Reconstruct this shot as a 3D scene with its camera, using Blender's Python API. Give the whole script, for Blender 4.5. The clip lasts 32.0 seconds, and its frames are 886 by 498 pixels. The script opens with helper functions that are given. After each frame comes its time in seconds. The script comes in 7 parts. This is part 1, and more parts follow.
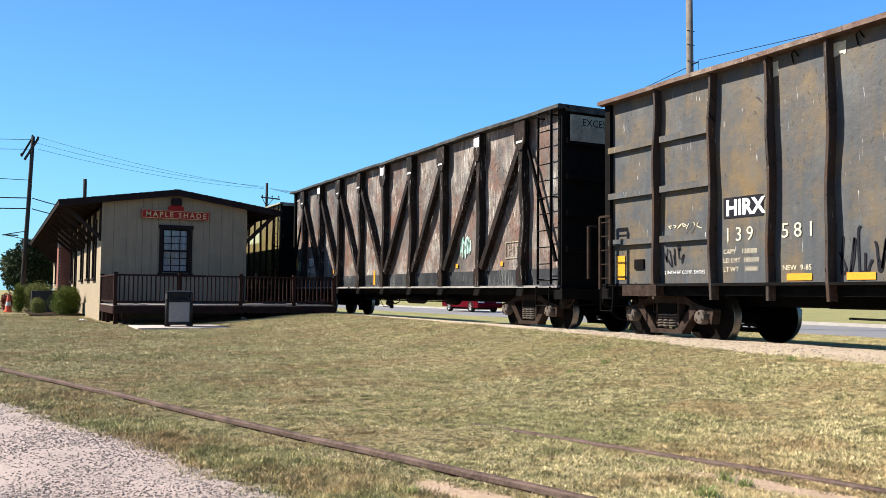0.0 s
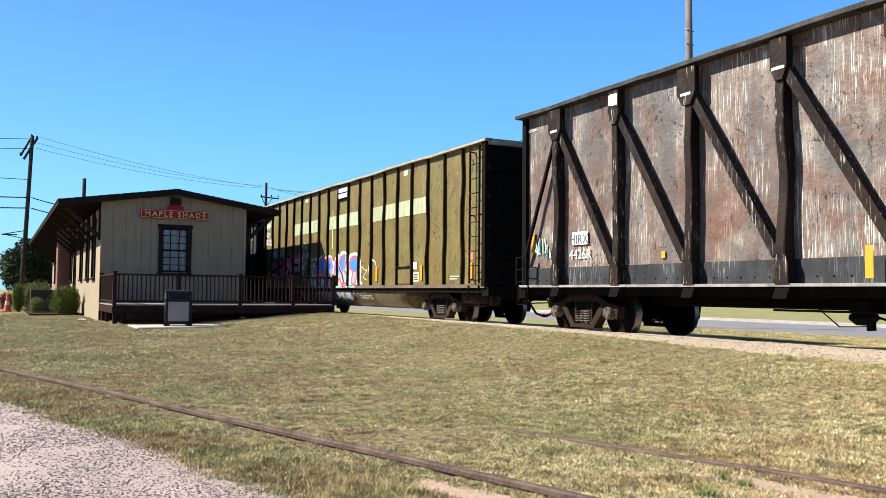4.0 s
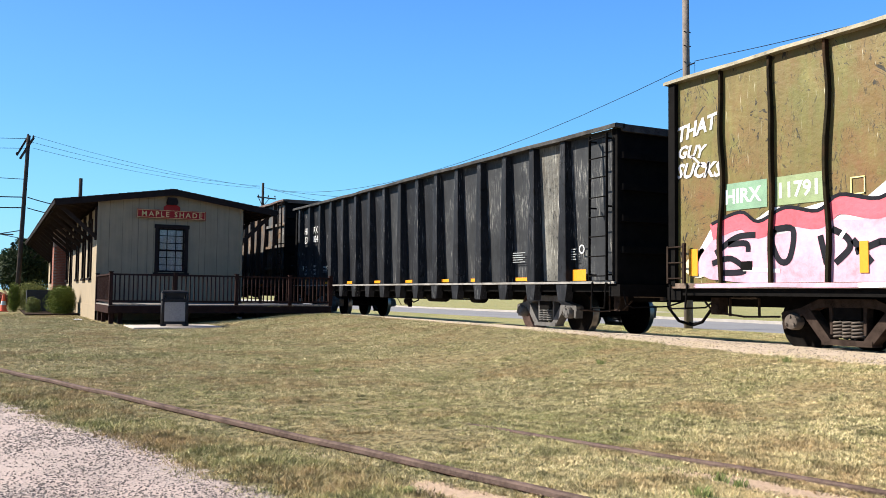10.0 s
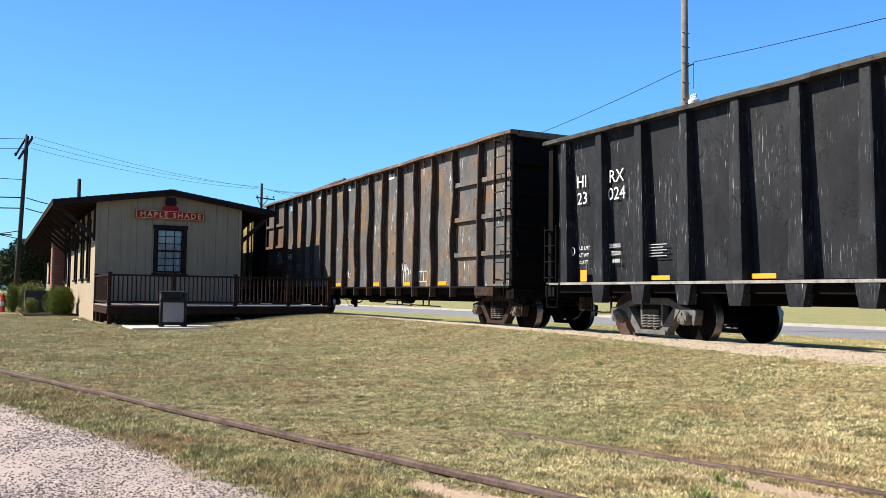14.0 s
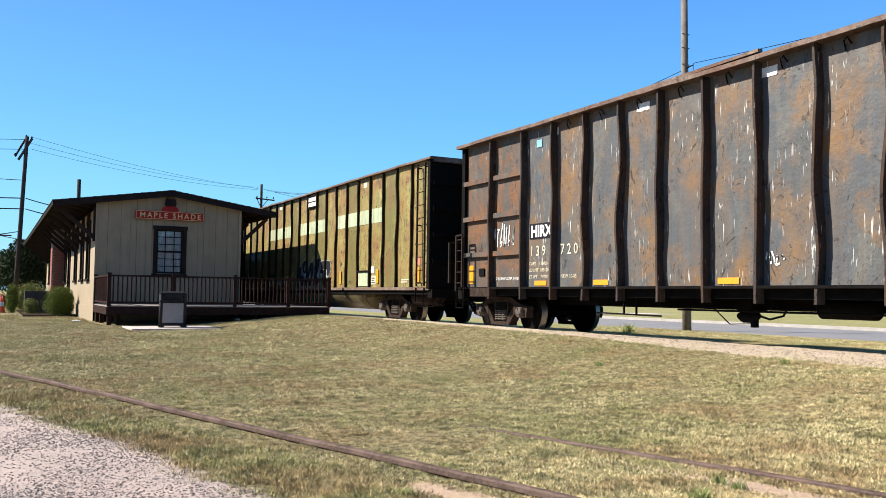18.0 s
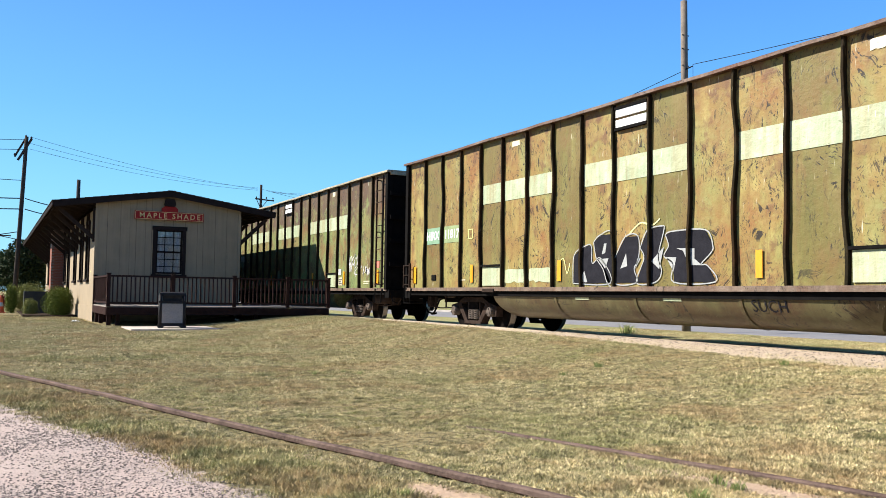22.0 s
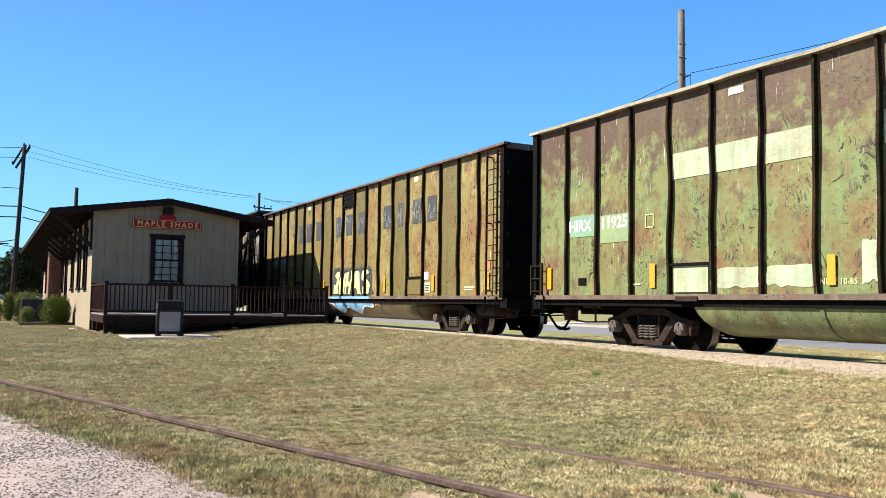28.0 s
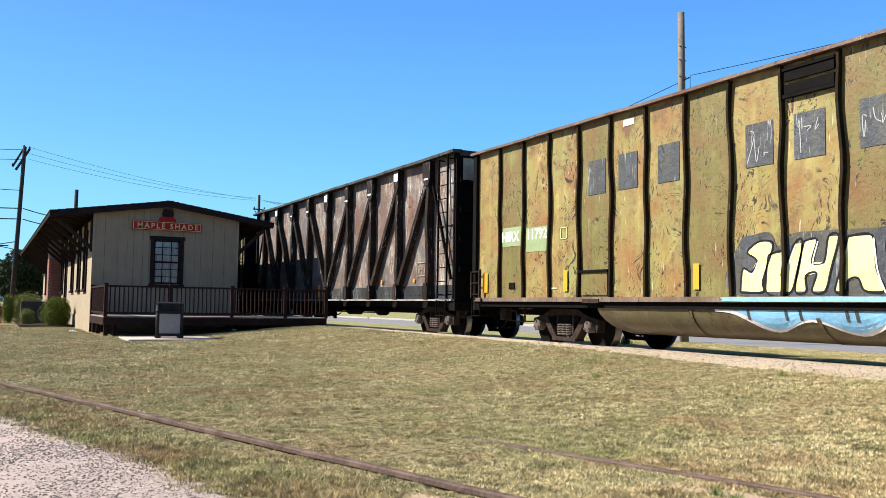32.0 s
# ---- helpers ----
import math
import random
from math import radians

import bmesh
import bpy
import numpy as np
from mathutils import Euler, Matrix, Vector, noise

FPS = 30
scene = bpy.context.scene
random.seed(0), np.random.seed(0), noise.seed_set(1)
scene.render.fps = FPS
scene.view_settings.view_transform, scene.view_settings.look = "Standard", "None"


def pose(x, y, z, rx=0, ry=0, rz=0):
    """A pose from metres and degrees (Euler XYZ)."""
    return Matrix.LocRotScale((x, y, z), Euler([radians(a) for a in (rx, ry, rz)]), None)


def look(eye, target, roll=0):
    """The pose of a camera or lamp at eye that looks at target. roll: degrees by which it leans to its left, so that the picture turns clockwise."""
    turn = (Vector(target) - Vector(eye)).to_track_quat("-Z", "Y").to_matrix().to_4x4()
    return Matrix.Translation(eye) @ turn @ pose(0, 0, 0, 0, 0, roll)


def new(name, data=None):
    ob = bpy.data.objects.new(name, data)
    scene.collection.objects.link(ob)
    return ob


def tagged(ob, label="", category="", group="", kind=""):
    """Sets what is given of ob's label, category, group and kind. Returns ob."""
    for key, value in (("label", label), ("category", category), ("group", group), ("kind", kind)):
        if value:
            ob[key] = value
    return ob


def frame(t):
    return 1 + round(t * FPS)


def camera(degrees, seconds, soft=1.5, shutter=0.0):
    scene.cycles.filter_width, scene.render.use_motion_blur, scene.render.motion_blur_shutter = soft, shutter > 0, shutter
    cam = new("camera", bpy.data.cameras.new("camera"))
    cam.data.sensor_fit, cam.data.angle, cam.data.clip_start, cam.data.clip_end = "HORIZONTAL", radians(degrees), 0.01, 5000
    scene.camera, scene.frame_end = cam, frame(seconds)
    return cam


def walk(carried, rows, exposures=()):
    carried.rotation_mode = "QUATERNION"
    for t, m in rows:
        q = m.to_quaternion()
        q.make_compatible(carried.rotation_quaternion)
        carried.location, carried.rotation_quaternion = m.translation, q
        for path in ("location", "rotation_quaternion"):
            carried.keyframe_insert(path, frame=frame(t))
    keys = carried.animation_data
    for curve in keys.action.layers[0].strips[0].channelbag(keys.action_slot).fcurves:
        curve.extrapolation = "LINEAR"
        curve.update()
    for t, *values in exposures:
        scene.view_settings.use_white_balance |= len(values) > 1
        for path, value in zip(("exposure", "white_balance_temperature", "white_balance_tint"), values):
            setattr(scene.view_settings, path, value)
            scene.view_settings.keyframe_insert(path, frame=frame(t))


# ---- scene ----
# World: x runs along the railway towards the way the train goes, y away from the camera, z = 0 on the rail heads.
cam = camera(54.54, 32.0, soft=0.6)
EYE = (0.0, 0.0, 0.81)


def aim(yaw, pitch, roll):
    y, p = radians(yaw), radians(pitch)
    way = Vector((-math.cos(y) * math.cos(p), math.sin(y) * math.cos(p), math.sin(p)))
    return look(EYE, Vector(EYE) + way * 10, roll)


walk(cam, [(t, aim(a, b, c)) for t, a, b, c in [
        (0, 27.247, 2.974, 0.539),
        (1, 27.242, 2.971, 0.535),
        (2, 27.237, 2.950, 0.551),
        (3, 27.264, 2.934, 0.579),
        (3.5, 27.280, 2.938, 0.570),
        (5.5, 27.291, 2.975, 0.546),
        (6, 27.297, 2.991, 0.555),
        (7, 27.350, 3.026, 0.563),
        (8, 27.437, 3.048, 0.606),
        (9, 27.491, 3.023, 0.641),
        (10, 27.502, 2.989, 0.653),
        (11, 27.520, 2.982, 0.641),
        (12, 27.540, 2.991, 0.650),
        (13, 27.548, 3.014, 0.698),
        (14, 27.588, 3.040, 0.688),
        (14.5, 27.599, 3.052, 0.695),
        (16.5, 27.573, 3.062, 0.735),
        (17, 27.584, 3.067, 0.711),
        (18, 27.602, 3.102, 0.735),
        (19, 27.604, 3.127, 0.736),
        (20, 27.594, 3.097, 0.755),
        (20.5, 27.576, 3.077, 0.749),
        (21, 27.575, 3.076, 0.752),
        (22, 27.634, 3.150, 0.800),
        (22.5, 27.693, 3.206, 0.814),
        (23, 27.755, 3.252, 0.822),
        (23.5, 27.794, 3.285, 0.832),
        (24, 27.808, 3.296, 0.824),
        (25, 27.759, 3.300, 0.782),
        (25.5, 27.729, 3.323, 0.790),
        (27.5, 27.754, 3.691, 0.814),
        (28, 27.759, 3.696, 0.819),
        (29, 27.759, 3.708, 0.822),
        (30, 27.755, 3.760, 0.814),
        (31, 27.759, 3.815, 0.817),
        (32, 27.763, 3.841, 0.843)]])

# ---------------------------------------------------------------- light
SUN_WAY = Vector((0.70, 1.0, -0.94)).normalized()
world = bpy.data.worlds.new("world")
scene.world = world
world.use_nodes = True
sky = world.node_tree.nodes.new("ShaderNodeTexSky")
sky.sky_type, sky.sun_disc = "NISHITA", False
sky.sun_elevation = math.asin(-SUN_WAY.z)
sky.sun_rotation = math.atan2(-SUN_WAY.x, -SUN_WAY.y)
sky.altitude, sky.air_density, sky.dust_density, sky.ozone_density = 50, 1.0, 0.5, 1.6
links, back = world.node_tree.links, world.node_tree.nodes["Background"]
links.new(sky.outputs[0], back.inputs[0])
back.inputs[1].default_value = 0.085
# the deep, clear blue of a dry autumn sky, paler towards the horizon all round
over = world.node_tree.nodes.new("ShaderNodeTexCoord")
rise = world.node_tree.nodes.new("ShaderNodeSeparateXYZ")
links.new(over.outputs["Generated"], rise.inputs[0])
clear = world.node_tree.nodes.new("ShaderNodeValToRGB")
links.new(rise.outputs[2], clear.inputs[0])
steps = [(0.0, (0.096, 0.284, 0.410)), (0.10, (0.074, 0.254, 0.410)), (0.20, (0.050, 0.198, 0.405)), (0.33, (0.034, 0.142, 0.395)), (1.0, (0.009, 0.034, 0.115))]
for k, (at_z, tone) in enumerate(steps):
    stop = clear.color_ramp.elements[k if k < 1 else -1] if k in (0, len(steps) - 1) else clear.color_ramp.elements.new(at_z)
    stop.position, stop.color = at_z, (*tone, 1)
blue = world.node_tree.nodes.new("ShaderNodeBackground")
links.new(clear.outputs[0], blue.inputs[0])
both = world.node_tree.nodes.new("ShaderNodeMixShader")
both.inputs[0].default_value = 0.86
links.new(back.outputs[0], both.inputs[1])
links.new(blue.outputs[0], both.inputs[2])
links.new(both.outputs[0], world.node_tree.nodes["World Output"].inputs[0])
sun = new("sun", bpy.data.lights.new("sun", "SUN"))
sun.data.energy, sun.data.angle, sun.data.color = 5.0, radians(0.5), (1.0, 0.93, 0.82)
sun.matrix_world = look((0, 0, 30), Vector((0, 0, 30)) + SUN_WAY)
scene.view_settings.exposure = 1.42


# ---------------------------------------------------------------- materials
class Mat:
    """A node material with short ways to add nodes."""

    def __init__(self, name):
        self.m = bpy.data.materials.new(name)
        self.m.use_nodes = True
        self.t = self.m.node_tree
        self.b = self.t.nodes["Principled BSDF"]
        self.co = self.t.nodes.new("ShaderNodeTexCoord")

    def n(self, kind, **ins):
        node = self.t.nodes.new("ShaderNode" + kind)
        for k, v in ins.items():
            self.put(node.inputs[k.replace("_", " ")], v)
        return node

    def put(self, sock, v):
        if hasattr(v, "is_linked"):
            self.t.links.new(v, sock)
        else:
            if isinstance(v, (tuple, list)) and len(v) == 3 and sock.type == "RGBA":
                v = (*v, 1)
            sock.default_value = v

    def set(self, **ins):
        for k, v in ins.items():
            self.put(self.b.inputs[k.replace("_", " ")], v)
        return self

    def where(self, scale=(1, 1, 1), turn=(0, 0, 0), spread=True):
        src = self.co.outputs["Object"]
        if spread:
            info = self.t.nodes.new("ShaderNodeObjectInfo")
            mul = self.n("Math", Value=info.outputs["Random"])
            mul.operation = "MULTIPLY"
            mul.inputs[1].default_value = 37.0
            add = self.t.nodes.new("ShaderNodeVectorMath")
            self.put(add.inputs[0], src)
            self.put(add.inputs[1], mul.outputs[0])
            src = add.outputs[0]
        mp = self.n("Mapping", Vector=src)
        mp.inputs["Scale"].default_value = scale
        mp.inputs["Rotation"].default_value = [radians(a) for a in turn]
        return mp.outputs[0]

    def warp(self, vec, scale, amount):
        k = self.n("TexNoise", Scale=scale, Detail=2, Vector=vec)
        sub = self.t.nodes.new("ShaderNodeVectorMath")
        sub.operation = "MULTIPLY_ADD"
        self.put(sub.inputs[0], k.outputs["Color"])
        sub.inputs[1].default_value = (amount, amount, amount)
        self.put(sub.inputs[2], vec)
        return sub.outputs[0]

    def noise(self, scale, vec=None, detail=5, rough=0.6, lo=0.35, hi=0.65):
        k = self.n("TexNoise", Scale=scale, Detail=detail, Roughness=rough)
        if vec is not None:
            self.put(k.inputs["Vector"], vec)
        r = self.n("MapRange", Value=k.outputs[0])
        r.inputs[1].default_value, r.inputs[2].default_value = lo, hi
        return r.outputs[0]

    def mix(self, fac, a, b):
        k = self.t.nodes.new("ShaderNodeMix")
        k.data_type = "RGBA"
        self.put(k.inputs[0], fac)
        self.put(k.inputs[6], a)
        self.put(k.inputs[7], b)
        return k.outputs[2]

    def times(self, a, b):
        k = self.n("Math")
        k.operation = "MULTIPLY"
        self.put(k.inputs[0], a)
        self.put(k.inputs[1], b)
        return k.outputs[0]

    def bump(self, h, strength=0.3, distance=0.02):
        k = self.n("Bump", Height=h, Strength=strength, Distance=distance)
        self.put(self.b.inputs["Normal"], k.outputs[0])
        return self


def plain(name, col, rough=0.6, metal=0.0, vary=0.25, scale=6.0, bump=0.15, gloss=0.5):
    m = Mat(name)
    v = m.where()
    f = m.noise(scale, v)
    g = m.noise(scale * 9, v, 3)
    dark = tuple(c * (1 - vary) for c in col)
    light = tuple(min(1, c * (1 + vary)) for c in col)
    m.set(Base_Color=m.mix(m.times(f, 0.8), m.mix(g, dark, col), light), Roughness=rough, Metallic=metal)
    m.b.inputs["Specular IOR Level"].default_value = gloss if sum(col) > 0.3 else gloss * 0.06
    if bump:
        m.bump(g, bump, 0.01)
    return m.m


def carpaint(name, base, second, rust, scrape, drip, second_amount=0.5, rust_at=(0.55, 0.72), scrape_at=(0.57, 0.62), drip_at=(0.66, 0.72), top_rust=None, rough=0.55, sheen=1.0, speck=0.7, relief=0.35, wash_amount=0.45, drip_fine=30, run_amount=0.55, tint=None):
    """Weathered paint on the side of a wagon: two faded tones, rust blotches, upright streaks, dark scrapes and pale drips."""
    m = Mat(name)
    v = m.where()
    big = m.noise(0.9, v, 4, 0.55, 0.3, 0.7)
    mid = m.noise(3.2, v, 6, 0.65, 0.35, 0.65)
    streak = m.noise(1.0, m.where((9, 9, 0.55)), 4, 0.6, 0.35, 0.68)
    col = m.mix(m.times(big, second_amount), base, second)
    col = m.mix(m.times(streak, 0.42), col, tuple(c * 0.5 for c in base))
    fade = m.noise(2.1, m.where((1, 1, 0.6), (0, 12, 0)), 5, 0.65, 0.50, 0.68)
    col = m.mix(m.times(fade, 0.5), col, tuple(min(1, c * 1.45) for c in second))
    wash = m.noise(1.0, m.where((5.5, 5.5, 0.42)), 5, 0.66, 0.50, 0.66)
    col = m.mix(m.times(wash, wash_amount), col, tuple(c * 0.8 for c in rust))
    if tint:
        soft = m.noise(1.0, m.where((1.7, 1.7, 0.62), (0, 7, 0)), 6, 0.66, 0.44, 0.60)
        col = m.mix(m.times(soft, 0.62), col, tint)
    rf = m.noise(1.4, m.where((0.9, 0.9, 0.75)), 8, 0.70, *rust_at)
    col = m.mix(m.times(rf, m.noise(16, v, 3, 0.6, 0.3 - speck * 0.3 + 0.2 - 0.2, 0.55 - (0.7 - speck) * 0.3)), col, rust)
    if top_rust:
        lift = m.n("SeparateXYZ", Vector=m.co.outputs["Object"])
        k = m.n("MapRange", Value=lift.outputs[2])
        k.inputs[1].default_value, k.inputs[2].default_value = top_rust[1], top_rust[2]
        wob = m.n("Math")
        wob.operation = "MULTIPLY_ADD"
        m.put(wob.inputs[0], mid)
        wob.inputs[1].default_value = 0.9
        m.put(wob.inputs[2], k.outputs[0])
        ss = m.n("MapRange", Value=wob.outputs[0])
        ss.inputs[1].default_value, ss.inputs[2].default_value = 0.55, 1.0
        col = m.mix(m.times(ss.outputs[0], 0.95), col, top_rust[0])
    runs = m.noise(1.0, m.where((2.6, 2.6, 0.30)), 6, 0.62, 0.49, 0.64)
    col = m.mix(m.times(runs, run_amount), col, tuple(0.55 * c + 0.45 * d for c, d in zip(rust, base)))
    flow = m.warp(v, 0.7, 2.4)
    mp = m.n("Mapping", Vector=flow)
    mp.inputs["Scale"].default_value, mp.inputs["Rotation"].default_value = (15, 15, 2.6), (0, radians(34), 0)
    sc = m.noise(1.0, mp.outputs[0], 4, 0.66, *scrape_at)
    struck = m.noise(1.5, v, 4, 0.6, 0.45, 0.56)
    col = m.mix(m.times(sc, struck), col, scrape)
    mp = m.n("Mapping", Vector=m.warp(v, 1.1, 1.6))
    mp.inputs["Scale"].default_value, mp.inputs["Rotation"].default_value = (38, 38, 4.2), (0, radians(-16), 0)
    sc2 = m.noise(1.0, mp.outputs[0], 3, 0.6, scrape_at[0] + 0.015, scrape_at[1] + 0.025)
    col = m.mix(m.times(sc2, m.times(m.noise(1.7, v, 3, 0.6, 0.46, 0.60), 0.85)), col, scrape)
    dr = m.noise(1.0, m.where((drip_fine, drip_fine, 2.6)), 3, 0.6, *drip_at)
    dr = m.times(dr, m.noise(0.9, v, 3, 0.6, 0.46, 0.6))
    col = m.mix(m.times(dr, 0.9), col, drip)
    m.set(Base_Color=col, Roughness=rough, Metallic=0.0)
    m.b.inputs["Specular IOR Level"].default_value = 0.2 * sheen
    m.bump(mid, relief, 0.03)
    return m.m


M = {}
OLIVE, OLIVE2 = (0.115, 0.106, 0.028), (0.156, 0.140, 0.047)
M["olive"] = carpaint("olive_paint", OLIVE, OLIVE2, (0.135, 0.070, 0.026), (0.020, 0.017, 0.011), (0.40, 0.37, 0.26), rust_at=(0.48, 0.70), scrape_at=(0.575, 0.61), speck=0.2, relief=0.2, run_amount=0.45, tint=(0.128, 0.088, 0.032))
# Belly plates take a darker mix of the side paint.
M["belly"] = carpaint("darker_olive_belly", (0.080, 0.071, 0.032), (0.110, 0.100, 0.052), (0.060, 0.030, 0.018), (0.020, 0.016, 0.012), (0.30, 0.27, 0.19), rust_at=(0.46, 0.68), speck=0.2, relief=0.1, rough=0.4)
M["belly_green"] = carpaint("darker_green_belly", (0.105, 0.140, 0.060), (0.165, 0.180, 0.085), (0.07, 0.035, 0.018), (0.020, 0.018, 0.012), (0.40, 0.44, 0.34), rust_at=(0.50, 0.70), speck=0.2, relief=0.1, rough=0.4)
M["olive_rust"] = carpaint("ochre_olive_paint", (0.215, 0.178, 0.052), (0.275, 0.225, 0.082), (0.185, 0.088, 0.030), (0.024, 0.018, 0.012), (0.45, 0.42, 0.30), rust_at=(0.44, 0.66), scrape_at=(0.565, 0.60), speck=0.2, relief=0.2, run_amount=0.55, tint=(0.155, 0.172, 0.062), top_rust=((0.115, 0.058, 0.028), 2.7, 4.9))
M["green"] = carpaint("faded_green_paint", (0.130, 0.185, 0.068), (0.195, 0.205, 0.075), (0.15, 0.070, 0.030), (0.025, 0.022, 0.013), (0.50, 0.53, 0.42), rust_at=(0.47, 0.66), top_rust=((0.078, 0.044, 0.029), 1.9, 3.4), scrape_at=(0.575, 0.61), tint=(0.155, 0.172, 0.062), speck=0.3, run_amount=0.35, relief=0.2)
M["grey"] = carpaint("weathered_grey_paint", (0.050, 0.055, 0.062), (0.070, 0.072, 0.070), (0.135, 0.088, 0.034), (0.030, 0.024, 0.020), (0.62, 0.62, 0.60), rust_at=(0.46, 0.74), scrape_at=(0.61, 0.65), drip_at=(0.68, 0.73), speck=0.0, relief=0.15, wash_amount=0.25, run_amount=0.30)
M["rusty_grey"] = carpaint("rusted_grey_paint", (0.060, 0.067, 0.076), (0.088, 0.088, 0.076), (0.165, 0.084, 0.026), (0.030, 0.022, 0.018), (0.62, 0.62, 0.60), rust_at=(0.48, 0.70), scrape_at=(0.585, 0.625), drip_at=(0.62, 0.68), speck=0.15, relief=0.2, wash_amount=0.25, run_amount=0.40)
M["rust_bay"] = carpaint("heavily_rusted_plate", (0.058, 0.057, 0.056), (0.095, 0.076, 0.054), (0.150, 0.062, 0.020), (0.030, 0.020, 0.016), (0.40, 0.36, 0.30), rust_at=(0.46, 0.64), drip_at=(0.66, 0.72), speck=0.1, relief=0.2, run_amount=0.35)
M["brown"] = carpaint("rust_brown_plate", (0.074, 0.062, 0.055), (0.250, 0.220, 0.190), (0.120, 0.056, 0.036), (0.012, 0.010, 0.009), (0.62, 0.57, 0.50), second_amount=0.95, drip_at=(0.545, 0.66), drip_fine=60, rust_at=(0.46, 0.66), scrape_at=(0.57, 0.63), speck=0.4, tint=(0.066, 0.067, 0.070))
M["rib_rust"] = carpaint("rusted_grey_rib", (0.036, 0.029, 0.026), (0.060, 0.049, 0.043), (0.062, 0.034, 0.021), (0.012, 0.010, 0.009), (0.45, 0.40, 0.34), drip_at=(0.66, 0.74), rust_at=(0.46, 0.64), sheen=0.2)
# Olive taken nearly to black for the ribs' shaded sides, plus rust and drips.
M["rib_dark"] = carpaint("shade_dark_olive_rib", (0.012, 0.010, 0.006), (0.030, 0.025, 0.014), (0.040, 0.020, 0.010), (0.006, 0.005, 0.004), (0.30, 0.27, 0.18), drip_at=(0.68, 0.76), rust_at=(0.50, 0.68), sheen=0.1)
# Dark brown, deepened further so brace and post sides carry their shade.
M["brown_rib"] = carpaint("shade_dark_brown_rib", (0.012, 0.010, 0.009), (0.028, 0.023, 0.020), (0.036, 0.020, 0.014), (0.010, 0.009, 0.009), (0.40, 0.37, 0.33), drip_at=(0.60, 0.70), rust_at=(0.5, 0.7), sheen=0.2)
M["black"] = carpaint("scuffed_black_paint", (0.0075, 0.0082, 0.0098), (0.020, 0.0215, 0.026), (0.020, 0.020, 0.022), (0.005, 0.005, 0.005), (0.30, 0.30, 0.29), second_amount=0.8, drip_at=(0.62, 0.70), rust_at=(0.50, 0.80), rough=0.5, sheen=0.5, relief=0.06, wash_amount=0.3, drip_fine=75, run_amount=0.3)
M["half_dusty"] = carpaint("greyed_black_paint", (0.009, 0.0098, 0.0115), (0.034, 0.036, 0.040), (0.034, 0.035, 0.037), (0.006, 0.006, 0.006), (0.34, 0.33, 0.30), second_amount=1.0, drip_at=(0.56, 0.68), drip_fine=75, scrape_at=(0.62, 0.66), relief=0.06, run_amount=0.25)
M["dusty"] = carpaint("dusty_black_paint", (0.055, 0.055, 0.052), (0.17, 0.165, 0.145), (0.06, 0.05, 0.035), (0.02, 0.02, 0.02), (0.34, 0.33, 0.29), second_amount=1.0, drip_at=(0.55, 0.75))
# Near-black base puts the shade of wagon ends and underframes into the colour.
M["steel"] = plain("shade_dark_steel", (0.0055, 0.005, 0.0048), 0.8, 0.0, 0.4)
M["dark_rust"] = plain("dark_rust_steel", (0.026, 0.018, 0.014), 0.85, 0.0, 0.4, 5)
M["truckmetal"] = plain("dusty_cast_steel", (0.030, 0.021, 0.017), 0.85, 0.0, 0.6, 8)
M["truckworn"] = plain("worn_bearing_steel", (0.085, 0.070, 0.060), 0.7, 0.1, 0.4, 8)
# Pale tone stands for sunlight along the thin lip of the sill.
M["sillgrey"] = plain("sunlit_sill_edge", (0.17, 0.158, 0.145), 0.75, 0, 0.6, 3, 0.3)
M["sill_rust"] = carpaint("rust_brown_sill", (0.105, 0.074, 0.056), (0.165, 0.122, 0.092), (0.10, 0.045, 0.025), (0.03, 0.022, 0.018), (0.42, 0.36, 0.28), second_amount=0.9)
M["mintfade"] = plain("faded_mint_overpaint", (0.165, 0.215, 0.095), 0.6, 0, 0.2)
M["greytruck"] = plain("grey_cast_steel", (0.095, 0.090, 0.086), 0.65, 0.1, 0.35, 8)
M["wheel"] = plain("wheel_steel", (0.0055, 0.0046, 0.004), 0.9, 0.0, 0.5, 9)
M["tread"] = plain("polished_tread", (0.16, 0.15, 0.14), 0.3, 0.9, 0.2, 9)
M["rustface"] = plain("rusted_wheel_face", (0.055, 0.036, 0.031), 0.85, 0.0, 0.35, 7)
M["chord"] = carpaint("bare_rusted_top_chord", (0.100, 0.066, 0.050), (0.180, 0.132, 0.100), (0.085, 0.036, 0.020), (0.025, 0.018, 0.014), (0.40, 0.35, 0.28), second_amount=0.9, rust_at=(0.44, 0.62), speck=0.5)
M["chord_pale"] = plain("pale_worn_top_chord", (0.22, 0.19, 0.125), 0.7, 0.0, 0.5, 3, 0.3)
M["chord_black"] = plain("worn_black_top_chord", (0.045, 0.043, 0.041), 0.6, 0.0, 0.7, 4, 0.3)
M["mint"] = carpaint("faded_mint_paint", (0.30, 0.36, 0.235), (0.36, 0.39, 0.26), (0.25, 0.16, 0.07), (0.10, 0.095, 0.06), (0.6, 0.62, 0.5), rust_at=(0.6, 0.8), scrape_at=(0.64, 0.70))
M["mintgreen"] = plain("mint_green_paint", (0.13, 0.235, 0.145), 0.6, 0, 0.2)
M["deepgreen"] = plain("deep_green_paint", (0.080, 0.140, 0.078), 0.6, 0, 0.3)
M["slate"] = carpaint("slate_overpaint", (0.036, 0.041, 0.050), (0.065, 0.070, 0.080), (0.09, 0.08, 0.04), (0.02, 0.02, 0.02), (0.30, 0.30, 0.27), drip_at=(0.6, 0.68))
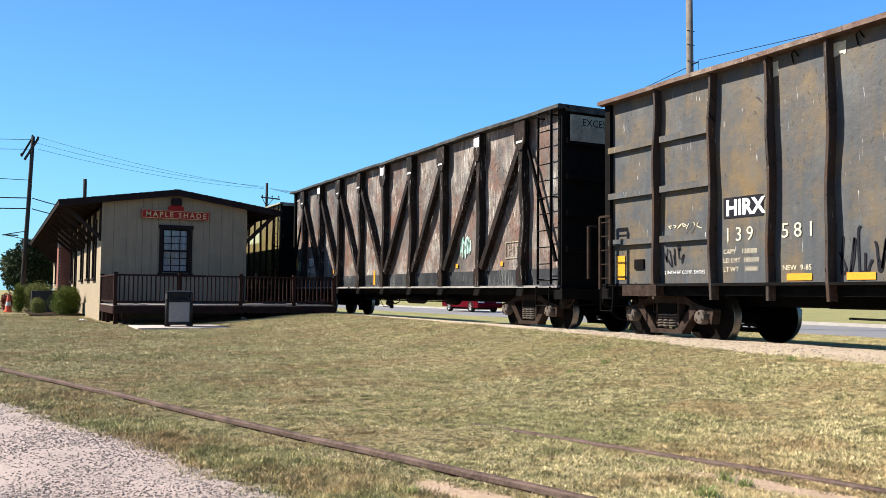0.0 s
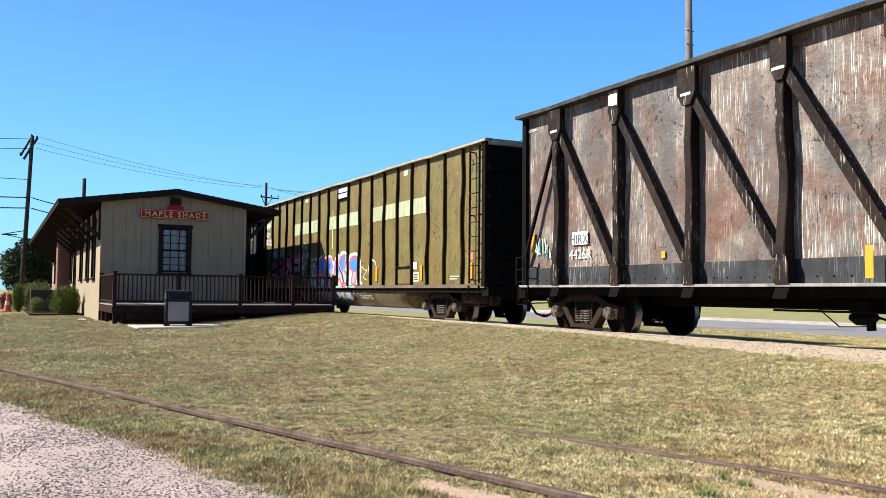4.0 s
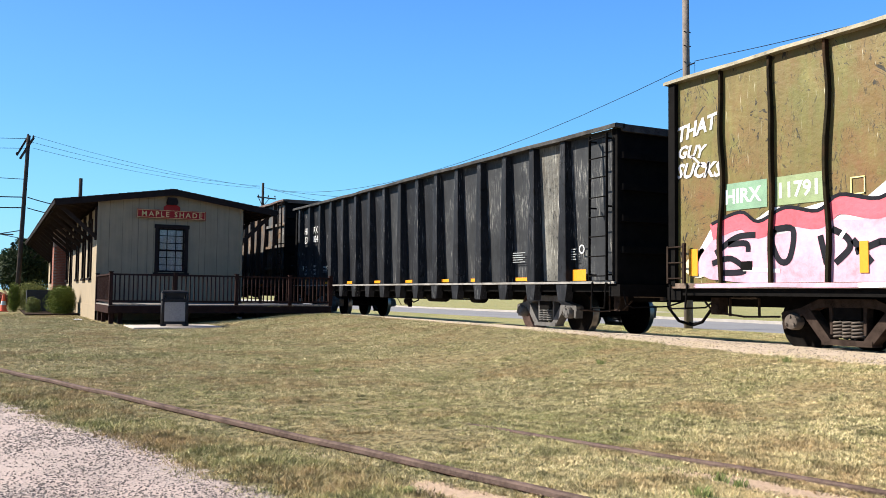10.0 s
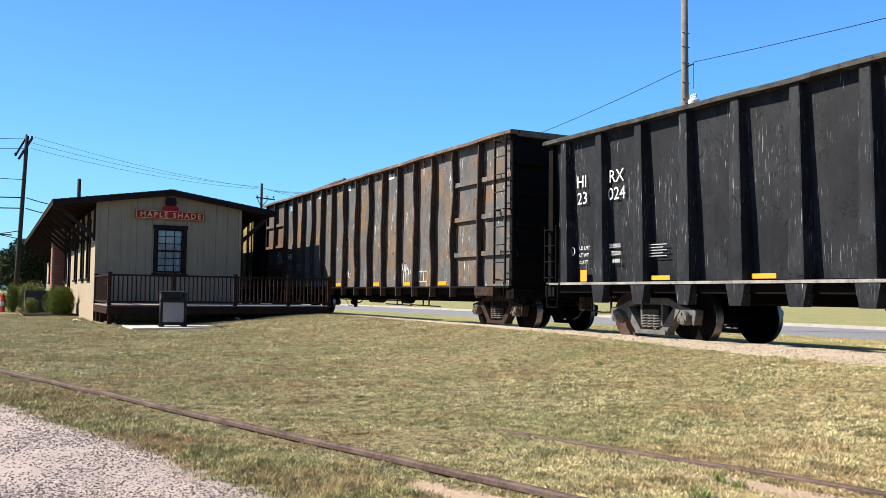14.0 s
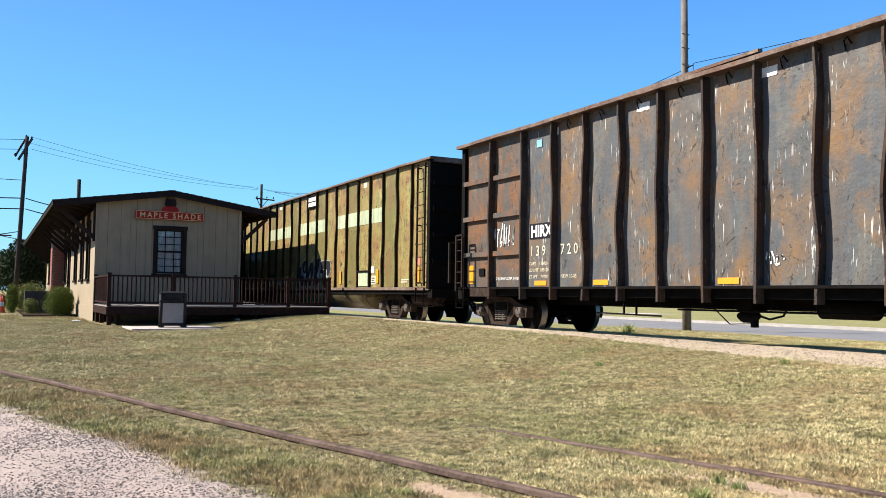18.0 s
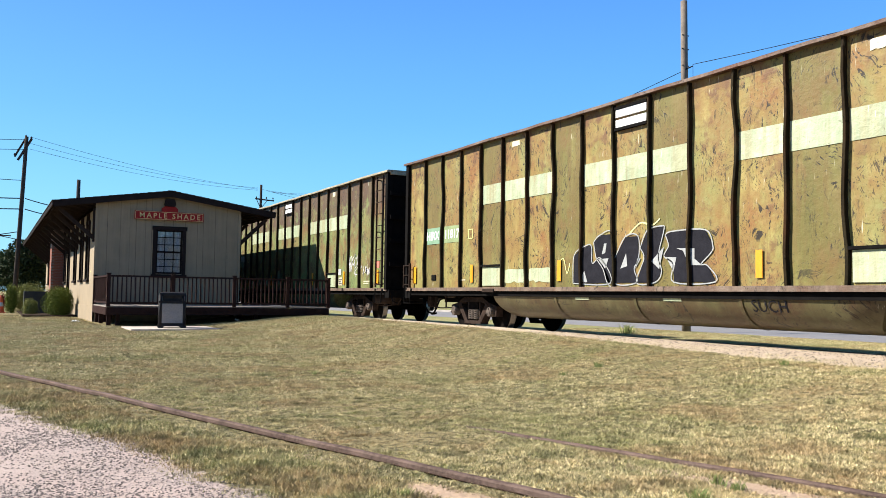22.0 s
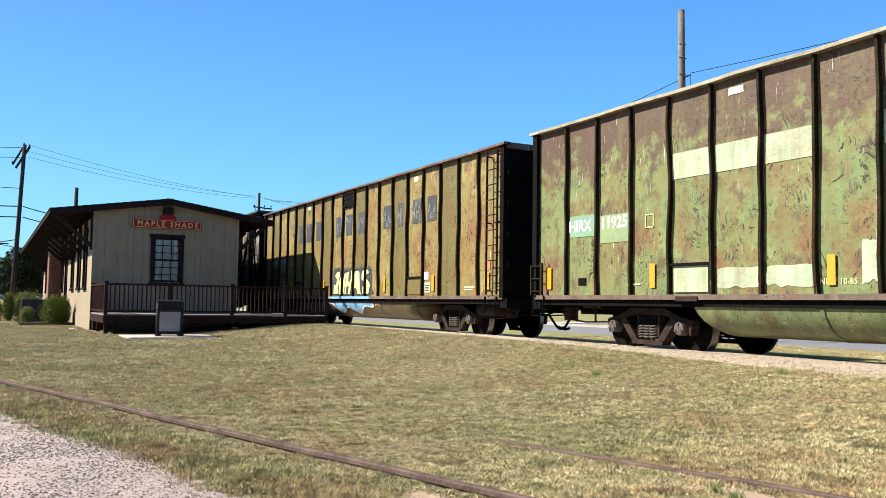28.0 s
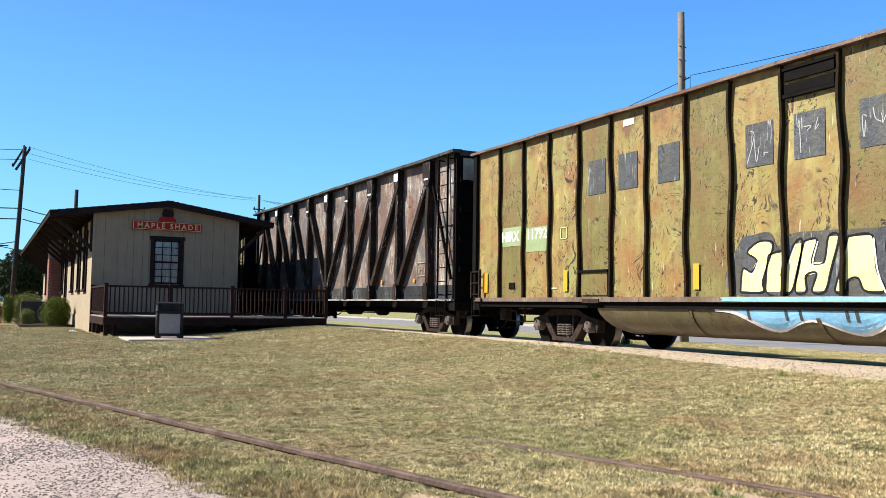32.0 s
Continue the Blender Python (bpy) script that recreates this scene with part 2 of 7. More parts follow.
M["acid"] = plain("faint_grey_scratch", (0.24, 0.25, 0.25), 0.7, 0, 0.2)
M["white"] = plain("white_paint", (0.54, 0.54, 0.53), 0.6, 0, 0.25, 8)
M["cream"] = plain("cream_paint", (0.46, 0.41, 0.29), 0.6, 0, 0.25, 8)
M["yellow"] = plain("yellow_reflector", (0.60, 0.235, 0.006), 0.4, 0, 0.12, 20, 0)
M["coral"] = plain("coral_paint", (0.55, 0.13, 0.09), 0.6, 0, 0.15)
M["pink"] = plain("pink_spray", (0.47, 0.245, 0.31), 0.6, 0, 0.34, 1.6)
M["red"] = plain("red_spray", (0.52, 0.060, 0.085), 0.6, 0, 0.34, 1.6)
M["blue"] = plain("blue_spray", (0.030, 0.16, 0.52), 0.6, 0, 0.34, 1.6)
M["skyblue"] = plain("pale_blue_spray", (0.13, 0.30, 0.46), 0.6, 0, 0.34, 1.6)
M["aqua"] = plain("aqua_spray", (0.17, 0.30, 0.32), 0.6, 0, 0.34, 1.6)
M["ink"] = plain("black_spray", (0.014, 0.014, 0.018), 0.6, 0, 0.3)
M["lemon"] = plain("lemon_spray", (0.58, 0.52, 0.20), 0.6, 0, 0.34, 1.6)
M["haze"] = plain("white_spray", (0.52, 0.50, 0.51), 0.6, 0, 0.34, 1.6)
M["tealspray"] = plain("teal_spray", (0.35, 0.62, 0.52), 0.6, 0, 0.2)


# ---------------------------------------------------------------- mesh helpers
class Build:
    """Gathers vertices and faces of one mesh."""

    def __init__(self):
        self.v, self.f = [], []

    def box(self, x0, x1, y0, y1, z0, z1):
        i = len(self.v)
        self.v += [(x, y, z) for x in (x0, x1) for y in (y0, y1) for z in (z0, z1)]
        self.f += [tuple(i + k for k in q) for q in ((0, 1, 3, 2), (4, 6, 7, 5), (0, 4, 5, 1), (2, 3, 7, 6), (0, 2, 6, 4), (1, 5, 7, 3))]
        return self

    def bar(self, a, b, w, h=None, up=(0, 0, 1)):
        """A squared bar from a to b; w across, h the other way."""
        h = h or w
        a, b = Vector(a), Vector(b)
        d = (b - a).normalized()
        s = d.cross(Vector(up))
        if s.length < 1e-4:
            s = d.cross(Vector((1, 0, 0)))
        s.normalize()
        u = s.cross(d)
        i = len(self.v)
        for p in (a, b):
            for q, r in ((-1, -1), (1, -1), (1, 1), (-1, 1)):
                self.v.append(tuple(p + s * (q * w / 2) + u * (r * h / 2)))
        self.f += [(i + 3, i + 2, i + 1, i), (i + 4, i + 5, i + 6, i + 7)]
        self.f += [(i + k, i + (k + 1) % 4, i + 4 + (k + 1) % 4, i + 4 + k) for k in range(4)]
        return self

    def tube(self, pts, r, n=6, caps=True):
        """A round tube through the points; r a number or one radius a point."""
        pts = [Vector(p) for p in pts]
        rs = r if isinstance(r, (list, tuple)) else [r] * len(pts)
        i0 = len(self.v)
        for k, p in enumerate(pts):
            d = (pts[min(k + 1, len(pts) - 1)] - pts[max(k - 1, 0)]).normalized()
            s = d.cross(Vector((0, 0, 1)))
            if s.length < 1e-3:
                s = d.cross(Vector((1, 0, 0)))
            s.normalize()
            u = s.cross(d)
            for j in range(n):
                a = 2 * math.pi * j / n
                self.v.append(tuple(p + s * (rs[k] * math.cos(a)) + u * (rs[k] * math.sin(a))))
        for k in range(len(pts) - 1):
            for j in range(n):
                a, b = i0 + k * n + j, i0 + k * n + (j + 1) % n
                self.f.append((a, b, b + n, a + n))
        if caps:
            self.f.append(tuple(i0 + j for j in reversed(range(n))))
            self.f.append(tuple(i0 + (len(pts) - 1) * n + j for j in range(n)))
        return self

    def poly(self, pts, y0, y1):
        """An outline in x and z, drawn out from y0 to y1."""
        i, n = len(self.v), len(pts)
        self.v += [(x, y0, z) for x, z in pts] + [(x, y1, z) for x, z in pts]
        self.f += [tuple(range(i, i + n)), tuple(reversed(range(i + n, i + 2 * n)))]
        self.f += [(i + k, i + n + k, i + n + (k + 1) % n, i + (k + 1) % n) for k in range(n)]
        return self

    def lathe(self, prof, n=24, axis="y"):
        """A profile of (radius, along) turned about the y axis (or z)."""
        i = len(self.v)
        for r, h in prof:
            for j in range(n):
                a = 2 * math.pi * j / n
                c, s = r * math.cos(a), r * math.sin(a)
                self.v.append((c, h, s) if axis == "y" else (c, s, h))
        for k in range(len(prof) - 1):
            for j in range(n):
                a, b = i + k * n + j, i + k * n + (j + 1) % n
                self.f.append((a, b, b + n, a + n))
        return self

    def grid(self, nx, nz, fn):
        i = len(self.v)
        for a in range(nx + 1):
            for b in range(nz + 1):
                self.v.append(fn(a / nx, b / nz))
        for a in range(nx):
            for b in range(nz):
                k = i + a * (nz + 1) + b
                self.f.append((k, k + nz + 1, k + nz + 2, k + 1))
        return self

    def mesh(self, name, mat, smooth=False):
        me = bpy.data.meshes.new(name)
        me.from_pydata(self.v, [], self.f)
        me.materials.append(mat)
        bm = bmesh.new()
        bm.from_mesh(me)
        bmesh.ops.recalc_face_normals(bm, faces=bm.faces)
        bm.to_mesh(me)
        bm.free()
        if smooth:
            me.shade_smooth()
        me.update()
        return me


def part(name, shape, mat, parent, label="", at=None, smooth=False):
    me = shape if isinstance(shape, bpy.types.Mesh) else shape.mesh(name, mat, smooth)
    ob = new(name, me)
    if parent is not None:
        ob.parent = parent
    if at is not None:
        ob.matrix_basis = at
    return tagged(ob, label)


def thing(name, m, label, category, group="", kind=""):
    ob = new(name)
    ob.matrix_basis = m
    return tagged(ob, label, category, group, kind)


_words = {}


def letters(text, size, mat, shear=0.0, thick=0.0, gap=1.0):
    """Lettering as a mesh, its left end at the origin, in the x-z plane facing -y."""
    key = (text, size, mat.name, shear, thick, gap)
    if key not in _words:
        cu = bpy.data.curves.new("lettering", "FONT")
        cu.body, cu.size, cu.shear, cu.offset, cu.space_character = text, size, shear, thick, gap
        cu.resolution_u = 2
        ob = new("lettering", cu)
        bpy.context.view_layer.update()
        me = bpy.data.meshes.new_from_object(ob.evaluated_get(bpy.context.evaluated_depsgraph_get()))
        bpy.data.objects.remove(ob)
        me.materials.clear()
        me.materials.append(mat)
        me.transform(Matrix.Rotation(radians(90), 4, "X"))
        _words[key] = me
    return _words[key]


# ---------------------------------------------------------------- ground
SIDE, MID = 10.078, 11.578           # the near face of the wagons, the middle of the track


def ramp(a, b, x):
    t = min(1.0, max(0.0, (x - a) / (b - a)))
    return t * t * (3 - 2 * t)


def spur(x):
    """y of the nearer rail of the old siding."""
    return 3.642 + 0.2495 * x - 0.00244 * x * x if x > -25 else 3.642 + 0.2495 * -25 - 0.00244 * 625 + 0.37 * (x + 25)


def crest(x):
    return 0.06 + 0.11 * ramp(-6, -15, x) - 0.06 * ramp(-22, -30, x)


def height(x, y):
    """Height of the ground."""
    if y > 12.0:
        return -0.26 + 0.16 * ramp(12.1, 12.25, y) - 0.22 * ramp(12.75, 13.9, y) + 0.10 * ramp(31, 60, y)
    low = -0.275 + 0.10 * ramp(-12, -28, x)
    z = low + (crest(x) - low) * ramp(4.6, 9.5, y)
    if y > 9.5:
        z += (0.082 - z) * ramp(9.5, 10.7, y)
    if y > 11.05:
        z += (-0.26 - z) * ramp(11.05, 11.35, y)
        return z
    z += 0.018 * noise.noise((x * 0.9, y * 0.9, 0)) * (1 if y < 9.3 else 0.3)
    return z


def lines(a, b, step, fine0, fine1, fine):
    out, x = [], a
    while x < b:
        out.append(x)
        x += fine if fine0 <= x < fine1 else step * (1 + 0.06 * max(fine0 - x, x - fine1, 0))
    return out + [b]


xs = lines(-1500, 1500, 0.6, -20, 4, 0.16)
ys = lines(-1500, 1500, 0.6, -4, 16.6, 0.145)
gv = [(x, y, height(x, y)) for x in xs for y in ys]
n = len(ys)
gf = [(i * n + j, (i + 1) * n + j, (i + 1) * n + j + 1, i * n + j + 1) for i in range(len(xs) - 1) for j in range(n - 1)]
gme = bpy.data.meshes.new("ground")
gme.from_pydata(gv, [], gf)
gme.shade_smooth()


def lot_mask(x, y):
    edge = spur(x) - 1.02 - 0.16 * noise.noise((x * 0.7, 3, 0)) - 0.10 * noise.noise((x * 2.3, 9, 0))
    return ramp(edge + 0.28, edge - 0.30, y)


def path_mask(x, y):
    e = 0.16 * noise.noise((x * 0.8, 5, 1)) + 0.10 * noise.noise((x * 3.1, 7, 1)) - 0.35 + 0.30 * ramp(-14, -26, x)
    return ramp(9.15 + e, 9.5 + e, y) * ramp(12.75, 12.3, y) * ramp(-40, -28, x)


def bare_mask(x, y):
    """Sandy strips worn along the siding's rails."""
    d = y - spur(x)
    n1, n2 = noise.noise((x * 0.9, 2, 7)), noise.noise((x * 0.8, 8, 3))
    near = ramp(-0.10, -0.22, d) * ramp(-0.55 - 0.2 * n1, -0.30 - 0.2 * n1, d) * ramp(-0.15, 0.25, n1 + 0.25 * ramp(-7, -3, x)) * ramp(-8.5, -6, x)
    far = ramp(1.42, 1.30, d) * ramp(0.95, 1.20, d) * ramp(0.0, 0.3, n2 + 0.3 * ramp(-6, -3, x)) * ramp(-7.5, -5.5, x)
    return max(near, far)


def open_mask(x, y):
    return ramp(12.4, 12.8, y) if x > -60 else 1.0


for key, fn in (("lot", lot_mask), ("path", path_mask), ("bare", bare_mask), ("open", open_mask)):
    at = gme.attributes.new(key, "FLOAT", "POINT")
    at.data.foreach_set("value", [fn(x, y) for x, y, z in gv])

m = Mat("dry_mown_lawn")
v = m.where(spread=False)
big = m.noise(0.32, v, 4, 0.6, 0.38, 0.62)
mid = m.noise(1.7, v, 5, 0.7, 0.38, 0.62)
fine = m.noise(34, v, 4, 0.75, 0.36, 0.62)
tiny = m.noise(95, v, 2, 0.6, 0.3, 0.7)
grass = m.mix(big, (0.25, 0.235, 0.095), (0.165, 0.185, 0.065))
grass = m.mix(m.times(mid, 0.6), grass, (0.30, 0.25, 0.125))
grass = m.mix(m.times(fine, 0.5), grass, (0.14, 0.125, 0.055))
bare = m.noise(0.8, v, 5, 0.7, 0.60, 0.70)
grass = m.mix(m.times(bare, 0.7), grass, (0.30, 0.20, 0.13))
stone = m.mix(m.times(m.noise(48, v, 3, 0.7, 0.50, 0.60), m.noise(1.5, v, 4, 0.7, 0.42, 0.60)), (0.375, 0.305, 0.268), (0.13, 0.108, 0.098))
stone = m.mix(m.times(mid, 0.45), stone, (0.44, 0.325, 0.282))
stone = m.mix(m.times(m.noise(120, v, 2, 0.7, 0.50, 0.60), m.noise(2.3, v, 4, 0.7, 0.45, 0.75)), stone, (0.15, 0.13, 0.125))
stone = m.mix(m.times(tiny, 0.6), stone, (0.41, 0.335, 0.296))
edge = m.n("MapRange", Value=m.noise(9, v, 5, 0.7, 0.25, 0.75))
edge.inputs[3].default_value, edge.inputs[4].default_value = -0.35, 0.35


def masked(name):
    k = m.n("Math", Value=m.n("Attribute").outputs["Fac"])
    node = k.inputs[0].links[0].from_node
    node.attribute_name = name
    k.operation = "ADD"
    m.put(k.inputs[1], edge.outputs[0])
    r = m.n("MapRange", Value=k.outputs[0])
    r.inputs[1].default_value, r.inputs[2].default_value = 0.4, 0.6
    return r.outputs[0]


clod = m.noise(15, m.where((1, 1.0, 0.2), (0, 0, 20), False), 3, 0.7, 0.44, 0.60)
turf = m.mix(m.times(clod, 0.9), m.mix(big, (0.27, 0.215, 0.11), (0.18, 0.155, 0.072)), (0.050, 0.043, 0.022))
grass = m.mix(masked("open"), turf, grass)
grass = m.mix(masked("bare"), grass, m.mix(m.times(fine, 0.5), (0.44, 0.32, 0.225), (0.22, 0.155, 0.105)))
col = m.mix(masked("path"), grass, m.mix(m.times(mid, 0.7), m.mix(m.times(fine, 0.75), (0.52, 0.425, 0.335), (0.28, 0.22, 0.165)), (0.40, 0.32, 0.215)))
col = m.mix(masked("lot"), col, stone)
m.set(Base_Color=col, Roughness=0.95)
m.b.inputs["Specular IOR Level"].default_value = 0.1
m.bump(fine, 0.6, 0.015)
gme.materials.append(m.m)
ground = tagged(new("ground", gme), "dry mown lawn with a gravel lot and a dirt path", "ground", kind="structure")

# the street behind the railway
m = Mat("worn_asphalt")
v = m.where(spread=False)
f1 = m.noise(60, v, 3)
f2 = m.noise(0.5, v, 4)
m.set(Base_Color=m.mix(f1, m.mix(f2, (0.085, 0.082, 0.084), (0.13, 0.125, 0.122)), (0.19, 0.18, 0.175)), Roughness=0.9)
m.bump(f1, 0.3, 0.01)
M["asphalt"] = m.m
M["concrete"] = plain("pale_concrete", (0.36, 0.305, 0.265), 0.9, 0, 0.3, 3)
M["kerb"] = plain("kerb_concrete", (0.27, 0.25, 0.23), 0.9, 0, 0.2, 3)


def strip(name, y0, y1, lift, mat, label, category, x0=-300, x1=300, thick=0.25):
    b = Build()
    st = [x0 + (x1 - x0) * i / 60 for i in range(61)] if x1 - x0 > 100 else [x0 + (x1 - x0) * i / 12 for i in range(13)]
    i0 = 0
    for x in st:
        z = height(x, y0) + lift
        b.v += [(x, y0, z - thick), (x, y0, z), (x, y1, z), (x, y1, z - thick)]
    for k in range(len(st) - 1):
        a = k * 4
        b.f += [(a + j, a + (j + 1) % 4, a + 4 + (j + 1) % 4, a + 4 + j) for j in range(4)]
    b.f += [(0, 1, 2, 3), tuple(len(b.v) - 4 + j for j in (3, 2, 1, 0))]
    return tagged(part(name, b, mat, None), label, category, kind="structure")


strip("road", 22.0, 29.2, 0.012, M["asphalt"], "worn grey asphalt street behind the railway", "road")
strip("kerb", 29.2, 29.38, 0.12, M["kerb"], "pale concrete kerb along the street", "kerb")
strip("pavement", 31.2, 32.5, 0.03, M["concrete"], "pale concrete footway beyond the street", "pavement")
for x in (-17.0, -50.0):
    strip("driveway", 29.39, 46, 0.035, M["concrete"], "pale concrete driveway off the street", "driveway", x, x + 4.4)

# ---------------------------------------------------------------- rails
M["rail"] = plain("rusty_rail", (0.055, 0.032, 0.024), 0.8, 0.0, 0.5, 5, 0.3)
M["shine"] = plain("worn_rail_head", (0.092, 0.064, 0.053), 0.75, 0.0, 0.6, 4, 0.3)
M["tie"] = plain("grey_wooden_tie", (0.10, 0.082, 0.066), 0.9, 0, 0.4, 5, 0.4)


def rail(name, pts, label, deep=0.17):
    ob = thing(name, pose(0, 0, 0), label, "rail", "rails")
    for nm, prof, mt in (("web", [(-0.035, -0.035), (-0.012, -0.05), (-0.012, -deep), (0.012, -deep), (0.012, -0.05), (0.035, -0.035)], M["rail"]),
                         ("head", [(-0.027, -0.034), (-0.027, -0.010), (-0.018, 0), (0.018, 0), (0.027, -0.010), (0.027, -0.034)], M["shine"])):
        b = Build()
        for k, p in enumerate(pts):
            a, c = Vector(pts[max(k - 1, 0)]), Vector(pts[min(k + 1, len(pts) - 1)])
            d = (c - a).normalized()
            s = Vector((-d.y, d.x, 0)).normalized()
            b.v += [tuple(Vector(p) + s * u + Vector((0, 0, w))) for u, w in prof]
        q = len(prof)
        for k in range(len(pts) - 1):
            b.f += [(k * q + j, k * q + (j + 1) % q, (k + 1) * q + (j + 1) % q, (k + 1) * q + j) for j in range(q)]
        b.f += [tuple(range(q)), tuple(reversed(range((len(pts) - 1) * q, len(pts) * q)))]
        part(nm, b, mt, ob)
    return ob


for off in (-0.753, 0.753):
    rail("rail", [(x, MID + off, 0) for x in (-300, -100, -40, 0, 40, 200)], "running rail of the main line with a worn head")
near_pts = [(-40 + 0.5 * i, spur(-40 + 0.5 * i)) for i in range(100)]
rail("rail", [(x, y, height(x, y) + 0.048) for x, y in near_pts], "rusty siding rail half sunk in the lawn", 0.12)
far_pts = []
for k, (x, y) in enumerate(near_pts):
    a, c = near_pts[max(k - 1, 0)], near_pts[min(k + 1, len(near_pts) - 1)]
    d = Vector((c[0] - a[0], c[1] - a[1])).normalized()
    far_pts.append((x - d.y * 1.5, y + d.x * 1.5))
rail("rail", [(x, y, height(x, y) + 0.030 - 0.07 * ramp(-4.5, -9.0, x)) for x, y in far_pts], "rusty siding rail nearly buried in grass", 0.12)
tie = Build().box(-0.11, 0.11, -1.28, 1.28, -0.18, 0)
tie_me = tie.mesh("sleeper", M["tie"])
bed = thing("sleepers", pose(0, 0, 0), "grey wooden sleepers under the main line", "sleepers", kind="structure")
for i in range(150):
    part("sleeper", tie_me, None, bed, at=pose(-60 + 0.54 * i, MID, -0.118, 0, 0, random.uniform(-1.5, 1.5)))

# ---------------------------------------------------------------- poles and wires
M["pole"] = plain("weathered_pole_wood", (0.125, 0.102, 0.082), 0.9, 0, 0.35, 4, 0.4)
M["darkpole"] = plain("dark_pole_wood", (0.045, 0.037, 0.032), 0.9, 0, 0.35, 4, 0.4)
M["wire"] = plain("black_wire", (0.012, 0.012, 0.014), 0.6, 0, 0.1, 4, 0)
M["porcelain"] = plain("grey_transformer_paint", (0.50, 0.51, 0.52), 0.5, 0, 0.15, 5)


def pole(x, y, top, r, mat, label, lean=0.0, tip=0.0):
    z = height(x, y)
    ob = thing("utility_pole", pose(x, y, z - 0.2), label, "pole", "utility poles")
    hgt = top - z + 0.2
    part("shaft", Build().tube([(lean * t * hgt, tip * t * hgt, t * hgt) for t in (0, 0.25, 0.5, 0.75, 1)], [r * 1.15, r * 1.1, r, r * 0.93, r * 0.86], 12), mat, ob, smooth=True)
    return ob


near_pole = pole(-22.9, 21.7, 11.55, 0.14, M["pole"], "weathered round wooden utility pole beside the street", -0.008)
can = Build().lathe([(0.001, 0), (0.19, 0.02), (0.20, 0.06), (0.20, 0.60), (0.21, 0.62), (0.21, 0.67), (0.16, 0.72), (0.001, 0.74)], 20, "z")
part("transformer", can, M["porcelain"], near_pole, "grey cylindrical transformer", pose(0.32, 0.05, 7.62), True)
for k, (dx, dz) in enumerate(((-0.1, 8.37), (0.1, 8.37), (0.0, 8.39))):
    part("bushing", Build().lathe([(0.03, 0), (0.045, 0.03), (0.03, 0.06), (0.045, 0.09), (0.02, 0.16)], 10, "z"), M["porcelain"], near_pole, at=pose(0.30 + dx, 0.05, dz))
for zb in (7.77, 8.17):
    part("bracket", Build().box(0.0, 0.34, -0.03, 0.03, zb, zb + 0.06), M["steel"], near_pole)
part("wire_arm", Build().bar((0, 0, 9.58), (0.4, -0.05, 9.58), 0.03), M["steel"], near_pole)
for z in (1.2, 8.4, 9.0, 9.7, 10.3, 10.8):
    part("bolt", Build().tube([(-0.02, -0.16, z), (-0.02, 0.16, z)], 0.018, 6), M["steel"], near_pole)

left_pole = pole(-58.0, 1.20, 10.2, 0.125, M["darkpole"], "dark wooden utility pole beyond the depot", 0.0, 0.032)
part("crossarm", Build().bar((-0.05, -0.10, 9.10), (0.16, 0.62, 10.45), 0.09, 0.12), M["darkpole"], left_pole, "short slanted crossarm")
part("crossarm", Build().bar((-0.05, -0.28, 9.30), (-0.16, 0.30, 10.50), 0.08, 0.11), M["darkpole"], left_pole, "short slanted crossarm")
part("lamp_arm", Build().bar((0, 0.14, 4.75), (0.1, -1.0, 4.50), 0.05).bar((0, 0.14, 4.25), (0.1, -1.0, 4.46), 0.04).box(-0.1, 0.2, -1.15, -0.3, 4.44, 4.50), M["darkpole"], left_pole, "flat lamp arm")
for y, z in ((0.30, 10.52), (0.60, 10.45), (-0.28, 9.34)):
    part("insulator", Build().lathe([(0.02, 0), (0.06, 0.04), (0.06, 0.10), (0.02, 0.16)], 8, "z"), M["darkpole"], left_pole, at=pose(0, y, z))
mid_pole = pole(-74.0, 5.82, 9.7, 0.16, M["darkpole"], "dark wooden pole standing behind the depot")
far_pole = pole(-75.0, 20.9, 10.5, 0.13, M["darkpole"], "distant wooden utility pole with crossarm")
part("crossarm", Build().bar((0, -0.5, 9.75), (0, 1.2, 9.65), 0.08, 0.11), M["darkpole"], far_pole)
for e, zb in ((0.6, 9.65), (-0.4, 9.72)):
    part("brace", Build().bar((0, 0, 8.9), (0, e, zb), 0.05), M["darkpole"], far_pole)
for y in (-0.4, 0.5, 1.1):
    part("insulator", Build().lathe([(0.02, 0), (0.06, 0.04), (0.06, 0.12), (0.02, 0.18)], 8, "z"), M["darkpole"], far_pole, at=pose(0, y, 9.78))


def wire(a, b, sag, label, r=0.012):
    a, b = Vector(a), Vector(b)
    pts = [a.lerp(b, t / 16) - Vector((0, 0, sag * 4 * (t / 16) * (1 - t / 16))) for t in range(17)]
    o = part("overhead_wire", Build().tube(pts, r, 5), M["wire"], None, smooth=True)
    return tagged(o, label, "wire", "overhead wires")


wire((-22.5, 21.65, 9.05), (-75, 20.9, 10.1), 1.95, "black overhead wire along the street")
wire((-22.5, 21.65, 9.12), (26, 20.9, 9.2), 1.1, "black overhead wire along the street")
wire((-22.5, 21.65, 9.1), (-22.6, 21.75, 8.2), -0.05, "short drop lead to a transformer", 0.008)
for z, zz, s in ((10.2, 8.0, 0.35), (9.8, 8.1, 0.4), (9.45, 7.9, 0.4)):
    wire((-58, 1.75, z), (-75, 20.6, zz + 2.1), s, "thin black wire between utility poles", 0.010)
for z, zz, s, r in ((10.0, 9.6, 0.2, 0.016), (9.4, 9.0, 0.2, 0.016), (7.5, 7.9, 0.2, 0.02), (6.4, 6.35, 0.15, 0.035), (5.75, 5.7, 0.15, 0.035)):
    wire((-58, 1.4, z), (-56, -9, zz), s, "black service cable on the utility pole", r)
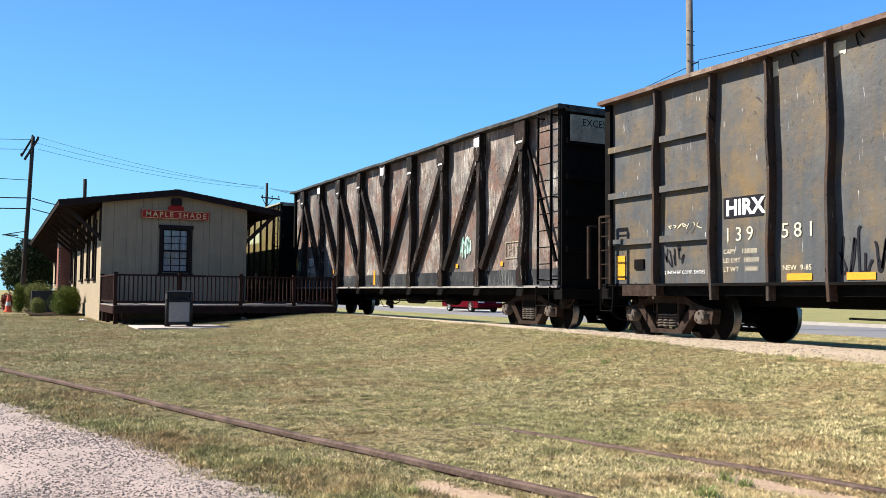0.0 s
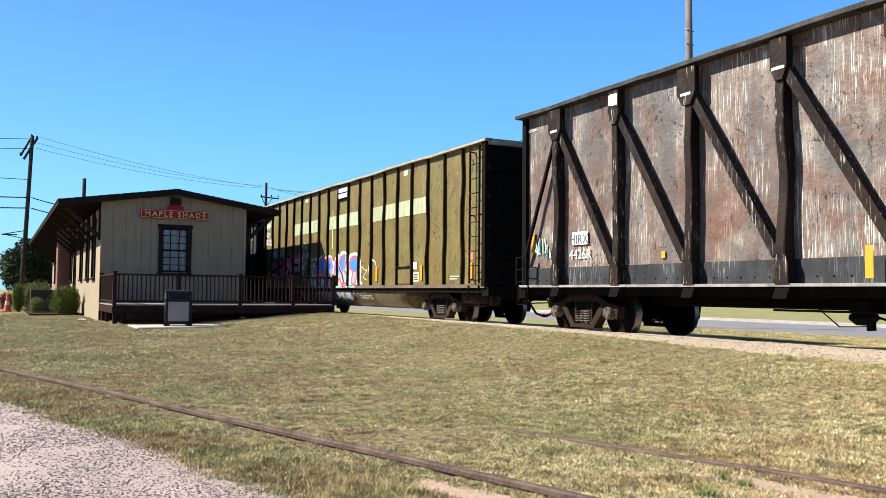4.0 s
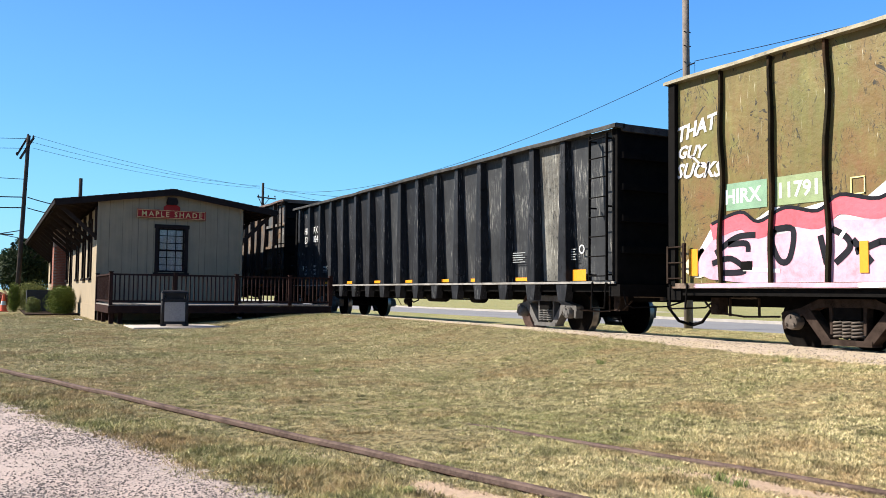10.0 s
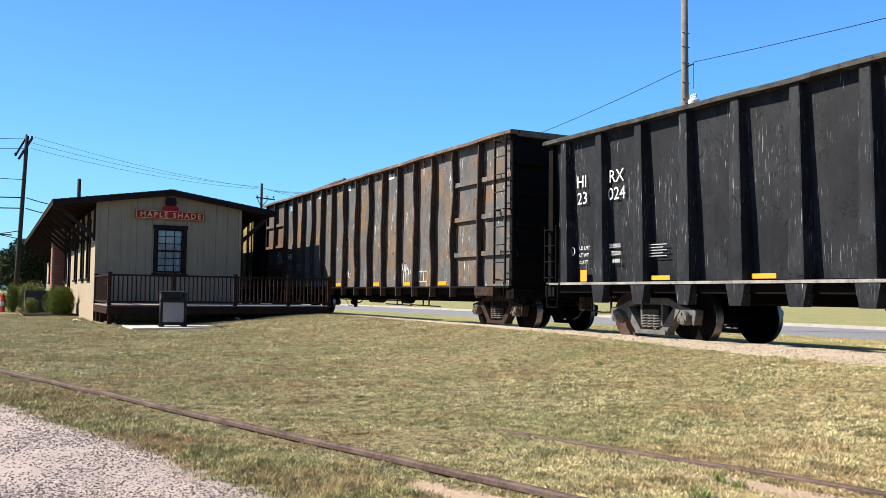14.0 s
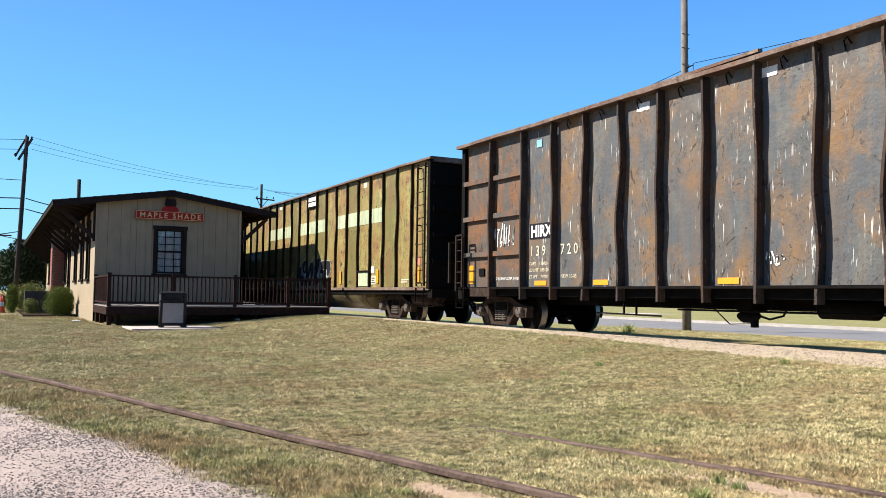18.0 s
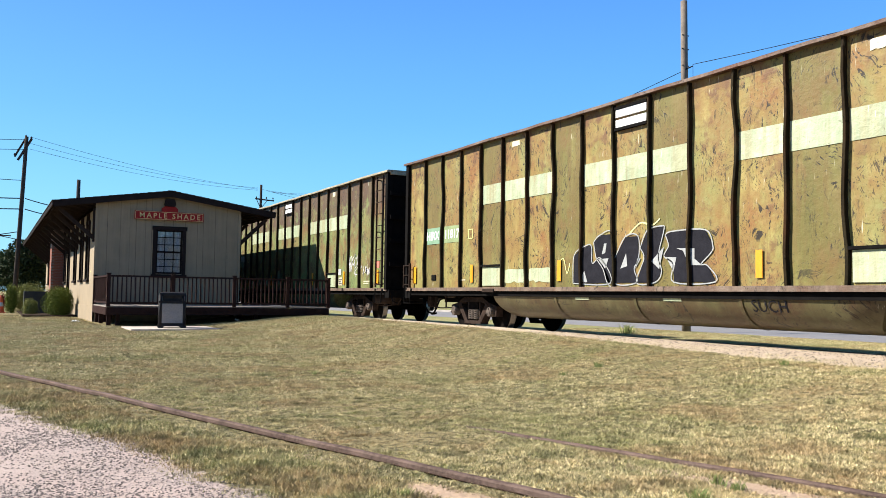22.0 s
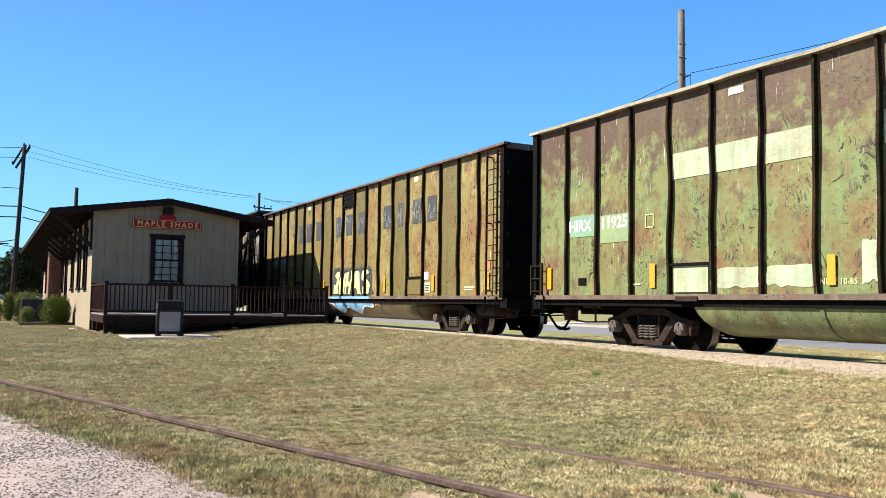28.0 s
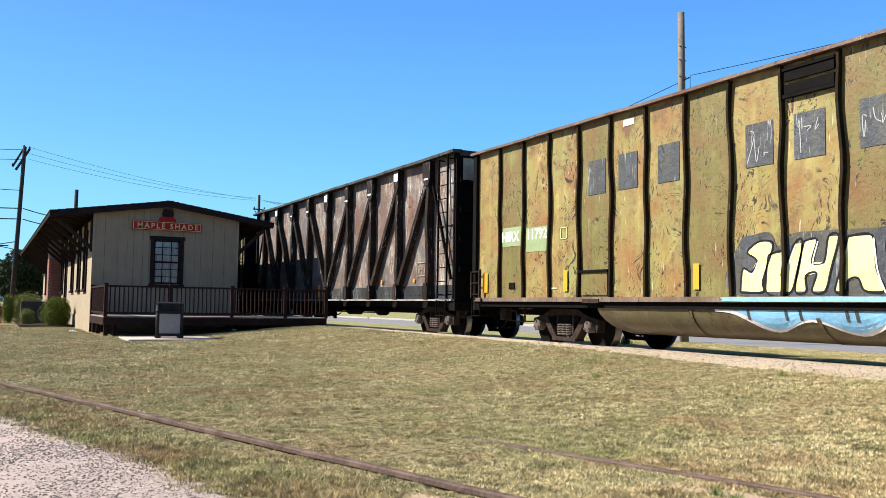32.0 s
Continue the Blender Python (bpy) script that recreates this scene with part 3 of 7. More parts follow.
for z, zz in ((6.4, 6.2), (5.75, 5.6)):
    wire((-58, 1.6, z), (-60, 5.0, zz - 0.2), 0.1, "black service cable running to the depot", 0.03)
wire((-75, 21.4, 10.0), (-82, 44, 9.0), 0.5, "thin black wire crossing the street", 0.014)
wire((-75, 22.0, 9.9), (-57, 44, 8.4), 0.5, "thin black wire crossing the street", 0.014)


# ---------------------------------------------------------------- the train
HALF = 1.5


def run(t):
    """Metres that the train has rolled at t seconds."""
    k = t / 32
    return 131.834 * k + 13.0439 * k ** 2 - 32.6999 * k ** 3 + 49.1951 * k ** 4 - 23.6568 * k ** 5


def sheet(w, h, seed, bulge=0.02, taper=0.0):
    """A dented plate w wide and h high that faces -y, its foot in the middle at the origin."""
    rnd = random.Random(seed)
    o = rnd.uniform(0, 99)

    def fn(a, b):
        rim = min(a, 1 - a) * min(b, 1 - b) * 9
        rim = min(1, rim)
        d = bulge * (noise.noise((a * 1.6 + o, b * 3.5, o)) + 0.5 * noise.noise((a * 4 + o, b * 9, o + 5)) + 0.4)
        return (w * (a - 0.5), max(0.0, d * rim) + taper * (1 - b), h * b)

    return Build().grid(6, 14, fn)


def post(h, w_top, w_foot, depth, seed, wave, foot=0.0, taper=0.0, flare=0.52):
    """An upright pressed rib on a wagon's side, wavy where it was struck; -y is outwards."""
    rnd = random.Random(seed)
    o = rnd.uniform(0, 99)
    b, k = Build(), 14
    for i in range(k + 1):
        t = i / k
        w = w_foot + (w_top - w_foot) * t
        dx = wave * noise.noise((t * 3.3 + o, o, 0)) * min(1, 6 * t, 6 * (1 - t))
        dy = depth * (1 + 0.25 * noise.noise((t * 4 + o, 7, o)) * (wave > 0))
        z = foot + (h - foot) * t
        bk = taper * (1 - t)
        b.v += [(dx - w * flare, bk, z), (dx - w * 0.5, -dy * 0.95, z), (dx - w * 0.40, -dy, z), (dx + w * 0.40, -dy, z), (dx + w * 0.5, -dy * 0.95, z), (dx + w * flare, bk, z)]
    for i in range(k):
        b.f += [(i * 6 + j, i * 6 + j + 1, i * 6 + j + 7, i * 6 + j + 6) for j in range(5)]
    b.f += [tuple(range(6)), tuple(k * 6 + j for j in (5, 4, 3, 2, 1, 0))]
    return b


WHEEL = Build().lathe([(0.08, 0.86), (0.08, 0.83), (0.13, 0.80), (0.30, 0.76), (0.385, 0.775), (0.40, 0.80), (0.452, 0.80), (0.457, 0.79), (0.458, 0.70), (0.482, 0.68), (0.482, 0.66), (0.40, 0.66), (0.36, 0.70), (0.14, 0.72), (0.10, 0.68), (0.085, 0.66)], 28)
SPARE = Build().lathe([(r, -h) for r, h in [(0.08, 0.86), (0.08, 0.83), (0.13, 0.80), (0.30, 0.76), (0.385, 0.775), (0.40, 0.80), (0.452, 0.80), (0.457, 0.79), (0.458, 0.70), (0.482, 0.68), (0.482, 0.66), (0.40, 0.66), (0.36, 0.70), (0.14, 0.72), (0.10, 0.68), (0.085, 0.66)]], 28)
AXLE = Build().lathe([(0.001, 1.02), (0.075, 1.02), (0.085, 0.7), (0.085, -0.7), (0.075, -1.02), (0.001, -1.02)], 12)
wheel_mesh = {}
for key in ("wheel", "rustface"):
    b = Build()
    for s in (WHEEL, SPARE, AXLE):
        i = len(b.v)
        b.v += s.v
        b.f += [tuple(i + k for k in q) for q in s.f]
    me = b.mesh("wheelset", M[key])
    me.materials.append(M["tread"])
    for p in me.polygons:
        rad = [math.hypot(me.vertices[k].co.x, me.vertices[k].co.z) for k in p.vertices]
        if min(rad) > 0.445:
            p.material_index = 1
    me.shade_smooth()
    wheel_mesh[key] = me


def side_frame_shape():
    """The cast frame over two axle boxes, seen from the side; -y outwards."""
    b = Build()
    top = [(-1.12, 0.50), (-1.10, 0.60), (-0.78, 0.66), (-0.45, 0.80), (0.45, 0.80), (0.78, 0.66), (1.10, 0.60), (1.12, 0.50)]
    b.poly(top + [(0.80, 0.53), (0.50, 0.66), (0.36, 0.68), (-0.36, 0.68), (-0.50, 0.66), (-0.80, 0.53)], -0.09, 0.09)
    for s in (-1, 1):
        leg = [(s * 0.75, 0.59), (s * 0.62, 0.66), (s * 0.27, 0.24), (s * 0.27, 0.15), (s * 0.37, 0.15)]
        b.poly(leg if s > 0 else leg[::-1], -0.10, 0.10)
        col = [(s * 0.245, 0.70), (s * 0.30, 0.70), (s * 0.285, 0.30), (s * 0.245, 0.30)]
        b.poly(col if s > 0 else col[::-1], -0.07, 0.07)
        jaw = [(s * 1.12, 0.58), (s * 1.05, 0.58), (s * 1.02, 0.36), (s * 1.08, 0.34)]
        b.poly(jaw if s > 0 else jaw[::-1], -0.09, 0.09)
    b.box(-0.40, 0.40, -0.11, 0.11, 0.15, 0.23)
    return b


FRAME = {k: side_frame_shape().mesh("side_frame", M[k]) for k in ("truckmetal", "greytruck", "dark_rust")}
cap_b = Build().lathe([(0.001, -0.10), (0.05, -0.10), (0.11, -0.085), (0.125, -0.04), (0.125, 0.06), (0.10, 0.10)], 14)
for a in (90, 210, 330):
    x, z = 0.075 * math.cos(radians(a)), 0.075 * math.sin(radians(a))
    cap_b.tube([(x, -0.085, z), (x, -0.115, z)], 0.022, 6)
CAP = {k: cap_b.mesh("bearing_cap", M[k if k == "greytruck" else "truckworn"]) for k in ("truckmetal", "greytruck", "dark_rust")}
coil = Build()
for x in (-0.145, 0, 0.145):
    coil.tube([(x + 0.088 * math.cos(a * 0.7), 0.088 * math.sin(a * 0.7), 0.245 + 0.0054 * a) for a in range(46)], 0.0175, 6)
COIL = {k: coil.mesh("spring_nest", M[k if k == "greytruck" else "truckworn"], True) for k in ("truckmetal", "greytruck", "dark_rust")}
BOLSTER = Build().box(-0.22, 0.22, -1.05, 1.05, 0.51, 0.70).box(-0.3, 0.3, -0.5, 0.5, 0.72, 0.88).box(-0.7, 0.7, -0.05, 0.05, 0.35, 0.42).mesh("bolster", M["steel"])
wheelsets = []


def truck(car, x, key, turned=0):
    bol = part("truck", BOLSTER, None, car, "four-wheel truck with coil springs", pose(x, 0, 0, 0, 0, turned))
    for s in (-1, 1):
        part("side_frame", FRAME[key], None, bol, at=pose(0, s * 0.97, 0, 0, 0, 0 if s < 0 else 180))
        part("spring_nest", COIL[key], None, bol, at=pose(0, s * 1.0, 0))
        for d in (-0.88, 0.88):
            part("bearing_cap", CAP[key], None, bol, at=pose(d, s * 1.06, 0.457, 0, 0, 0 if s < 0 else 180))
    for d in (-0.88, 0.88):
        w = part("wheelset", wheel_mesh["rustface" if d < 0 and key == "greytruck" else "wheel"], None, bol, at=pose(d, 0, 0.457))
        wheelsets.append((w, d))
    return bol


def ladder(car, x0, x1, z0, z1, n, y, mat, out=-1):
    rails = Build().bar((x0, y, z0), (x0, y, z1), 0.05, 0.02).bar((x1, y, z0), (x1, y, z1), 0.05, 0.02)
    for x in (x0, x1):
        for z in (z0 + 0.1, z1 - 0.1, (z0 + z1) / 2):
            rails.bar((x, y, z), (x, y + 0.16, z), 0.03)
    la = part("ladder", rails, mat, car, "side ladder with round rungs")
    rung = Build().tube([(x0, y, 0), (x0 + 0.03, y - 0.045, -0.004), (x1 - 0.03, y - 0.045, -0.004), (x1, y, 0)], 0.013, 6).mesh("rung", mat, True)
    for i in range(n):
        part("rung", rung, None, la, at=pose(0, 0, z0 + 0.08 + (z1 - z0 - 0.16) * i / (n - 1)))
    return la


def stirrup(car, x0, x1, y, z0, z1, mat):
    part("stirrup_step", Build().tube([(x0, y, z1), (x0 + 0.02, y - 0.02, z0), (x1 - 0.02, y - 0.02, z0), (x1, y, z1)], 0.018, 6), mat, car)


def coupler(car, x, s):
    b = Build().box(x - 0.12, x + 0.12, -0.09, 0.09, 0.76, 0.98).bar((x, 0, 0.87), (x + s * 0.62, 0, 0.87), 0.14, 0.16)
    b.box(min(x + s * 0.52, x + s * 0.76), max(x + s * 0.52, x + s * 0.76), -0.16, 0.16, 0.72, 1.02)
    part("coupler", b, M["dark_rust"], car, "knuckle coupler")
    lever = [(x + s * 0.02, -1.38, 0.93), (x + s * 0.08, -1.36, 0.66), (x + s * 0.14, -1.25, 0.60), (x + s * 0.16, -0.45, 0.62), (x + s * 0.30, -0.10, 0.74)]
    part("uncoupling_lever", Build().tube(lever, 0.016, 6), M["steel"], car)
    part("angle_cock", Build().box(x - s * 0.05 - 0.05, x - s * 0.05 + 0.05, -0.40, -0.28, 0.72, 0.92).tube([(x - s * 0.9, -0.34, 0.80), (x - s * 0.05, -0.34, 0.80)], 0.025, 6), M["truckworn"], car)
    rig = Build().tube([(x - s * 1.9, -0.95, 0.52), (x - s * 1.2, -0.95, 0.50), (x - s * 0.5, -0.92, 0.56), (x - s * 0.3, -0.9, 0.72)], 0.018, 6)
    rig.box(x - s * 0.62 - 0.09, x - s * 0.62 + 0.09, -1.0, -0.8, 0.52, 0.80).tube([(x - s * 0.62, -1.02, 0.62), (x - s * 0.62, -0.8, 0.62)], 0.08, 10).bar((x - s * 1.5, -0.95, 0.5), (x - s * 1.5, -0.95, 0.8), 0.03).bar((x - s * 0.9, -0.95, 0.5), (x - s * 0.9, -0.95, 0.8), 0.03)
    part("brake_rigging", rig, M["truckmetal"], car)
    hose = [(x + s * 0.02, -0.32, 0.82), (x + s * 0.10, -0.36, 0.60), (x + s * 0.35, -0.34, 0.36), (x + s * 0.60, -0.30, 0.30), (x + s * 0.74, -0.27, 0.33)]
    part("air_hose", Build().tube(hose, 0.028, 7), M["steel"], car, "black rubber air hose", smooth=True)


def decal(car, x, z, w, h, mat, y, name="paint_patch", label=""):
    if name != "paint_patch":
        return part(name, Build().box(-w / 2, w / 2, -0.003, 0.003, 0, h), mat, car, label, pose(x, y, z))
    r = random.Random(int(x * 1000) + int(z * 100))
    pts, n = [], 26
    for k in range(n):
        s = 4 * k / n
        a, c = ((s, 0), (1, s - 1), (3 - s, 1), (0, 4 - s))[int(s)]
        pull = r.uniform(0.0, 0.13) + (r.uniform(0.1, 0.3) if s < 1 and r.random() < 0.3 else 0)
        pts.append(((a - 0.5) * w * (1 - 0.4 * pull), h * (c + (0.5 - c) * pull)))
    return part(name, Build().poly(pts, 0.002, -0.002), mat, car, label, pose(x, y, z))


def ink(car, text, x, z, size, mat, y, shear=0.0, thick=0.0, tilt=0.0, gap=1.0, name="lettering"):
    return part(name, letters(text, size, mat, shear, thick, gap), None, car, at=pose(x, y, z, 0, -tilt, 0))


def bars(car, x, z, w, rows, y, mat, h=0.045, gap=0.035):
    for i in range(rows):
        part("text_bar", Build().box(0, w * (1 - 0.18 * (i % 2)), -0.003, 0.003, 0, h), mat, car, at=pose(x, y, z + (rows - 1 - i) * (h + gap)))


def stroke(car, pts, width, mat, y, name="spray_stroke"):
    """A sprayed line through points in x and z, as a flat band."""
    b = Build()
    fine = []
    for k in range(len(pts) - 1):
        p0, p1, p2, p3 = (Vector((*pts[max(0, min(len(pts) - 1, k + d))], 0)) for d in (-1, 0, 1, 2))
        for q in range(5):
            t = q / 5
            fine.append(0.5 * ((2 * p1) + (p2 - p0) * t + (2 * p0 - 5 * p1 + 4 * p2 - p3) * t * t + (3 * p1 - p0 - 3 * p2 + p3) * t ** 3))
    fine.append(Vector((*pts[-1], 0)))
    for k, p in enumerate(fine):
        d = fine[min(k + 1, len(fine) - 1)] - fine[max(k - 1, 0)]
        d = Vector((1, 0, 0)) if d.length < 1e-6 else d.normalized()
        s = Vector((-d.y, d.x, 0)) * (width / 2)
        b.v += [(p.x + s.x, 0, p.y + s.y), (p.x - s.x, 0, p.y - s.y)]
    b.f = [(2 * k, 2 * k + 1, 2 * k + 3, 2 * k + 2) for k in range(len(fine) - 1)]
    me = bpy.data.meshes.new(name)
    me.from_pydata(b.v, [], b.f)
    me.materials.append(mat)
    return part(name, me, None, car, at=pose(0, y, 0))


def blob(car, pts, mat, y, name="spray_fill", floor=None):
    """A sprayed patch with a smooth outline through points in x and z, cut off below floor(x) where that is given."""
    n = len(pts)
    out = []
    for k in range(n):
        p0, p1, p2, p3 = (Vector((*pts[(k + d) % n], 0)) for d in (-1, 0, 1, 2))
        for q in range(5):
            t = q / 5
            v = 0.5 * ((2 * p1) + (p2 - p0) * t + (2 * p0 - 5 * p1 + 4 * p2 - p3) * t * t + (3 * p1 - p0 - 3 * p2 + p3) * t ** 3)
            out.append((v.x, v.y))
    if floor:
        kept = []
        for (x0, z0), (x1, z1) in zip(out, out[1:] + out[:1]):
            a, b = z0 - floor(x0), z1 - floor(x1)
            if a >= 0:
                kept.append((x0, z0))
            if (a >= 0) != (b >= 0):
                kept.append((x0 + (x1 - x0) * a / (a - b), z0 + (z1 - z0) * a / (a - b)))
        out = kept
    return part(name, Build().poly(out, 0.002, 0.0), mat, car, at=pose(0, y, 0))


def scribble(car, x, z, w, h, n, mat, y, width, seed):
    """Unreadable tag: a few looping strokes."""
    r = random.Random(seed)
    for i in range(n):
        x0 = x + w * i / n
        pts = [(x0 + r.uniform(-0.1, 0.6) * w / n * 1.6, z + r.uniform(0, 1) * h) for _ in range(r.randint(3, 5))]
        stroke(car, pts, width, mat, y)


def wagon(center, length, top, low, ribs, bay_mats, rib_mat, chord_mat, rib_top, rib_foot, rib_depth, wave, label, tail=0.0, trucks=(-6.4, 6.4), truck_key="truckmetal", bulge=0.02, end_mat=None, chord_h=0.085, taper=0.0, sill_mat=None, sill_h=0.045):
    """An open-topped wagon. ribs: x of the uprights; bay_mats: the material of each bay."""
    car = thing("freight_car", pose(center, MID, 0), label, "freight car", "train wagons")
    L, hw, yp = length / 2, HALF, HALF - rib_depth
    ends = [-L] + list(ribs) + [L]
    cache = {}
    for s in (-1, 1):
        for i in range(len(ends) - 1):
            w = ends[i + 1] - ends[i]
            mt = bay_mats[i % len(bay_mats)]
            key = (round(w, 2), i % 4, mt.name)
            if key not in cache:
                cache[key] = sheet(w, top - low - 0.05, i * 7 + int(center), bulge, taper).mesh("side_panel", mt, True)
            part("side_panel", cache[key], None, car, at=pose((ends[i] + ends[i + 1]) / 2, s * yp, low, 0, 0, 0 if s < 0 else 180))
        shapes = [post(top - low - 0.06, rib_top, rib_foot, rib_depth, k + int(center), wave, -tail, taper, 0.62 if taper else 0.52).mesh("rib", rib_mat, False) for k in range(5)]
        for i, x in enumerate(ribs):
            part("rib", shapes[(i * 3) % 5], None, car, at=pose(x, s * yp, low, 0, 0, 0 if s < 0 else 180))
        ch = Build()
        k = 40
        for i in range(k + 1):
            x = -L - 0.10 + (2 * L + 0.2) * i / k
            dz = 0.018 * noise.noise((x * 0.7, center, s)) + 0.010 * noise.noise((x * 2.3, center, s))
            y0, y1 = s * (yp - 0.04), s * (hw + 0.055)
            ch.v += [(x, y0, top - chord_h + dz), (x, y1, top - chord_h + dz), (x, y1, top - 0.02 + dz), (x, y1 - s * 0.03, top + dz), (x, y0, top + dz)]
        for i in range(k):
            ch.f += [(i * 5 + j, i * 5 + (j + 1) % 5, i * 5 + 5 + (j + 1) % 5, i * 5 + 5 + j) for j in range(5)]
        ch.f += [tuple(range(5)), tuple(k * 5 + j for j in (4, 3, 2, 1, 0))]
        part("top_chord", ch, chord_mat, car, "dented top chord")
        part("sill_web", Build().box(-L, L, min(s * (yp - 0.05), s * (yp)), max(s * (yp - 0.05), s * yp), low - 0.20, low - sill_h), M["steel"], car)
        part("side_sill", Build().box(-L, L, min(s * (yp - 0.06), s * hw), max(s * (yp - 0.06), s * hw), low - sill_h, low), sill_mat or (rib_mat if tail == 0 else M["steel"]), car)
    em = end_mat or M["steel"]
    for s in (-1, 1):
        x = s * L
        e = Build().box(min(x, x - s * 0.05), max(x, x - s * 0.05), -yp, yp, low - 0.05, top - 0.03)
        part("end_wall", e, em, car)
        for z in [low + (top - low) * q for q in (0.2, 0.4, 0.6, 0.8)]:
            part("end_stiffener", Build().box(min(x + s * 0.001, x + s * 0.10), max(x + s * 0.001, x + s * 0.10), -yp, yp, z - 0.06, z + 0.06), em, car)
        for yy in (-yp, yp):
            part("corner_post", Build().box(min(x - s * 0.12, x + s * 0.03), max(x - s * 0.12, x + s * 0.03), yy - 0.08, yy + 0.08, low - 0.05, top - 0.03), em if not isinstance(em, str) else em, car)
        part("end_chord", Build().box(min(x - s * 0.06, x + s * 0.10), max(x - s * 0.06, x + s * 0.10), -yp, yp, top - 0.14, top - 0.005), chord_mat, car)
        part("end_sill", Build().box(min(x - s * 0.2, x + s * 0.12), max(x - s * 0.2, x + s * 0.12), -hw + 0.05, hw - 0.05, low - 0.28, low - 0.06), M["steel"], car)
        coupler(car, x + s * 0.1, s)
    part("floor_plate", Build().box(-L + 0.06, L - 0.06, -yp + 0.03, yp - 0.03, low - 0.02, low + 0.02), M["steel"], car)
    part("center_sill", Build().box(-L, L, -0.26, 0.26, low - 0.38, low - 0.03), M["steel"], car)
    for i, x in enumerate(trucks):
        truck(car, x, truck_key)
    return car, yp


def underfloor(car, x, low):
    """Brake gear that hangs between the trucks."""
    part("air_reservoir", Build().tube([(x - 0.50, -0.62, low - 0.34), (x - 0.44, -0.62, low - 0.34), (x + 0.44, -0.62, low - 0.34), (x + 0.50, -0.62, low - 0.34)], [0.09, 0.15, 0.15, 0.09], 14), M["steel"], car, smooth=True)
    part("brake_valve", Build().box(x - 1.95, x - 1.65, -0.8, -0.5, low - 0.42, low - 0.25).tube([(x - 2.0, -0.7, low - 0.47), (x - 1.9, -0.7, low - 0.50), (x - 1.68, -0.7, low - 0.50), (x - 1.58, -0.7, low - 0.46)], [0.05, 0.09, 0.09, 0.05], 8).box(x - 1.72, x - 1.64, -0.74, -0.64, low - 0.66, low - 0.5).tube([(x - 1.6, -0.7, low - 0.46), (x - 1.35, -0.72, low - 0.52), (x - 1.1, -0.7, low - 0.46), (x - 1.0, -0.7, low - 0.3)], 0.018, 6).tube([(x - 1.6, -0.66, low - 0.40), (x - 1.4, -0.66, low - 0.36), (x - 1.3, -0.66, low - 0.28)], 0.015, 6).bar((x - 2.7, -0.75, low - 0.22), (x - 2.15, -0.75, low - 0.62), 0.015).bar((x - 2.15, -0.75, low - 0.62), (x - 1.7, -0.75, low - 0.60), 0.015), M["steel"], car)
    part("brake_pipe", Build().tube([(x - 6, -0.45, low - 0.36), (x + 6, -0.45, low - 0.36)], 0.03, 6).tube([(x - 3.2, -0.9, low - 0.4), (x + 3.0, -0.9, low - 0.4)], 0.02, 6), M["steel"], car)
    part("brake_cylinder", Build().tube([(x + 1.9, -0.55, low - 0.35), (x + 2.4, -0.55, low - 0.35)], 0.14, 12), M["steel"], car, smooth=True)


def end_rig(car, L, low, hw, mat):
    """Ladders and steps on the near side of a wagon: a tall one at its front, a short one at its back."""
    stirrup(car, L - 0.72, L - 0.22, -hw - 0.02, low - 0.42, low - 0.02, M["steel"])
    part("hand_ladder", Build().bar((-L - 0.02, -hw - 0.03, low + 0.0), (-L - 0.02, -hw - 0.03, low + 0.62), 0.035).bar((-L + 0.36, -hw - 0.03, low), (-L + 0.36, -hw - 0.03, low + 0.66), 0.05), mat, car)
    for i in range(3):
        part("rung", Build().tube([(-L - 0.02, -hw - 0.03, low + 0.08 + i * 0.26), (-L + 0.36, -hw - 0.05, low + 0.08 + i * 0.26)], 0.013, 6), mat, car)
    stirrup(car, -L + 0.02, -L + 0.42, -hw - 0.02, low - 0.42, low - 0.02, M["steel"])


BELLY_Z = [0.97 - 0.62 * math.sin(radians(a)) for a in (0, 12, 24, 36, 48, 58, 68, 76, 83, 90)]


def belly_y(z):
    """Half the width of the belly at a height."""
    t = min(1.0, max(0.0, (0.97 - z) / 0.62))
    return 0.62 + 0.78 * (1 - t ** 2.3) ** (1 / 2.3)


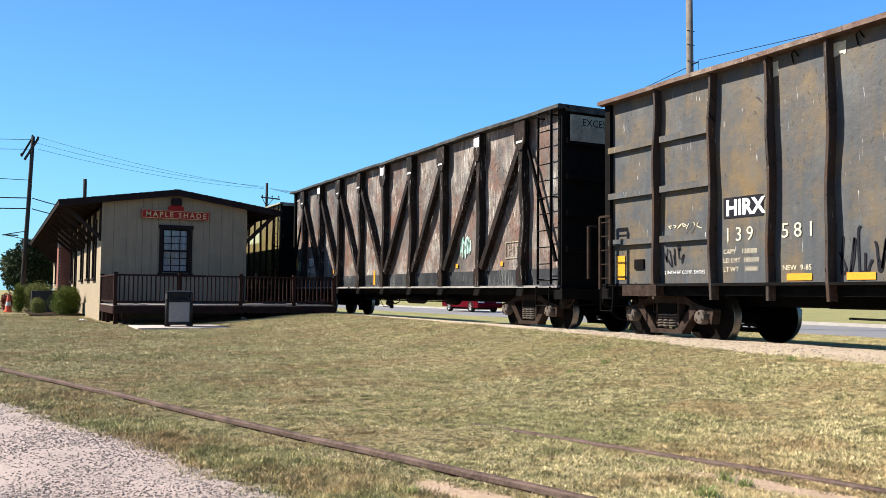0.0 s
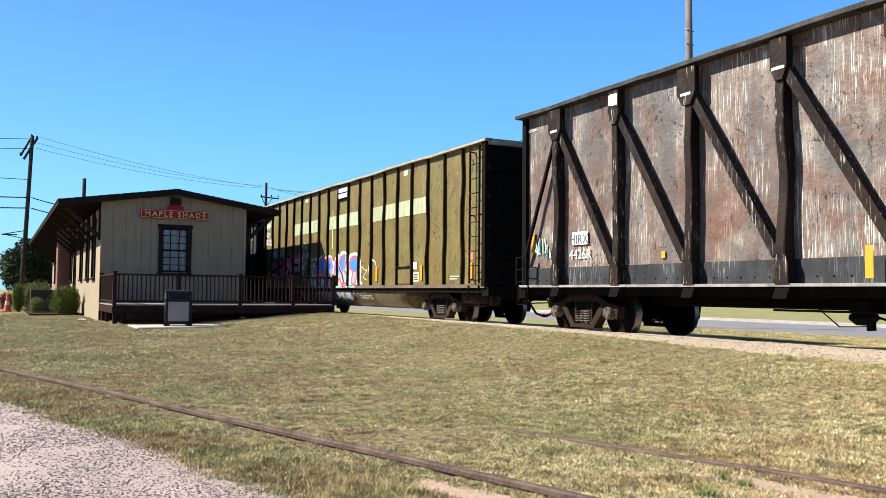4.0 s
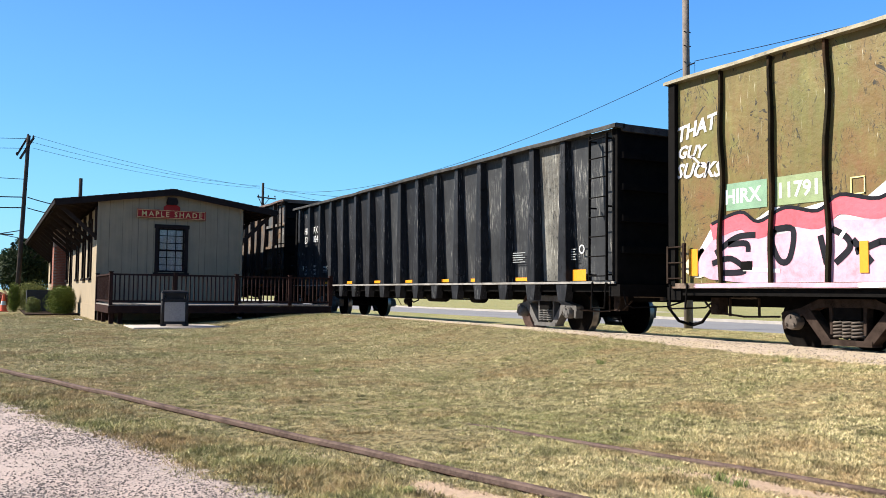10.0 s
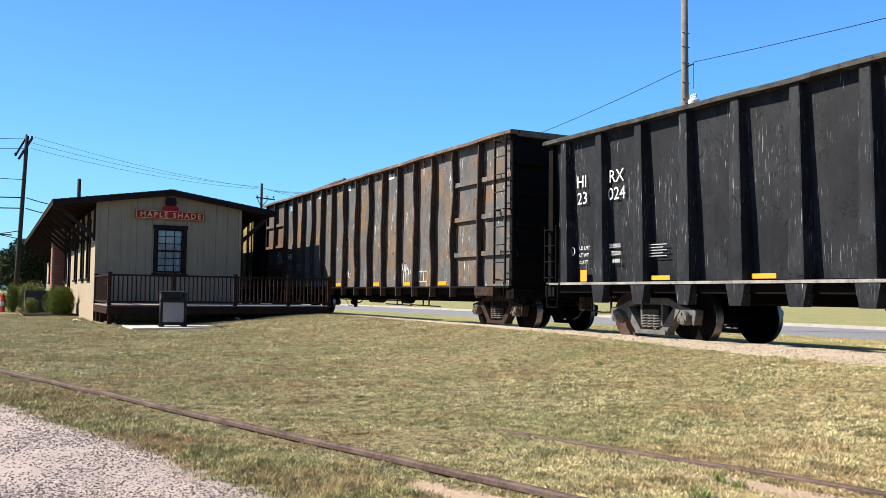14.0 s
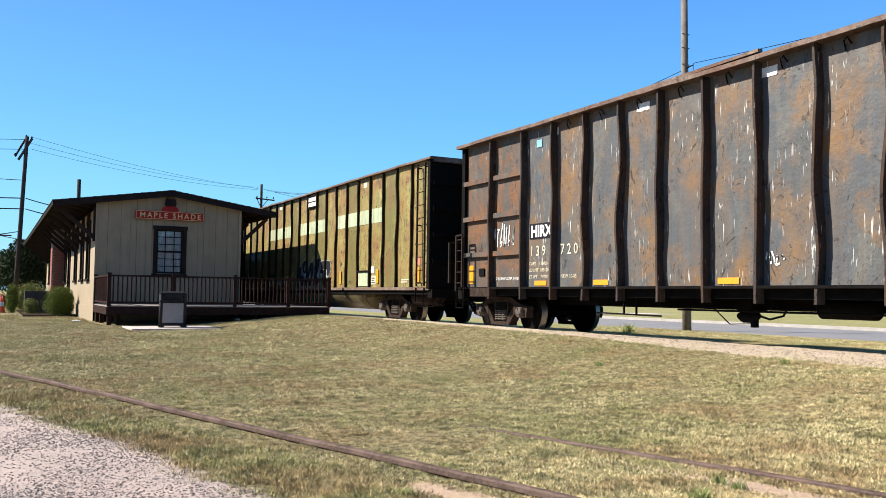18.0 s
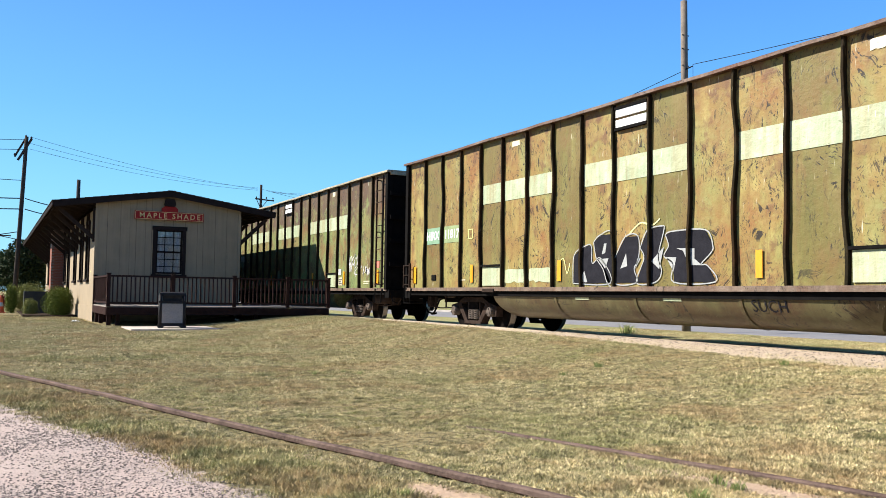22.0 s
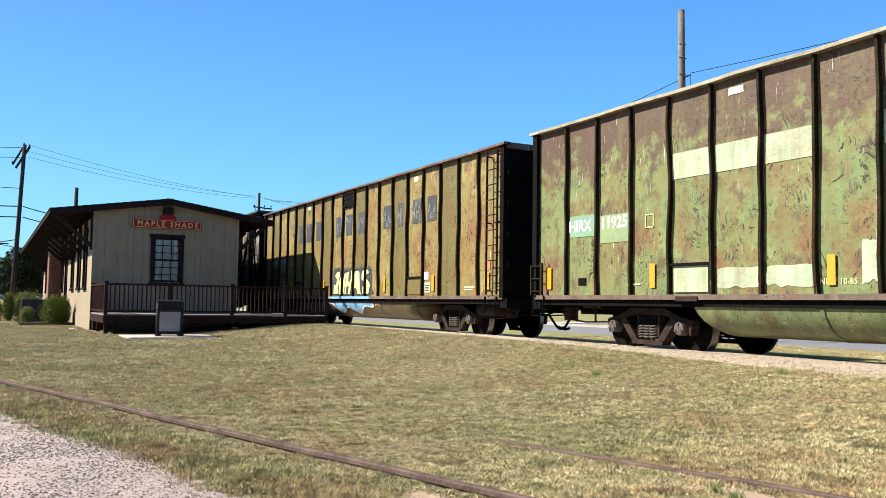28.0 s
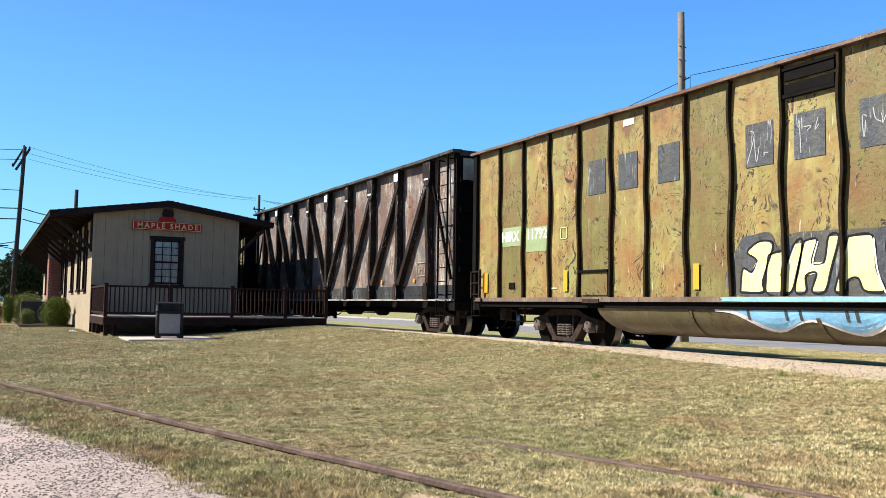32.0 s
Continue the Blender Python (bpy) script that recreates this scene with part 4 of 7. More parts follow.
def tub_car(center, paint, rib_mat, chord_mat, label, second=None, belly_mat=None):
    """Long wagon with a rounded belly between the trucks."""
    L, low, top = 9.44, 1.03, 4.47
    ribs = [-8.33 + 0.977 * i for i in range(18)]
    mats = [paint, second or paint, paint]
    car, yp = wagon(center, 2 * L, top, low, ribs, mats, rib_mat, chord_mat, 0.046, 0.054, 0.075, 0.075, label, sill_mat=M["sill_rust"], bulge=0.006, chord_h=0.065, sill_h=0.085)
    belly = Build()
    prof = [(-belly_y(z), z) for z in BELLY_Z] + [(belly_y(z), z) for z in reversed(BELLY_Z)]
    q = len(prof)
    for x, cut in ((-4.92, 1.0), (-4.2, 0.0), (-2.1, 0.0), (0.0, 0.0), (2.1, 0.0), (4.2, 0.0), (4.92, 1.0)):
        for y, z in prof:
            t = (0.97 - z) / 0.62
            belly.v.append((x - math.copysign(0.42 * cut * t * t, x), y, z))
    for k in range(6):
        belly.f += [(k * q + j, k * q + j + 1, k * q + q + j + 1, k * q + q + j) for j in range(q - 1)]
    belly.f += [tuple(range(q)), tuple(6 * q + j for j in reversed(range(q)))]
    tub = part("belly", belly, belly_mat or paint, car, "rounded belly plate between the trucks")
    for f in list(tub.data.polygons)[:-2]:
        f.use_smooth = True
    for x in (-2.45, 0.0, 2.45):
        seam = Build()
        for xx in (x - 0.035, x + 0.035):
            seam.v += [(xx, y * 1.010, z - 0.010) for y, z in prof]
        seam.f += [(j, j + 1, j + q + 1, j + q) for j in range(q - 1)]
        part("belly_band", seam, belly_mat or rib_mat, car)
    ladder(car, L - 0.62, L - 0.16, low + 0.02, top - 0.15, 10, -HALF - 0.05, M["dark_rust"])
    end_rig(car, L, low, HALF, M["dark_rust"])
    part("air_reservoir", Build().tube([(7.75, -1.05, 0.72), (7.8, -1.05, 0.72), (8.75, -1.05, 0.72), (8.8, -1.05, 0.72)], [0.08, 0.17, 0.17, 0.08], 14), M["dark_rust"], car, smooth=True)
    return car, yp, ribs, L, low, top


def rib_mid(ribs, i):
    return (ribs[i] + ribs[i + 1]) / 2


# dark diagonal-braced wagons
def brace_car(center, label):
    L, low, top = 9.03, 1.0, 4.73
    posts = [-7.65 + 1.91 * i for i in range(9)]
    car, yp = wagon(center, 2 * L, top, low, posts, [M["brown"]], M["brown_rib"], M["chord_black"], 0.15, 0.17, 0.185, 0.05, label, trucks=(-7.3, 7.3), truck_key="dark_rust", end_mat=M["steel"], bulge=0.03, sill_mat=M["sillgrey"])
    h = top - low
    for i in range(8):
        a, b = (posts[i], posts[i + 1]) if i < 4 else (posts[i + 1], posts[i])
        part("diagonal_brace", Build().bar((a + (0.09 if i < 4 else -0.09), -HALF + 0.085, low + h - 0.62), (b - (0.12 if i < 4 else -0.12), -HALF + 0.085, low + 0.42), 0.15, 0.14, (0, 1, 0)), M["brown_rib"], car)
    for s in (-1, 1):
        part("end_brace", Build().bar((s * 7.75, -HALF + 0.09, low + h - 0.6), (s * 8.9, -HALF + 0.07, low + 0.5), 0.06, 0.06, (0, 1, 0)), M["steel"], car)
    for i, x in enumerate(posts):
        w = 0.15 if i % 2 else 0.21
        part("gusset", Build().poly([(-w, 0), (w, 0), (w, -0.42), (w * 0.45, -0.62), (-w * 0.45, -0.62), (-w, -0.42)], -0.02, 0.02), M["brown_rib"], car, at=pose(x, -HALF - 0.012, top - 0.13))
        part("foot_gusset", Build().poly([(-0.13, 0), (0.13, 0), (0.13, 0.30), (0.08, 0.42), (-0.08, 0.42), (-0.13, 0.30)], -0.015, 0.015), M["brown_rib"], car, at=pose(x, -HALF - 0.012, low))
        part("sill_bracket", Build().poly([(-0.13, 0), (0.13, 0), (0.04, -0.17), (-0.20, -0.17)], -0.012, 0.012), M["steel"], car, at=pose(x, -HALF + 0.03, low - 0.055))
    part("foot_plate", Build().box(-L + 0.1, L - 0.1, -yp - 0.018, -yp, low, low + 0.36), M["half_dusty"], car, "dark replacement plate along the foot")
    rivet = Build().lathe([(0.001, -0.012), (0.012, -0.008), (0.016, 0)], 6).mesh("rivet", M["steel"])
    for i in range(64):
        part("rivet", rivet, None, car, at=pose(-L + 0.3 + i * 0.28, -yp - 0.018, low + 0.10))
    ladder(car, L - 0.62, L - 0.14, low + 0.02, top - 0.1, 11, -HALF - 0.05, M["steel"])
    end_rig(car, L, low, HALF, M["steel"])
    underfloor(car, 0.6, low)
    part("end_placard", Build().box(L + 0.101, L + 0.106, -1.25, 1.25, top - 0.75, top - 0.2), M["chord_pale"], car, "peeling white band across the end")
    tx = part("lettering", letters("EXCESS HEIGHT CAR", 0.22, M["ink"]), None, car, at=pose(L + 0.112, -0.95, top - 0.42, 0, 0, 90))
    return car, yp, posts, L, low, top


def grey_car(center, paint, rib_mat, label, worn=None):
    L, low, top = 9.75, 1.02, 4.50
    ribs = [-8.33, -7.0] + [-5.87 + 1.067 * i for i in range(12)] + [7.0, 8.33]
    car, yp = wagon(center, 2 * L, top, low, ribs, [worn or paint] * 2 + [paint] * 15, rib_mat, M["chord"], 0.052, 0.060, 0.160, 0.08, label, tail=0.27, trucks=(-8.5, 8.5), truck_key="truckmetal", bulge=0.008)
    for x0, x1 in ((-L, ribs[0]), (ribs[0], ribs[1]), (ribs[-2], ribs[-1]), (ribs[-1], L)):
        for q in (0.22, 0.47, 0.72):
            z = low + (top - low) * q
            part("stiffener", Build().box(x0 + 0.07, x1 - 0.07, -yp - 0.09, -yp, z - 0.055, z + 0.055), worn if worn and x1 < 0 else paint, car)
    ladder(car, L - 0.55, L - 0.08, low + 0.05, top - 0.1, 9, -HALF - 0.05, M["dark_rust"])
    # caged ladder at the back
    la = part("ladder", Build().bar((-L - 0.30, -HALF - 0.1, low + 0.1), (-L - 0.30, -HALF - 0.1, low + 1.1), 0.05).bar((-L + 0.06, -HALF - 0.1, low - 0.1), (-L + 0.06, -HALF - 0.1, low + 1.25), 0.05).bar((-L + 0.36, -HALF - 0.1, low + 0.0), (-L + 0.36, -HALF - 0.1, low + 1.2), 0.05).bar((-L - 0.3, -HALF - 0.1, low + 1.1), (-L - 0.1, -HALF + 0.2, low + 1.1), 0.04).bar((-L + 0.06, -HALF - 0.1, low + 1.25), (-L + 0.36, -HALF - 0.1, low + 1.25), 0.04), M["dark_rust"], car, "short caged ladder")
    for i in range(5):
        part("rung", Build().tube([(-L + 0.06, -HALF - 0.1, low + 0.1 + i * 0.26), (-L + 0.36, -HALF - 0.1, low + 0.1 + i * 0.26)], 0.014, 6), M["dark_rust"], la)
    stirrup(car, -L + 0.02, -L + 0.40, -HALF - 0.06, low - 0.5, low - 0.02, M["steel"])
    stirrup(car, L - 0.55, L - 0.1, -HALF - 0.06, low - 0.5, low - 0.02, M["steel"])
    part("jacking_pad", Build().box(-L + 0.6, -L + 1.5, -HALF - 0.02, -HALF + 0.2, low - 0.22, low - 0.02), M["truckmetal"], car)
    part("jacking_pad", Build().box(L - 1.5, L - 0.6, -HALF - 0.02, -HALF + 0.2, low - 0.22, low - 0.02), M["truckmetal"], car)
    underfloor(car, 0.4, low)
    for x in (-3.9, 3.2, 4.9):
        part("drop_frame", Build().bar((x, -1.2, low - 0.2), (x, -1.2, low - 0.52), 0.03).bar((x + 0.35, -1.2, low - 0.2), (x + 0.35, -1.2, low - 0.52), 0.03).bar((x - 0.8, -1.2, low - 0.5), (x + 1.0, -1.2, low - 0.52), 0.03), M["steel"], car)
    return car, yp, ribs, L, low, top


def black_car(center, label):
    L, low, top = 9.55, 1.08, 4.0
    ribs = [-9.0] + [-7.87 + 1.127 * i for i in range(15)]
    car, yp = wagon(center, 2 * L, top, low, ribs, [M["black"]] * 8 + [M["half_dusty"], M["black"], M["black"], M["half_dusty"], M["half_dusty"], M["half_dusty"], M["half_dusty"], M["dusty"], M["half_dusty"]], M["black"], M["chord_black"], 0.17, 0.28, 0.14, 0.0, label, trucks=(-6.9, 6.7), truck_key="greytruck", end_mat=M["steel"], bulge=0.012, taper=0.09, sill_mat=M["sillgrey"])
    for x in ribs[1:]:
        part("foot_gusset", Build().poly([(-0.19, 0), (0.19, 0), (0.12, -0.33), (-0.12, -0.33)], -0.09, 0.09), M["black"], car, at=pose(x, -HALF + 0.09, low - 0.056))
    ladder(car, L - 0.66, L - 0.14, low + 0.02, top - 0.15, 8, -HALF - 0.05, M["steel"])
    ladder(car, -L + 0.02, -L + 0.42, low + 0.02, low + 1.15, 4, -HALF - 0.05, M["steel"])
    stirrup(car, L - 0.62, L - 0.2, -HALF - 0.02, low - 0.5, low - 0.02, M["steel"])
    stirrup(car, -L + 0.05, -L + 0.45, -HALF - 0.02, low - 0.5, low - 0.02, M["steel"])
    part("corner_tarp", Build().box(L - 0.62, L + 0.02, -HALF - 0.045, -HALF - 0.037, top - 0.10, top - 0.05), M["skyblue"], car, "scrap of pale blue tape")
    underfloor(car, 0.8, low)
    return car, yp, ribs, L, low, top


# the wagons in the order in which they pass
A = grey_car(-3.25, M["grey"], M["rib_rust"], "weathered grey gondola wagon with rusty ribs on the railway")
B = brace_car(-23.53, "dark rust-brown wagon with diagonal side braces on the railway")
C = tub_car(-43.50, M["olive"], M["rib_dark"], M["chord_pale"], "olive green high-sided wagon covered in pink and blue graffiti", None, M["belly"])
D = black_car(-63.98, "scuffed black gondola wagon with white lettering on the railway")
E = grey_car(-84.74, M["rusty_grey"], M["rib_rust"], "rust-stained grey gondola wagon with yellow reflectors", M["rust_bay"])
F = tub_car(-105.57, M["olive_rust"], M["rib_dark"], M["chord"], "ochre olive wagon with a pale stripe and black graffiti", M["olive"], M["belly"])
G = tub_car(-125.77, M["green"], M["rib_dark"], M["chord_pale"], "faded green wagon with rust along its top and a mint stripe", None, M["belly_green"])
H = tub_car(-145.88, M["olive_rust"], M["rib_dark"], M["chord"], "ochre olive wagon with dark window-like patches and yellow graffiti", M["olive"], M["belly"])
I = brace_car(-165.45, "dark rust-brown diagonal-braced wagon behind the depot")
J = tub_car(-185.42, M["olive"], M["rib_dark"], M["chord"], "olive high-sided wagon at the tail behind the depot", None, M["belly"])
CARS = [A, B, C, D, E, F, G, H, I, J]


# ---------------------------------------------------------------- paint, lettering and graffiti on the wagons
def belly_patch(car, x0, x1, bottom, mat, lift, top=0.965, name="belly_paint"):
    n = 28
    b = Build()
    for i in range(n + 1):
        x = x0 + (x1 - x0) * i / n
        zb = bottom(i / n)
        for j in range(6):
            z = zb + (top - zb) * j / 5
            b.v.append((x, -belly_y(z) - lift, z))
    b.f = [(i * 6 + j, i * 6 + 6 + j, i * 6 + 7 + j, i * 6 + 1 + j) for i in range(n) for j in range(5)]
    me = bpy.data.meshes.new(name)
    me.from_pydata(b.v, [], b.f)
    me.materials.append(mat)
    return part(name, me, None, car)


def belly_ink(car, text, x, z, size, mat, tilt=0):
    me = letters(text, size, mat).copy()
    for v in me.vertices:
        v.co.y = -belly_y(z + v.co.z) - 0.012
    return part("lettering", me, None, car, at=pose(x, 0, z))


def tub_marks(T, stripe_mat, number, yellow=True, low_mat=None, vent_mat=None, stripe=True, code=True, panel_mat=None, top_white=True):
    car, yp, ribs, L, low, top = T
    y = -yp - 0.005
    if stripe:
        for i in (3, 4, 5, 7, 8, 9, 11, 12, 13, 14):
            x0, x1 = ribs[i] + 0.05, ribs[i + 1] - 0.05
            if i == 14:
                x1 = ribs[15] - 0.05
            decal(car, (x0 + x1) / 2, 2.97, x1 - x0, 0.44, stripe_mat, y, "paint_stripe", "pale mint stripe")
    if code:
        decal(car, rib_mid(ribs, 0), 2.16, 0.80, 0.42, panel_mat or M["mintgreen"], y, "code_panel")
        decal(car, rib_mid(ribs, 1), 2.0 if panel_mat else 2.16, 0.84, 0.52 if panel_mat else 0.42, M["mintfade"], y, "code_panel")
        ink(car, "HIRX", -8.27, 2.27, 0.31, M["white"], y - 0.006, 0, 0.008)
        ink(car, number, -7.27, 2.27, 0.31, M["white"], y - 0.006, 0, 0.008)
    # louvred vent near the top of the middle bay
    x = rib_mid(ribs, 8)
    vent = part("vent", Build().box(x - 0.44, x + 0.44, -yp - 0.07, -yp, 3.90, 3.95).box(x - 0.44, x + 0.44, -yp - 0.07, -yp, 4.30, 4.34), M["steel"], car, "riveted vent frame")
    for z in (3.96, 4.15):
        part("slat", Build().box(x - 0.42, x + 0.42, -yp - 0.05, -yp - 0.01, z, z + 0.14), vent_mat or M["white"], vent)
    # low hatch frames and their pale plates
    for i, w in ((3, 0.78), (13, 0.82)):
        x = rib_mid(ribs, i)
        h = part("hatch", Build().box(x - w / 2, x + w / 2, -yp - 0.03, -yp - 0.004, low + 0.04, 1.50), low_mat or stripe_mat, car, "low hatch plate")
        part("hatch_lip", Build().box(x - w / 2 - 0.05, x + w / 2 + 0.05, -yp - 0.07, -yp - 0.004, 1.505, 1.55), M["steel"], h)
    if yellow:
        for x, h in ((-8.95, 0.44), (-5.83, 0.42), (-2.25, 0.42), (2.87, 0.42), (5.95, 0.42), (8.69, 0.42)):
            decal(car, x, 1.15, 0.13 if abs(x) < 8 else 0.20, h, M["yellow"], y - 0.020, "reflector", "yellow reflective strip")
    decal(car, 8.70, 1.62, 0.22, 0.22, M["coral"], y - 0.003, "paint_patch", "faded coral square")
    decal(car, 5.55, 1.46, 0.24, 0.20, M["white"], y - 0.003, "placard")
    decal(car, 5.62, 1.12, 0.34, 0.26, M["cream"], y - 0.003, "data_plate")
    bars(car, 5.48, 1.16, 0.26, 3, y - 0.008, M["slate"], 0.035, 0.03)
    part("sign_box", Build().box(-7.95, -7.72, -yp - 0.02, -yp, 1.22, 1.36), M["steel"], car)
    for i in range(4):
        part("frame_mark", Build().box(*((-6.42, -6.20, -0.003, 0.003, 0.22 * (i // 2), 0.22 * (i // 2) + 0.018) if i % 2 == 0 else ((-6.42, -6.402) if i == 1 else (-6.218, -6.20)) + (-0.003, 0.003, 0, 0.23))), M["lemon"], car, at=pose(0.39, y - 0.004, 2.20))
    bars(car, 7.6, 1.16, 0.5, 2, y - 0.004, M["cream"], 0.03, 0.03)
    bars(car, -6.5, 1.2, 0.35, 1, y - 0.004, M["cream"], 0.03, 0.03)
    if top_white:
        decal(car, rib_mid(ribs, 4), 4.14, 0.32, 0.13, M["cream"], y - 0.002, "paint_patch", "white daub under the chord")
        decal(car, rib_mid(ribs, 13), 4.12, 0.26, 0.16, M["cream"], y - 0.002, "paint_patch", "white daub under the chord")
    part("brake_lever", Build().box(-5.2, -4.7, -HALF - 0.02, -HALF + 0.05, low - 0.11, low - 0.03), M["truckmetal"], car)
    return car, yp, ribs, y


# C: pink and blue pieces
car, yp, ribs, y = tub_marks(C, M["mint"], "11791", True, M["olive"])
car_y = y - 0.008
wave = lambda x, a, b: a + b * math.sin(x * 2.6) + 0.05 * math.sin(x * 7.1)
blob(car, [(-8.62, 1.10), (-8.6, 1.86), (-8.1, 2.06), (-7.7, 1.98), (-7.3, 2.14), (-6.9, 2.08), (-6.3, 2.16), (-5.9, 2.10), (-5.4, 2.38), (-4.9, 2.36), (-4.6, 2.25), (-4.3, 1.85), (-4.45, 1.5), (-4.6, 1.12)], M["haze"], y - 0.006)
blob(car, [(-8.58, 1.09), (-8.56, 1.70), (-7.9, 1.84), (-7.2, 1.74), (-6.6, 1.90), (-5.9, 1.86), (-5.2, 1.98), (-4.72, 1.96), (-4.70, 1.10)], M["pink"], y - 0.010)
stroke(car, [(-8.55, 1.84), (-7.95, 1.98), (-7.6, 1.82), (-7.1, 1.98), (-6.55, 1.90), (-6.2, 2.08), (-5.6, 1.98), (-5.2, 2.20), (-4.75, 2.18)], 0.26, M["red"], y - 0.013)
stroke(car, [(-8.55, 1.97), (-7.95, 2.12), (-7.6, 1.95), (-7.1, 2.12), (-6.55, 2.03), (-6.2, 2.22), (-5.6, 2.12), (-5.2, 2.34), (-4.75, 2.30)], 0.055, M["ink"], y - 0.015)
for pts in ([(-8.47, 1.5), (-8.04, 1.73), (-7.65, 1.75)], [(-8.2, 1.63), (-7.84, 1.63), (-7.8, 1.5)], [(-8.54, 1.34), (-8.15, 1.41), (-7.87, 1.21), (-8.4, 1.19)], [(-7.31, 1.81), (-6.97, 1.79), (-7.03, 1.38), (-7.21, 1.35), (-7.35, 1.64), (-7.29, 1.81)], [(-6.51, 1.68), (-6.41, 1.28)], [(-6.32, 1.76), (-6.09, 1.63), (-6.05, 1.48), (-6.27, 1.29)], [(-6.0, 1.6), (-5.72, 1.28)], [(-5.96, 1.43), (-5.6, 1.55)], [(-5.34, 1.98), (-5.36, 1.62)], [(-5.36, 1.85), (-4.81, 1.82)], [(-5.61, 1.55), (-4.83, 1.55)], [(-5.43, 1.36), (-5.2, 1.48), (-4.79, 1.43)], [(-5.28, 1.33), (-4.92, 1.33)]):
    stroke(car, pts, 0.095, M["ink"], y - 0.014)
for pts in ([(-7.9, 1.24), (-7.2, 1.2)], [(-6.2, 1.62), (-6.1, 1.75)], [(-5.3, 1.55), (-4.9, 1.56)]):
    stroke(car, pts, 0.06, M["haze"], y - 0.0145)
blob(car, [(-4.58, 2.1), (-4.3, 2.1), (-4.36, 1.86), (-4.02, 1.69), (-4.27, 1.58), (-4.13, 1.42), (-4.45, 1.47), (-4.51, 1.2), (-4.6, 1.21)], M["haze"], y - 0.006)
blob(car, [(-9.2, 1.3), (-8.75, 1.6), (-8.68, 1.2), (-8.9, 1.12)], M["cream"], y - 0.006)
halo = [(-3.2, 1.14), (-3.08, 1.72), (-2.83, 1.74), (-2.58, 1.68), (-2.56, 1.92), (-2.32, 2.05), (-1.98, 2.13), (-1.85, 2.03), (-1.56, 2.10), (-1.18, 2.05), (-0.90, 1.84), (-0.77, 1.98), (-0.48, 2.12), (-0.34, 2.04), (-0.24, 2.15), (0.06, 2.18), (0.31, 2.10), (0.42, 1.88), (0.53, 2.0), (0.78, 2.08), (1.2, 2.08), (1.46, 1.94), (1.60, 1.6), (1.55, 1.2), (1.35, 1.05), (-3.0, 1.05)]
blob(car, halo, M["haze"], y - 0.006)
GLYPHS = [
    [(-3.03, 1.66), (-2.76, 1.67), (-2.74, 1.28), (-2.87, 1.26), (-3.01, 1.48)],
    [(-2.52, 1.9), (-2.22, 1.99), (-1.92, 2.04), (-1.84, 1.42), (-2.06, 1.36), (-2.2, 1.56), (-2.3, 1.48), (-2.2, 1.10), (-2.55, 1.08)],
    [(-1.78, 1.94), (-1.45, 1.98), (-1.11, 1.9), (-1.04, 1.7), (-1.09, 1.42), (-0.92, 1.12), (-1.16, 1.09), (-1.36, 1.38), (-1.48, 1.10), (-1.75, 1.10)],
    [(-0.78, 1.84), (-0.52, 2.01), (-0.4, 1.7), (-0.13, 1.43), (0.06, 1.12), (-0.16, 1.10), (-0.34, 1.26), (-0.57, 1.12), (-0.90, 1.10), (-1.0, 1.38), (-0.84, 1.45)],
    [(-0.31, 1.96), (0.05, 2.03), (0.25, 1.97), (0.2, 1.74), (0.09, 1.56), (0.3, 1.41), (0.48, 1.12), (0.13, 1.12), (-0.12, 1.46), (-0.36, 1.6)],
    [(0.51, 1.77), (0.76, 1.92), (1.18, 1.95), (1.42, 1.78), (1.40, 1.52), (1.22, 1.50), (1.12, 1.11), (0.78, 1.12), (0.85, 1.49), (0.55, 1.63)]]
for pts in GLYPHS:
    blob(car, pts, M["aqua"], y - 0.009)
    blob(car, pts, M["blue"], y - 0.011, floor=lambda a: 1.50 + 0.05 * math.sin(a * 5))
    stroke(car, pts + pts[:1], 0.085, M["red"], y - 0.0135)
    stroke(car, [(a * 0.985 + 0.01, c + 0.055) for a, c in pts[:4]], 0.025, M["haze"], y - 0.0145)
stroke(car, [(-2.01, 1.51), (-2.28, 1.48), (-2.37, 1.33), (-2.33, 1.08)], 0.10, M["red"], y - 0.015)
for pts in ([(-2.14, 1.84), (-2.12, 1.70), (-2.02, 1.60)], [(-1.42, 1.80), (-1.30, 1.74), (-1.36, 1.62), (-1.46, 1.68)]):
    stroke(car, pts, 0.035, M["ink"], y - 0.015)
low_x, low_z = [-2.68, -2.34, -2.08, -1.68, -1.62, -1.38, -1.05, -0.70, -0.32, -0.06, 0.10, 0.54, 0.74, 1.16], [0.90, 0.58, 0.52, 0.57, 0.72, 0.58, 0.62, 0.60, 0.74, 0.54, 0.67, 0.56, 0.72, 0.95]
hem = lambda a, b: (lambda t: float(np.interp(a + (b - a) * t, low_x, low_z)))
belly_patch(car, -2.72, 1.20, lambda t: hem(-2.72, 1.20)(t) - 0.025, M["haze"], 0.010)
belly_patch(car, -2.64, 1.12, hem(-2.64, 1.12), M["aqua"], 0.014)
for x0, x1 in ((-2.36, -2.22), (-2.05, -1.95), (-1.50, -1.38), (-0.86, -0.76), (-0.46, -0.34), (0.04, 0.16), (0.58, 0.72)):
    belly_patch(car, x0, x1, lambda t: hem(x0, x1)(t) + 0.03, M["red"], 0.018)
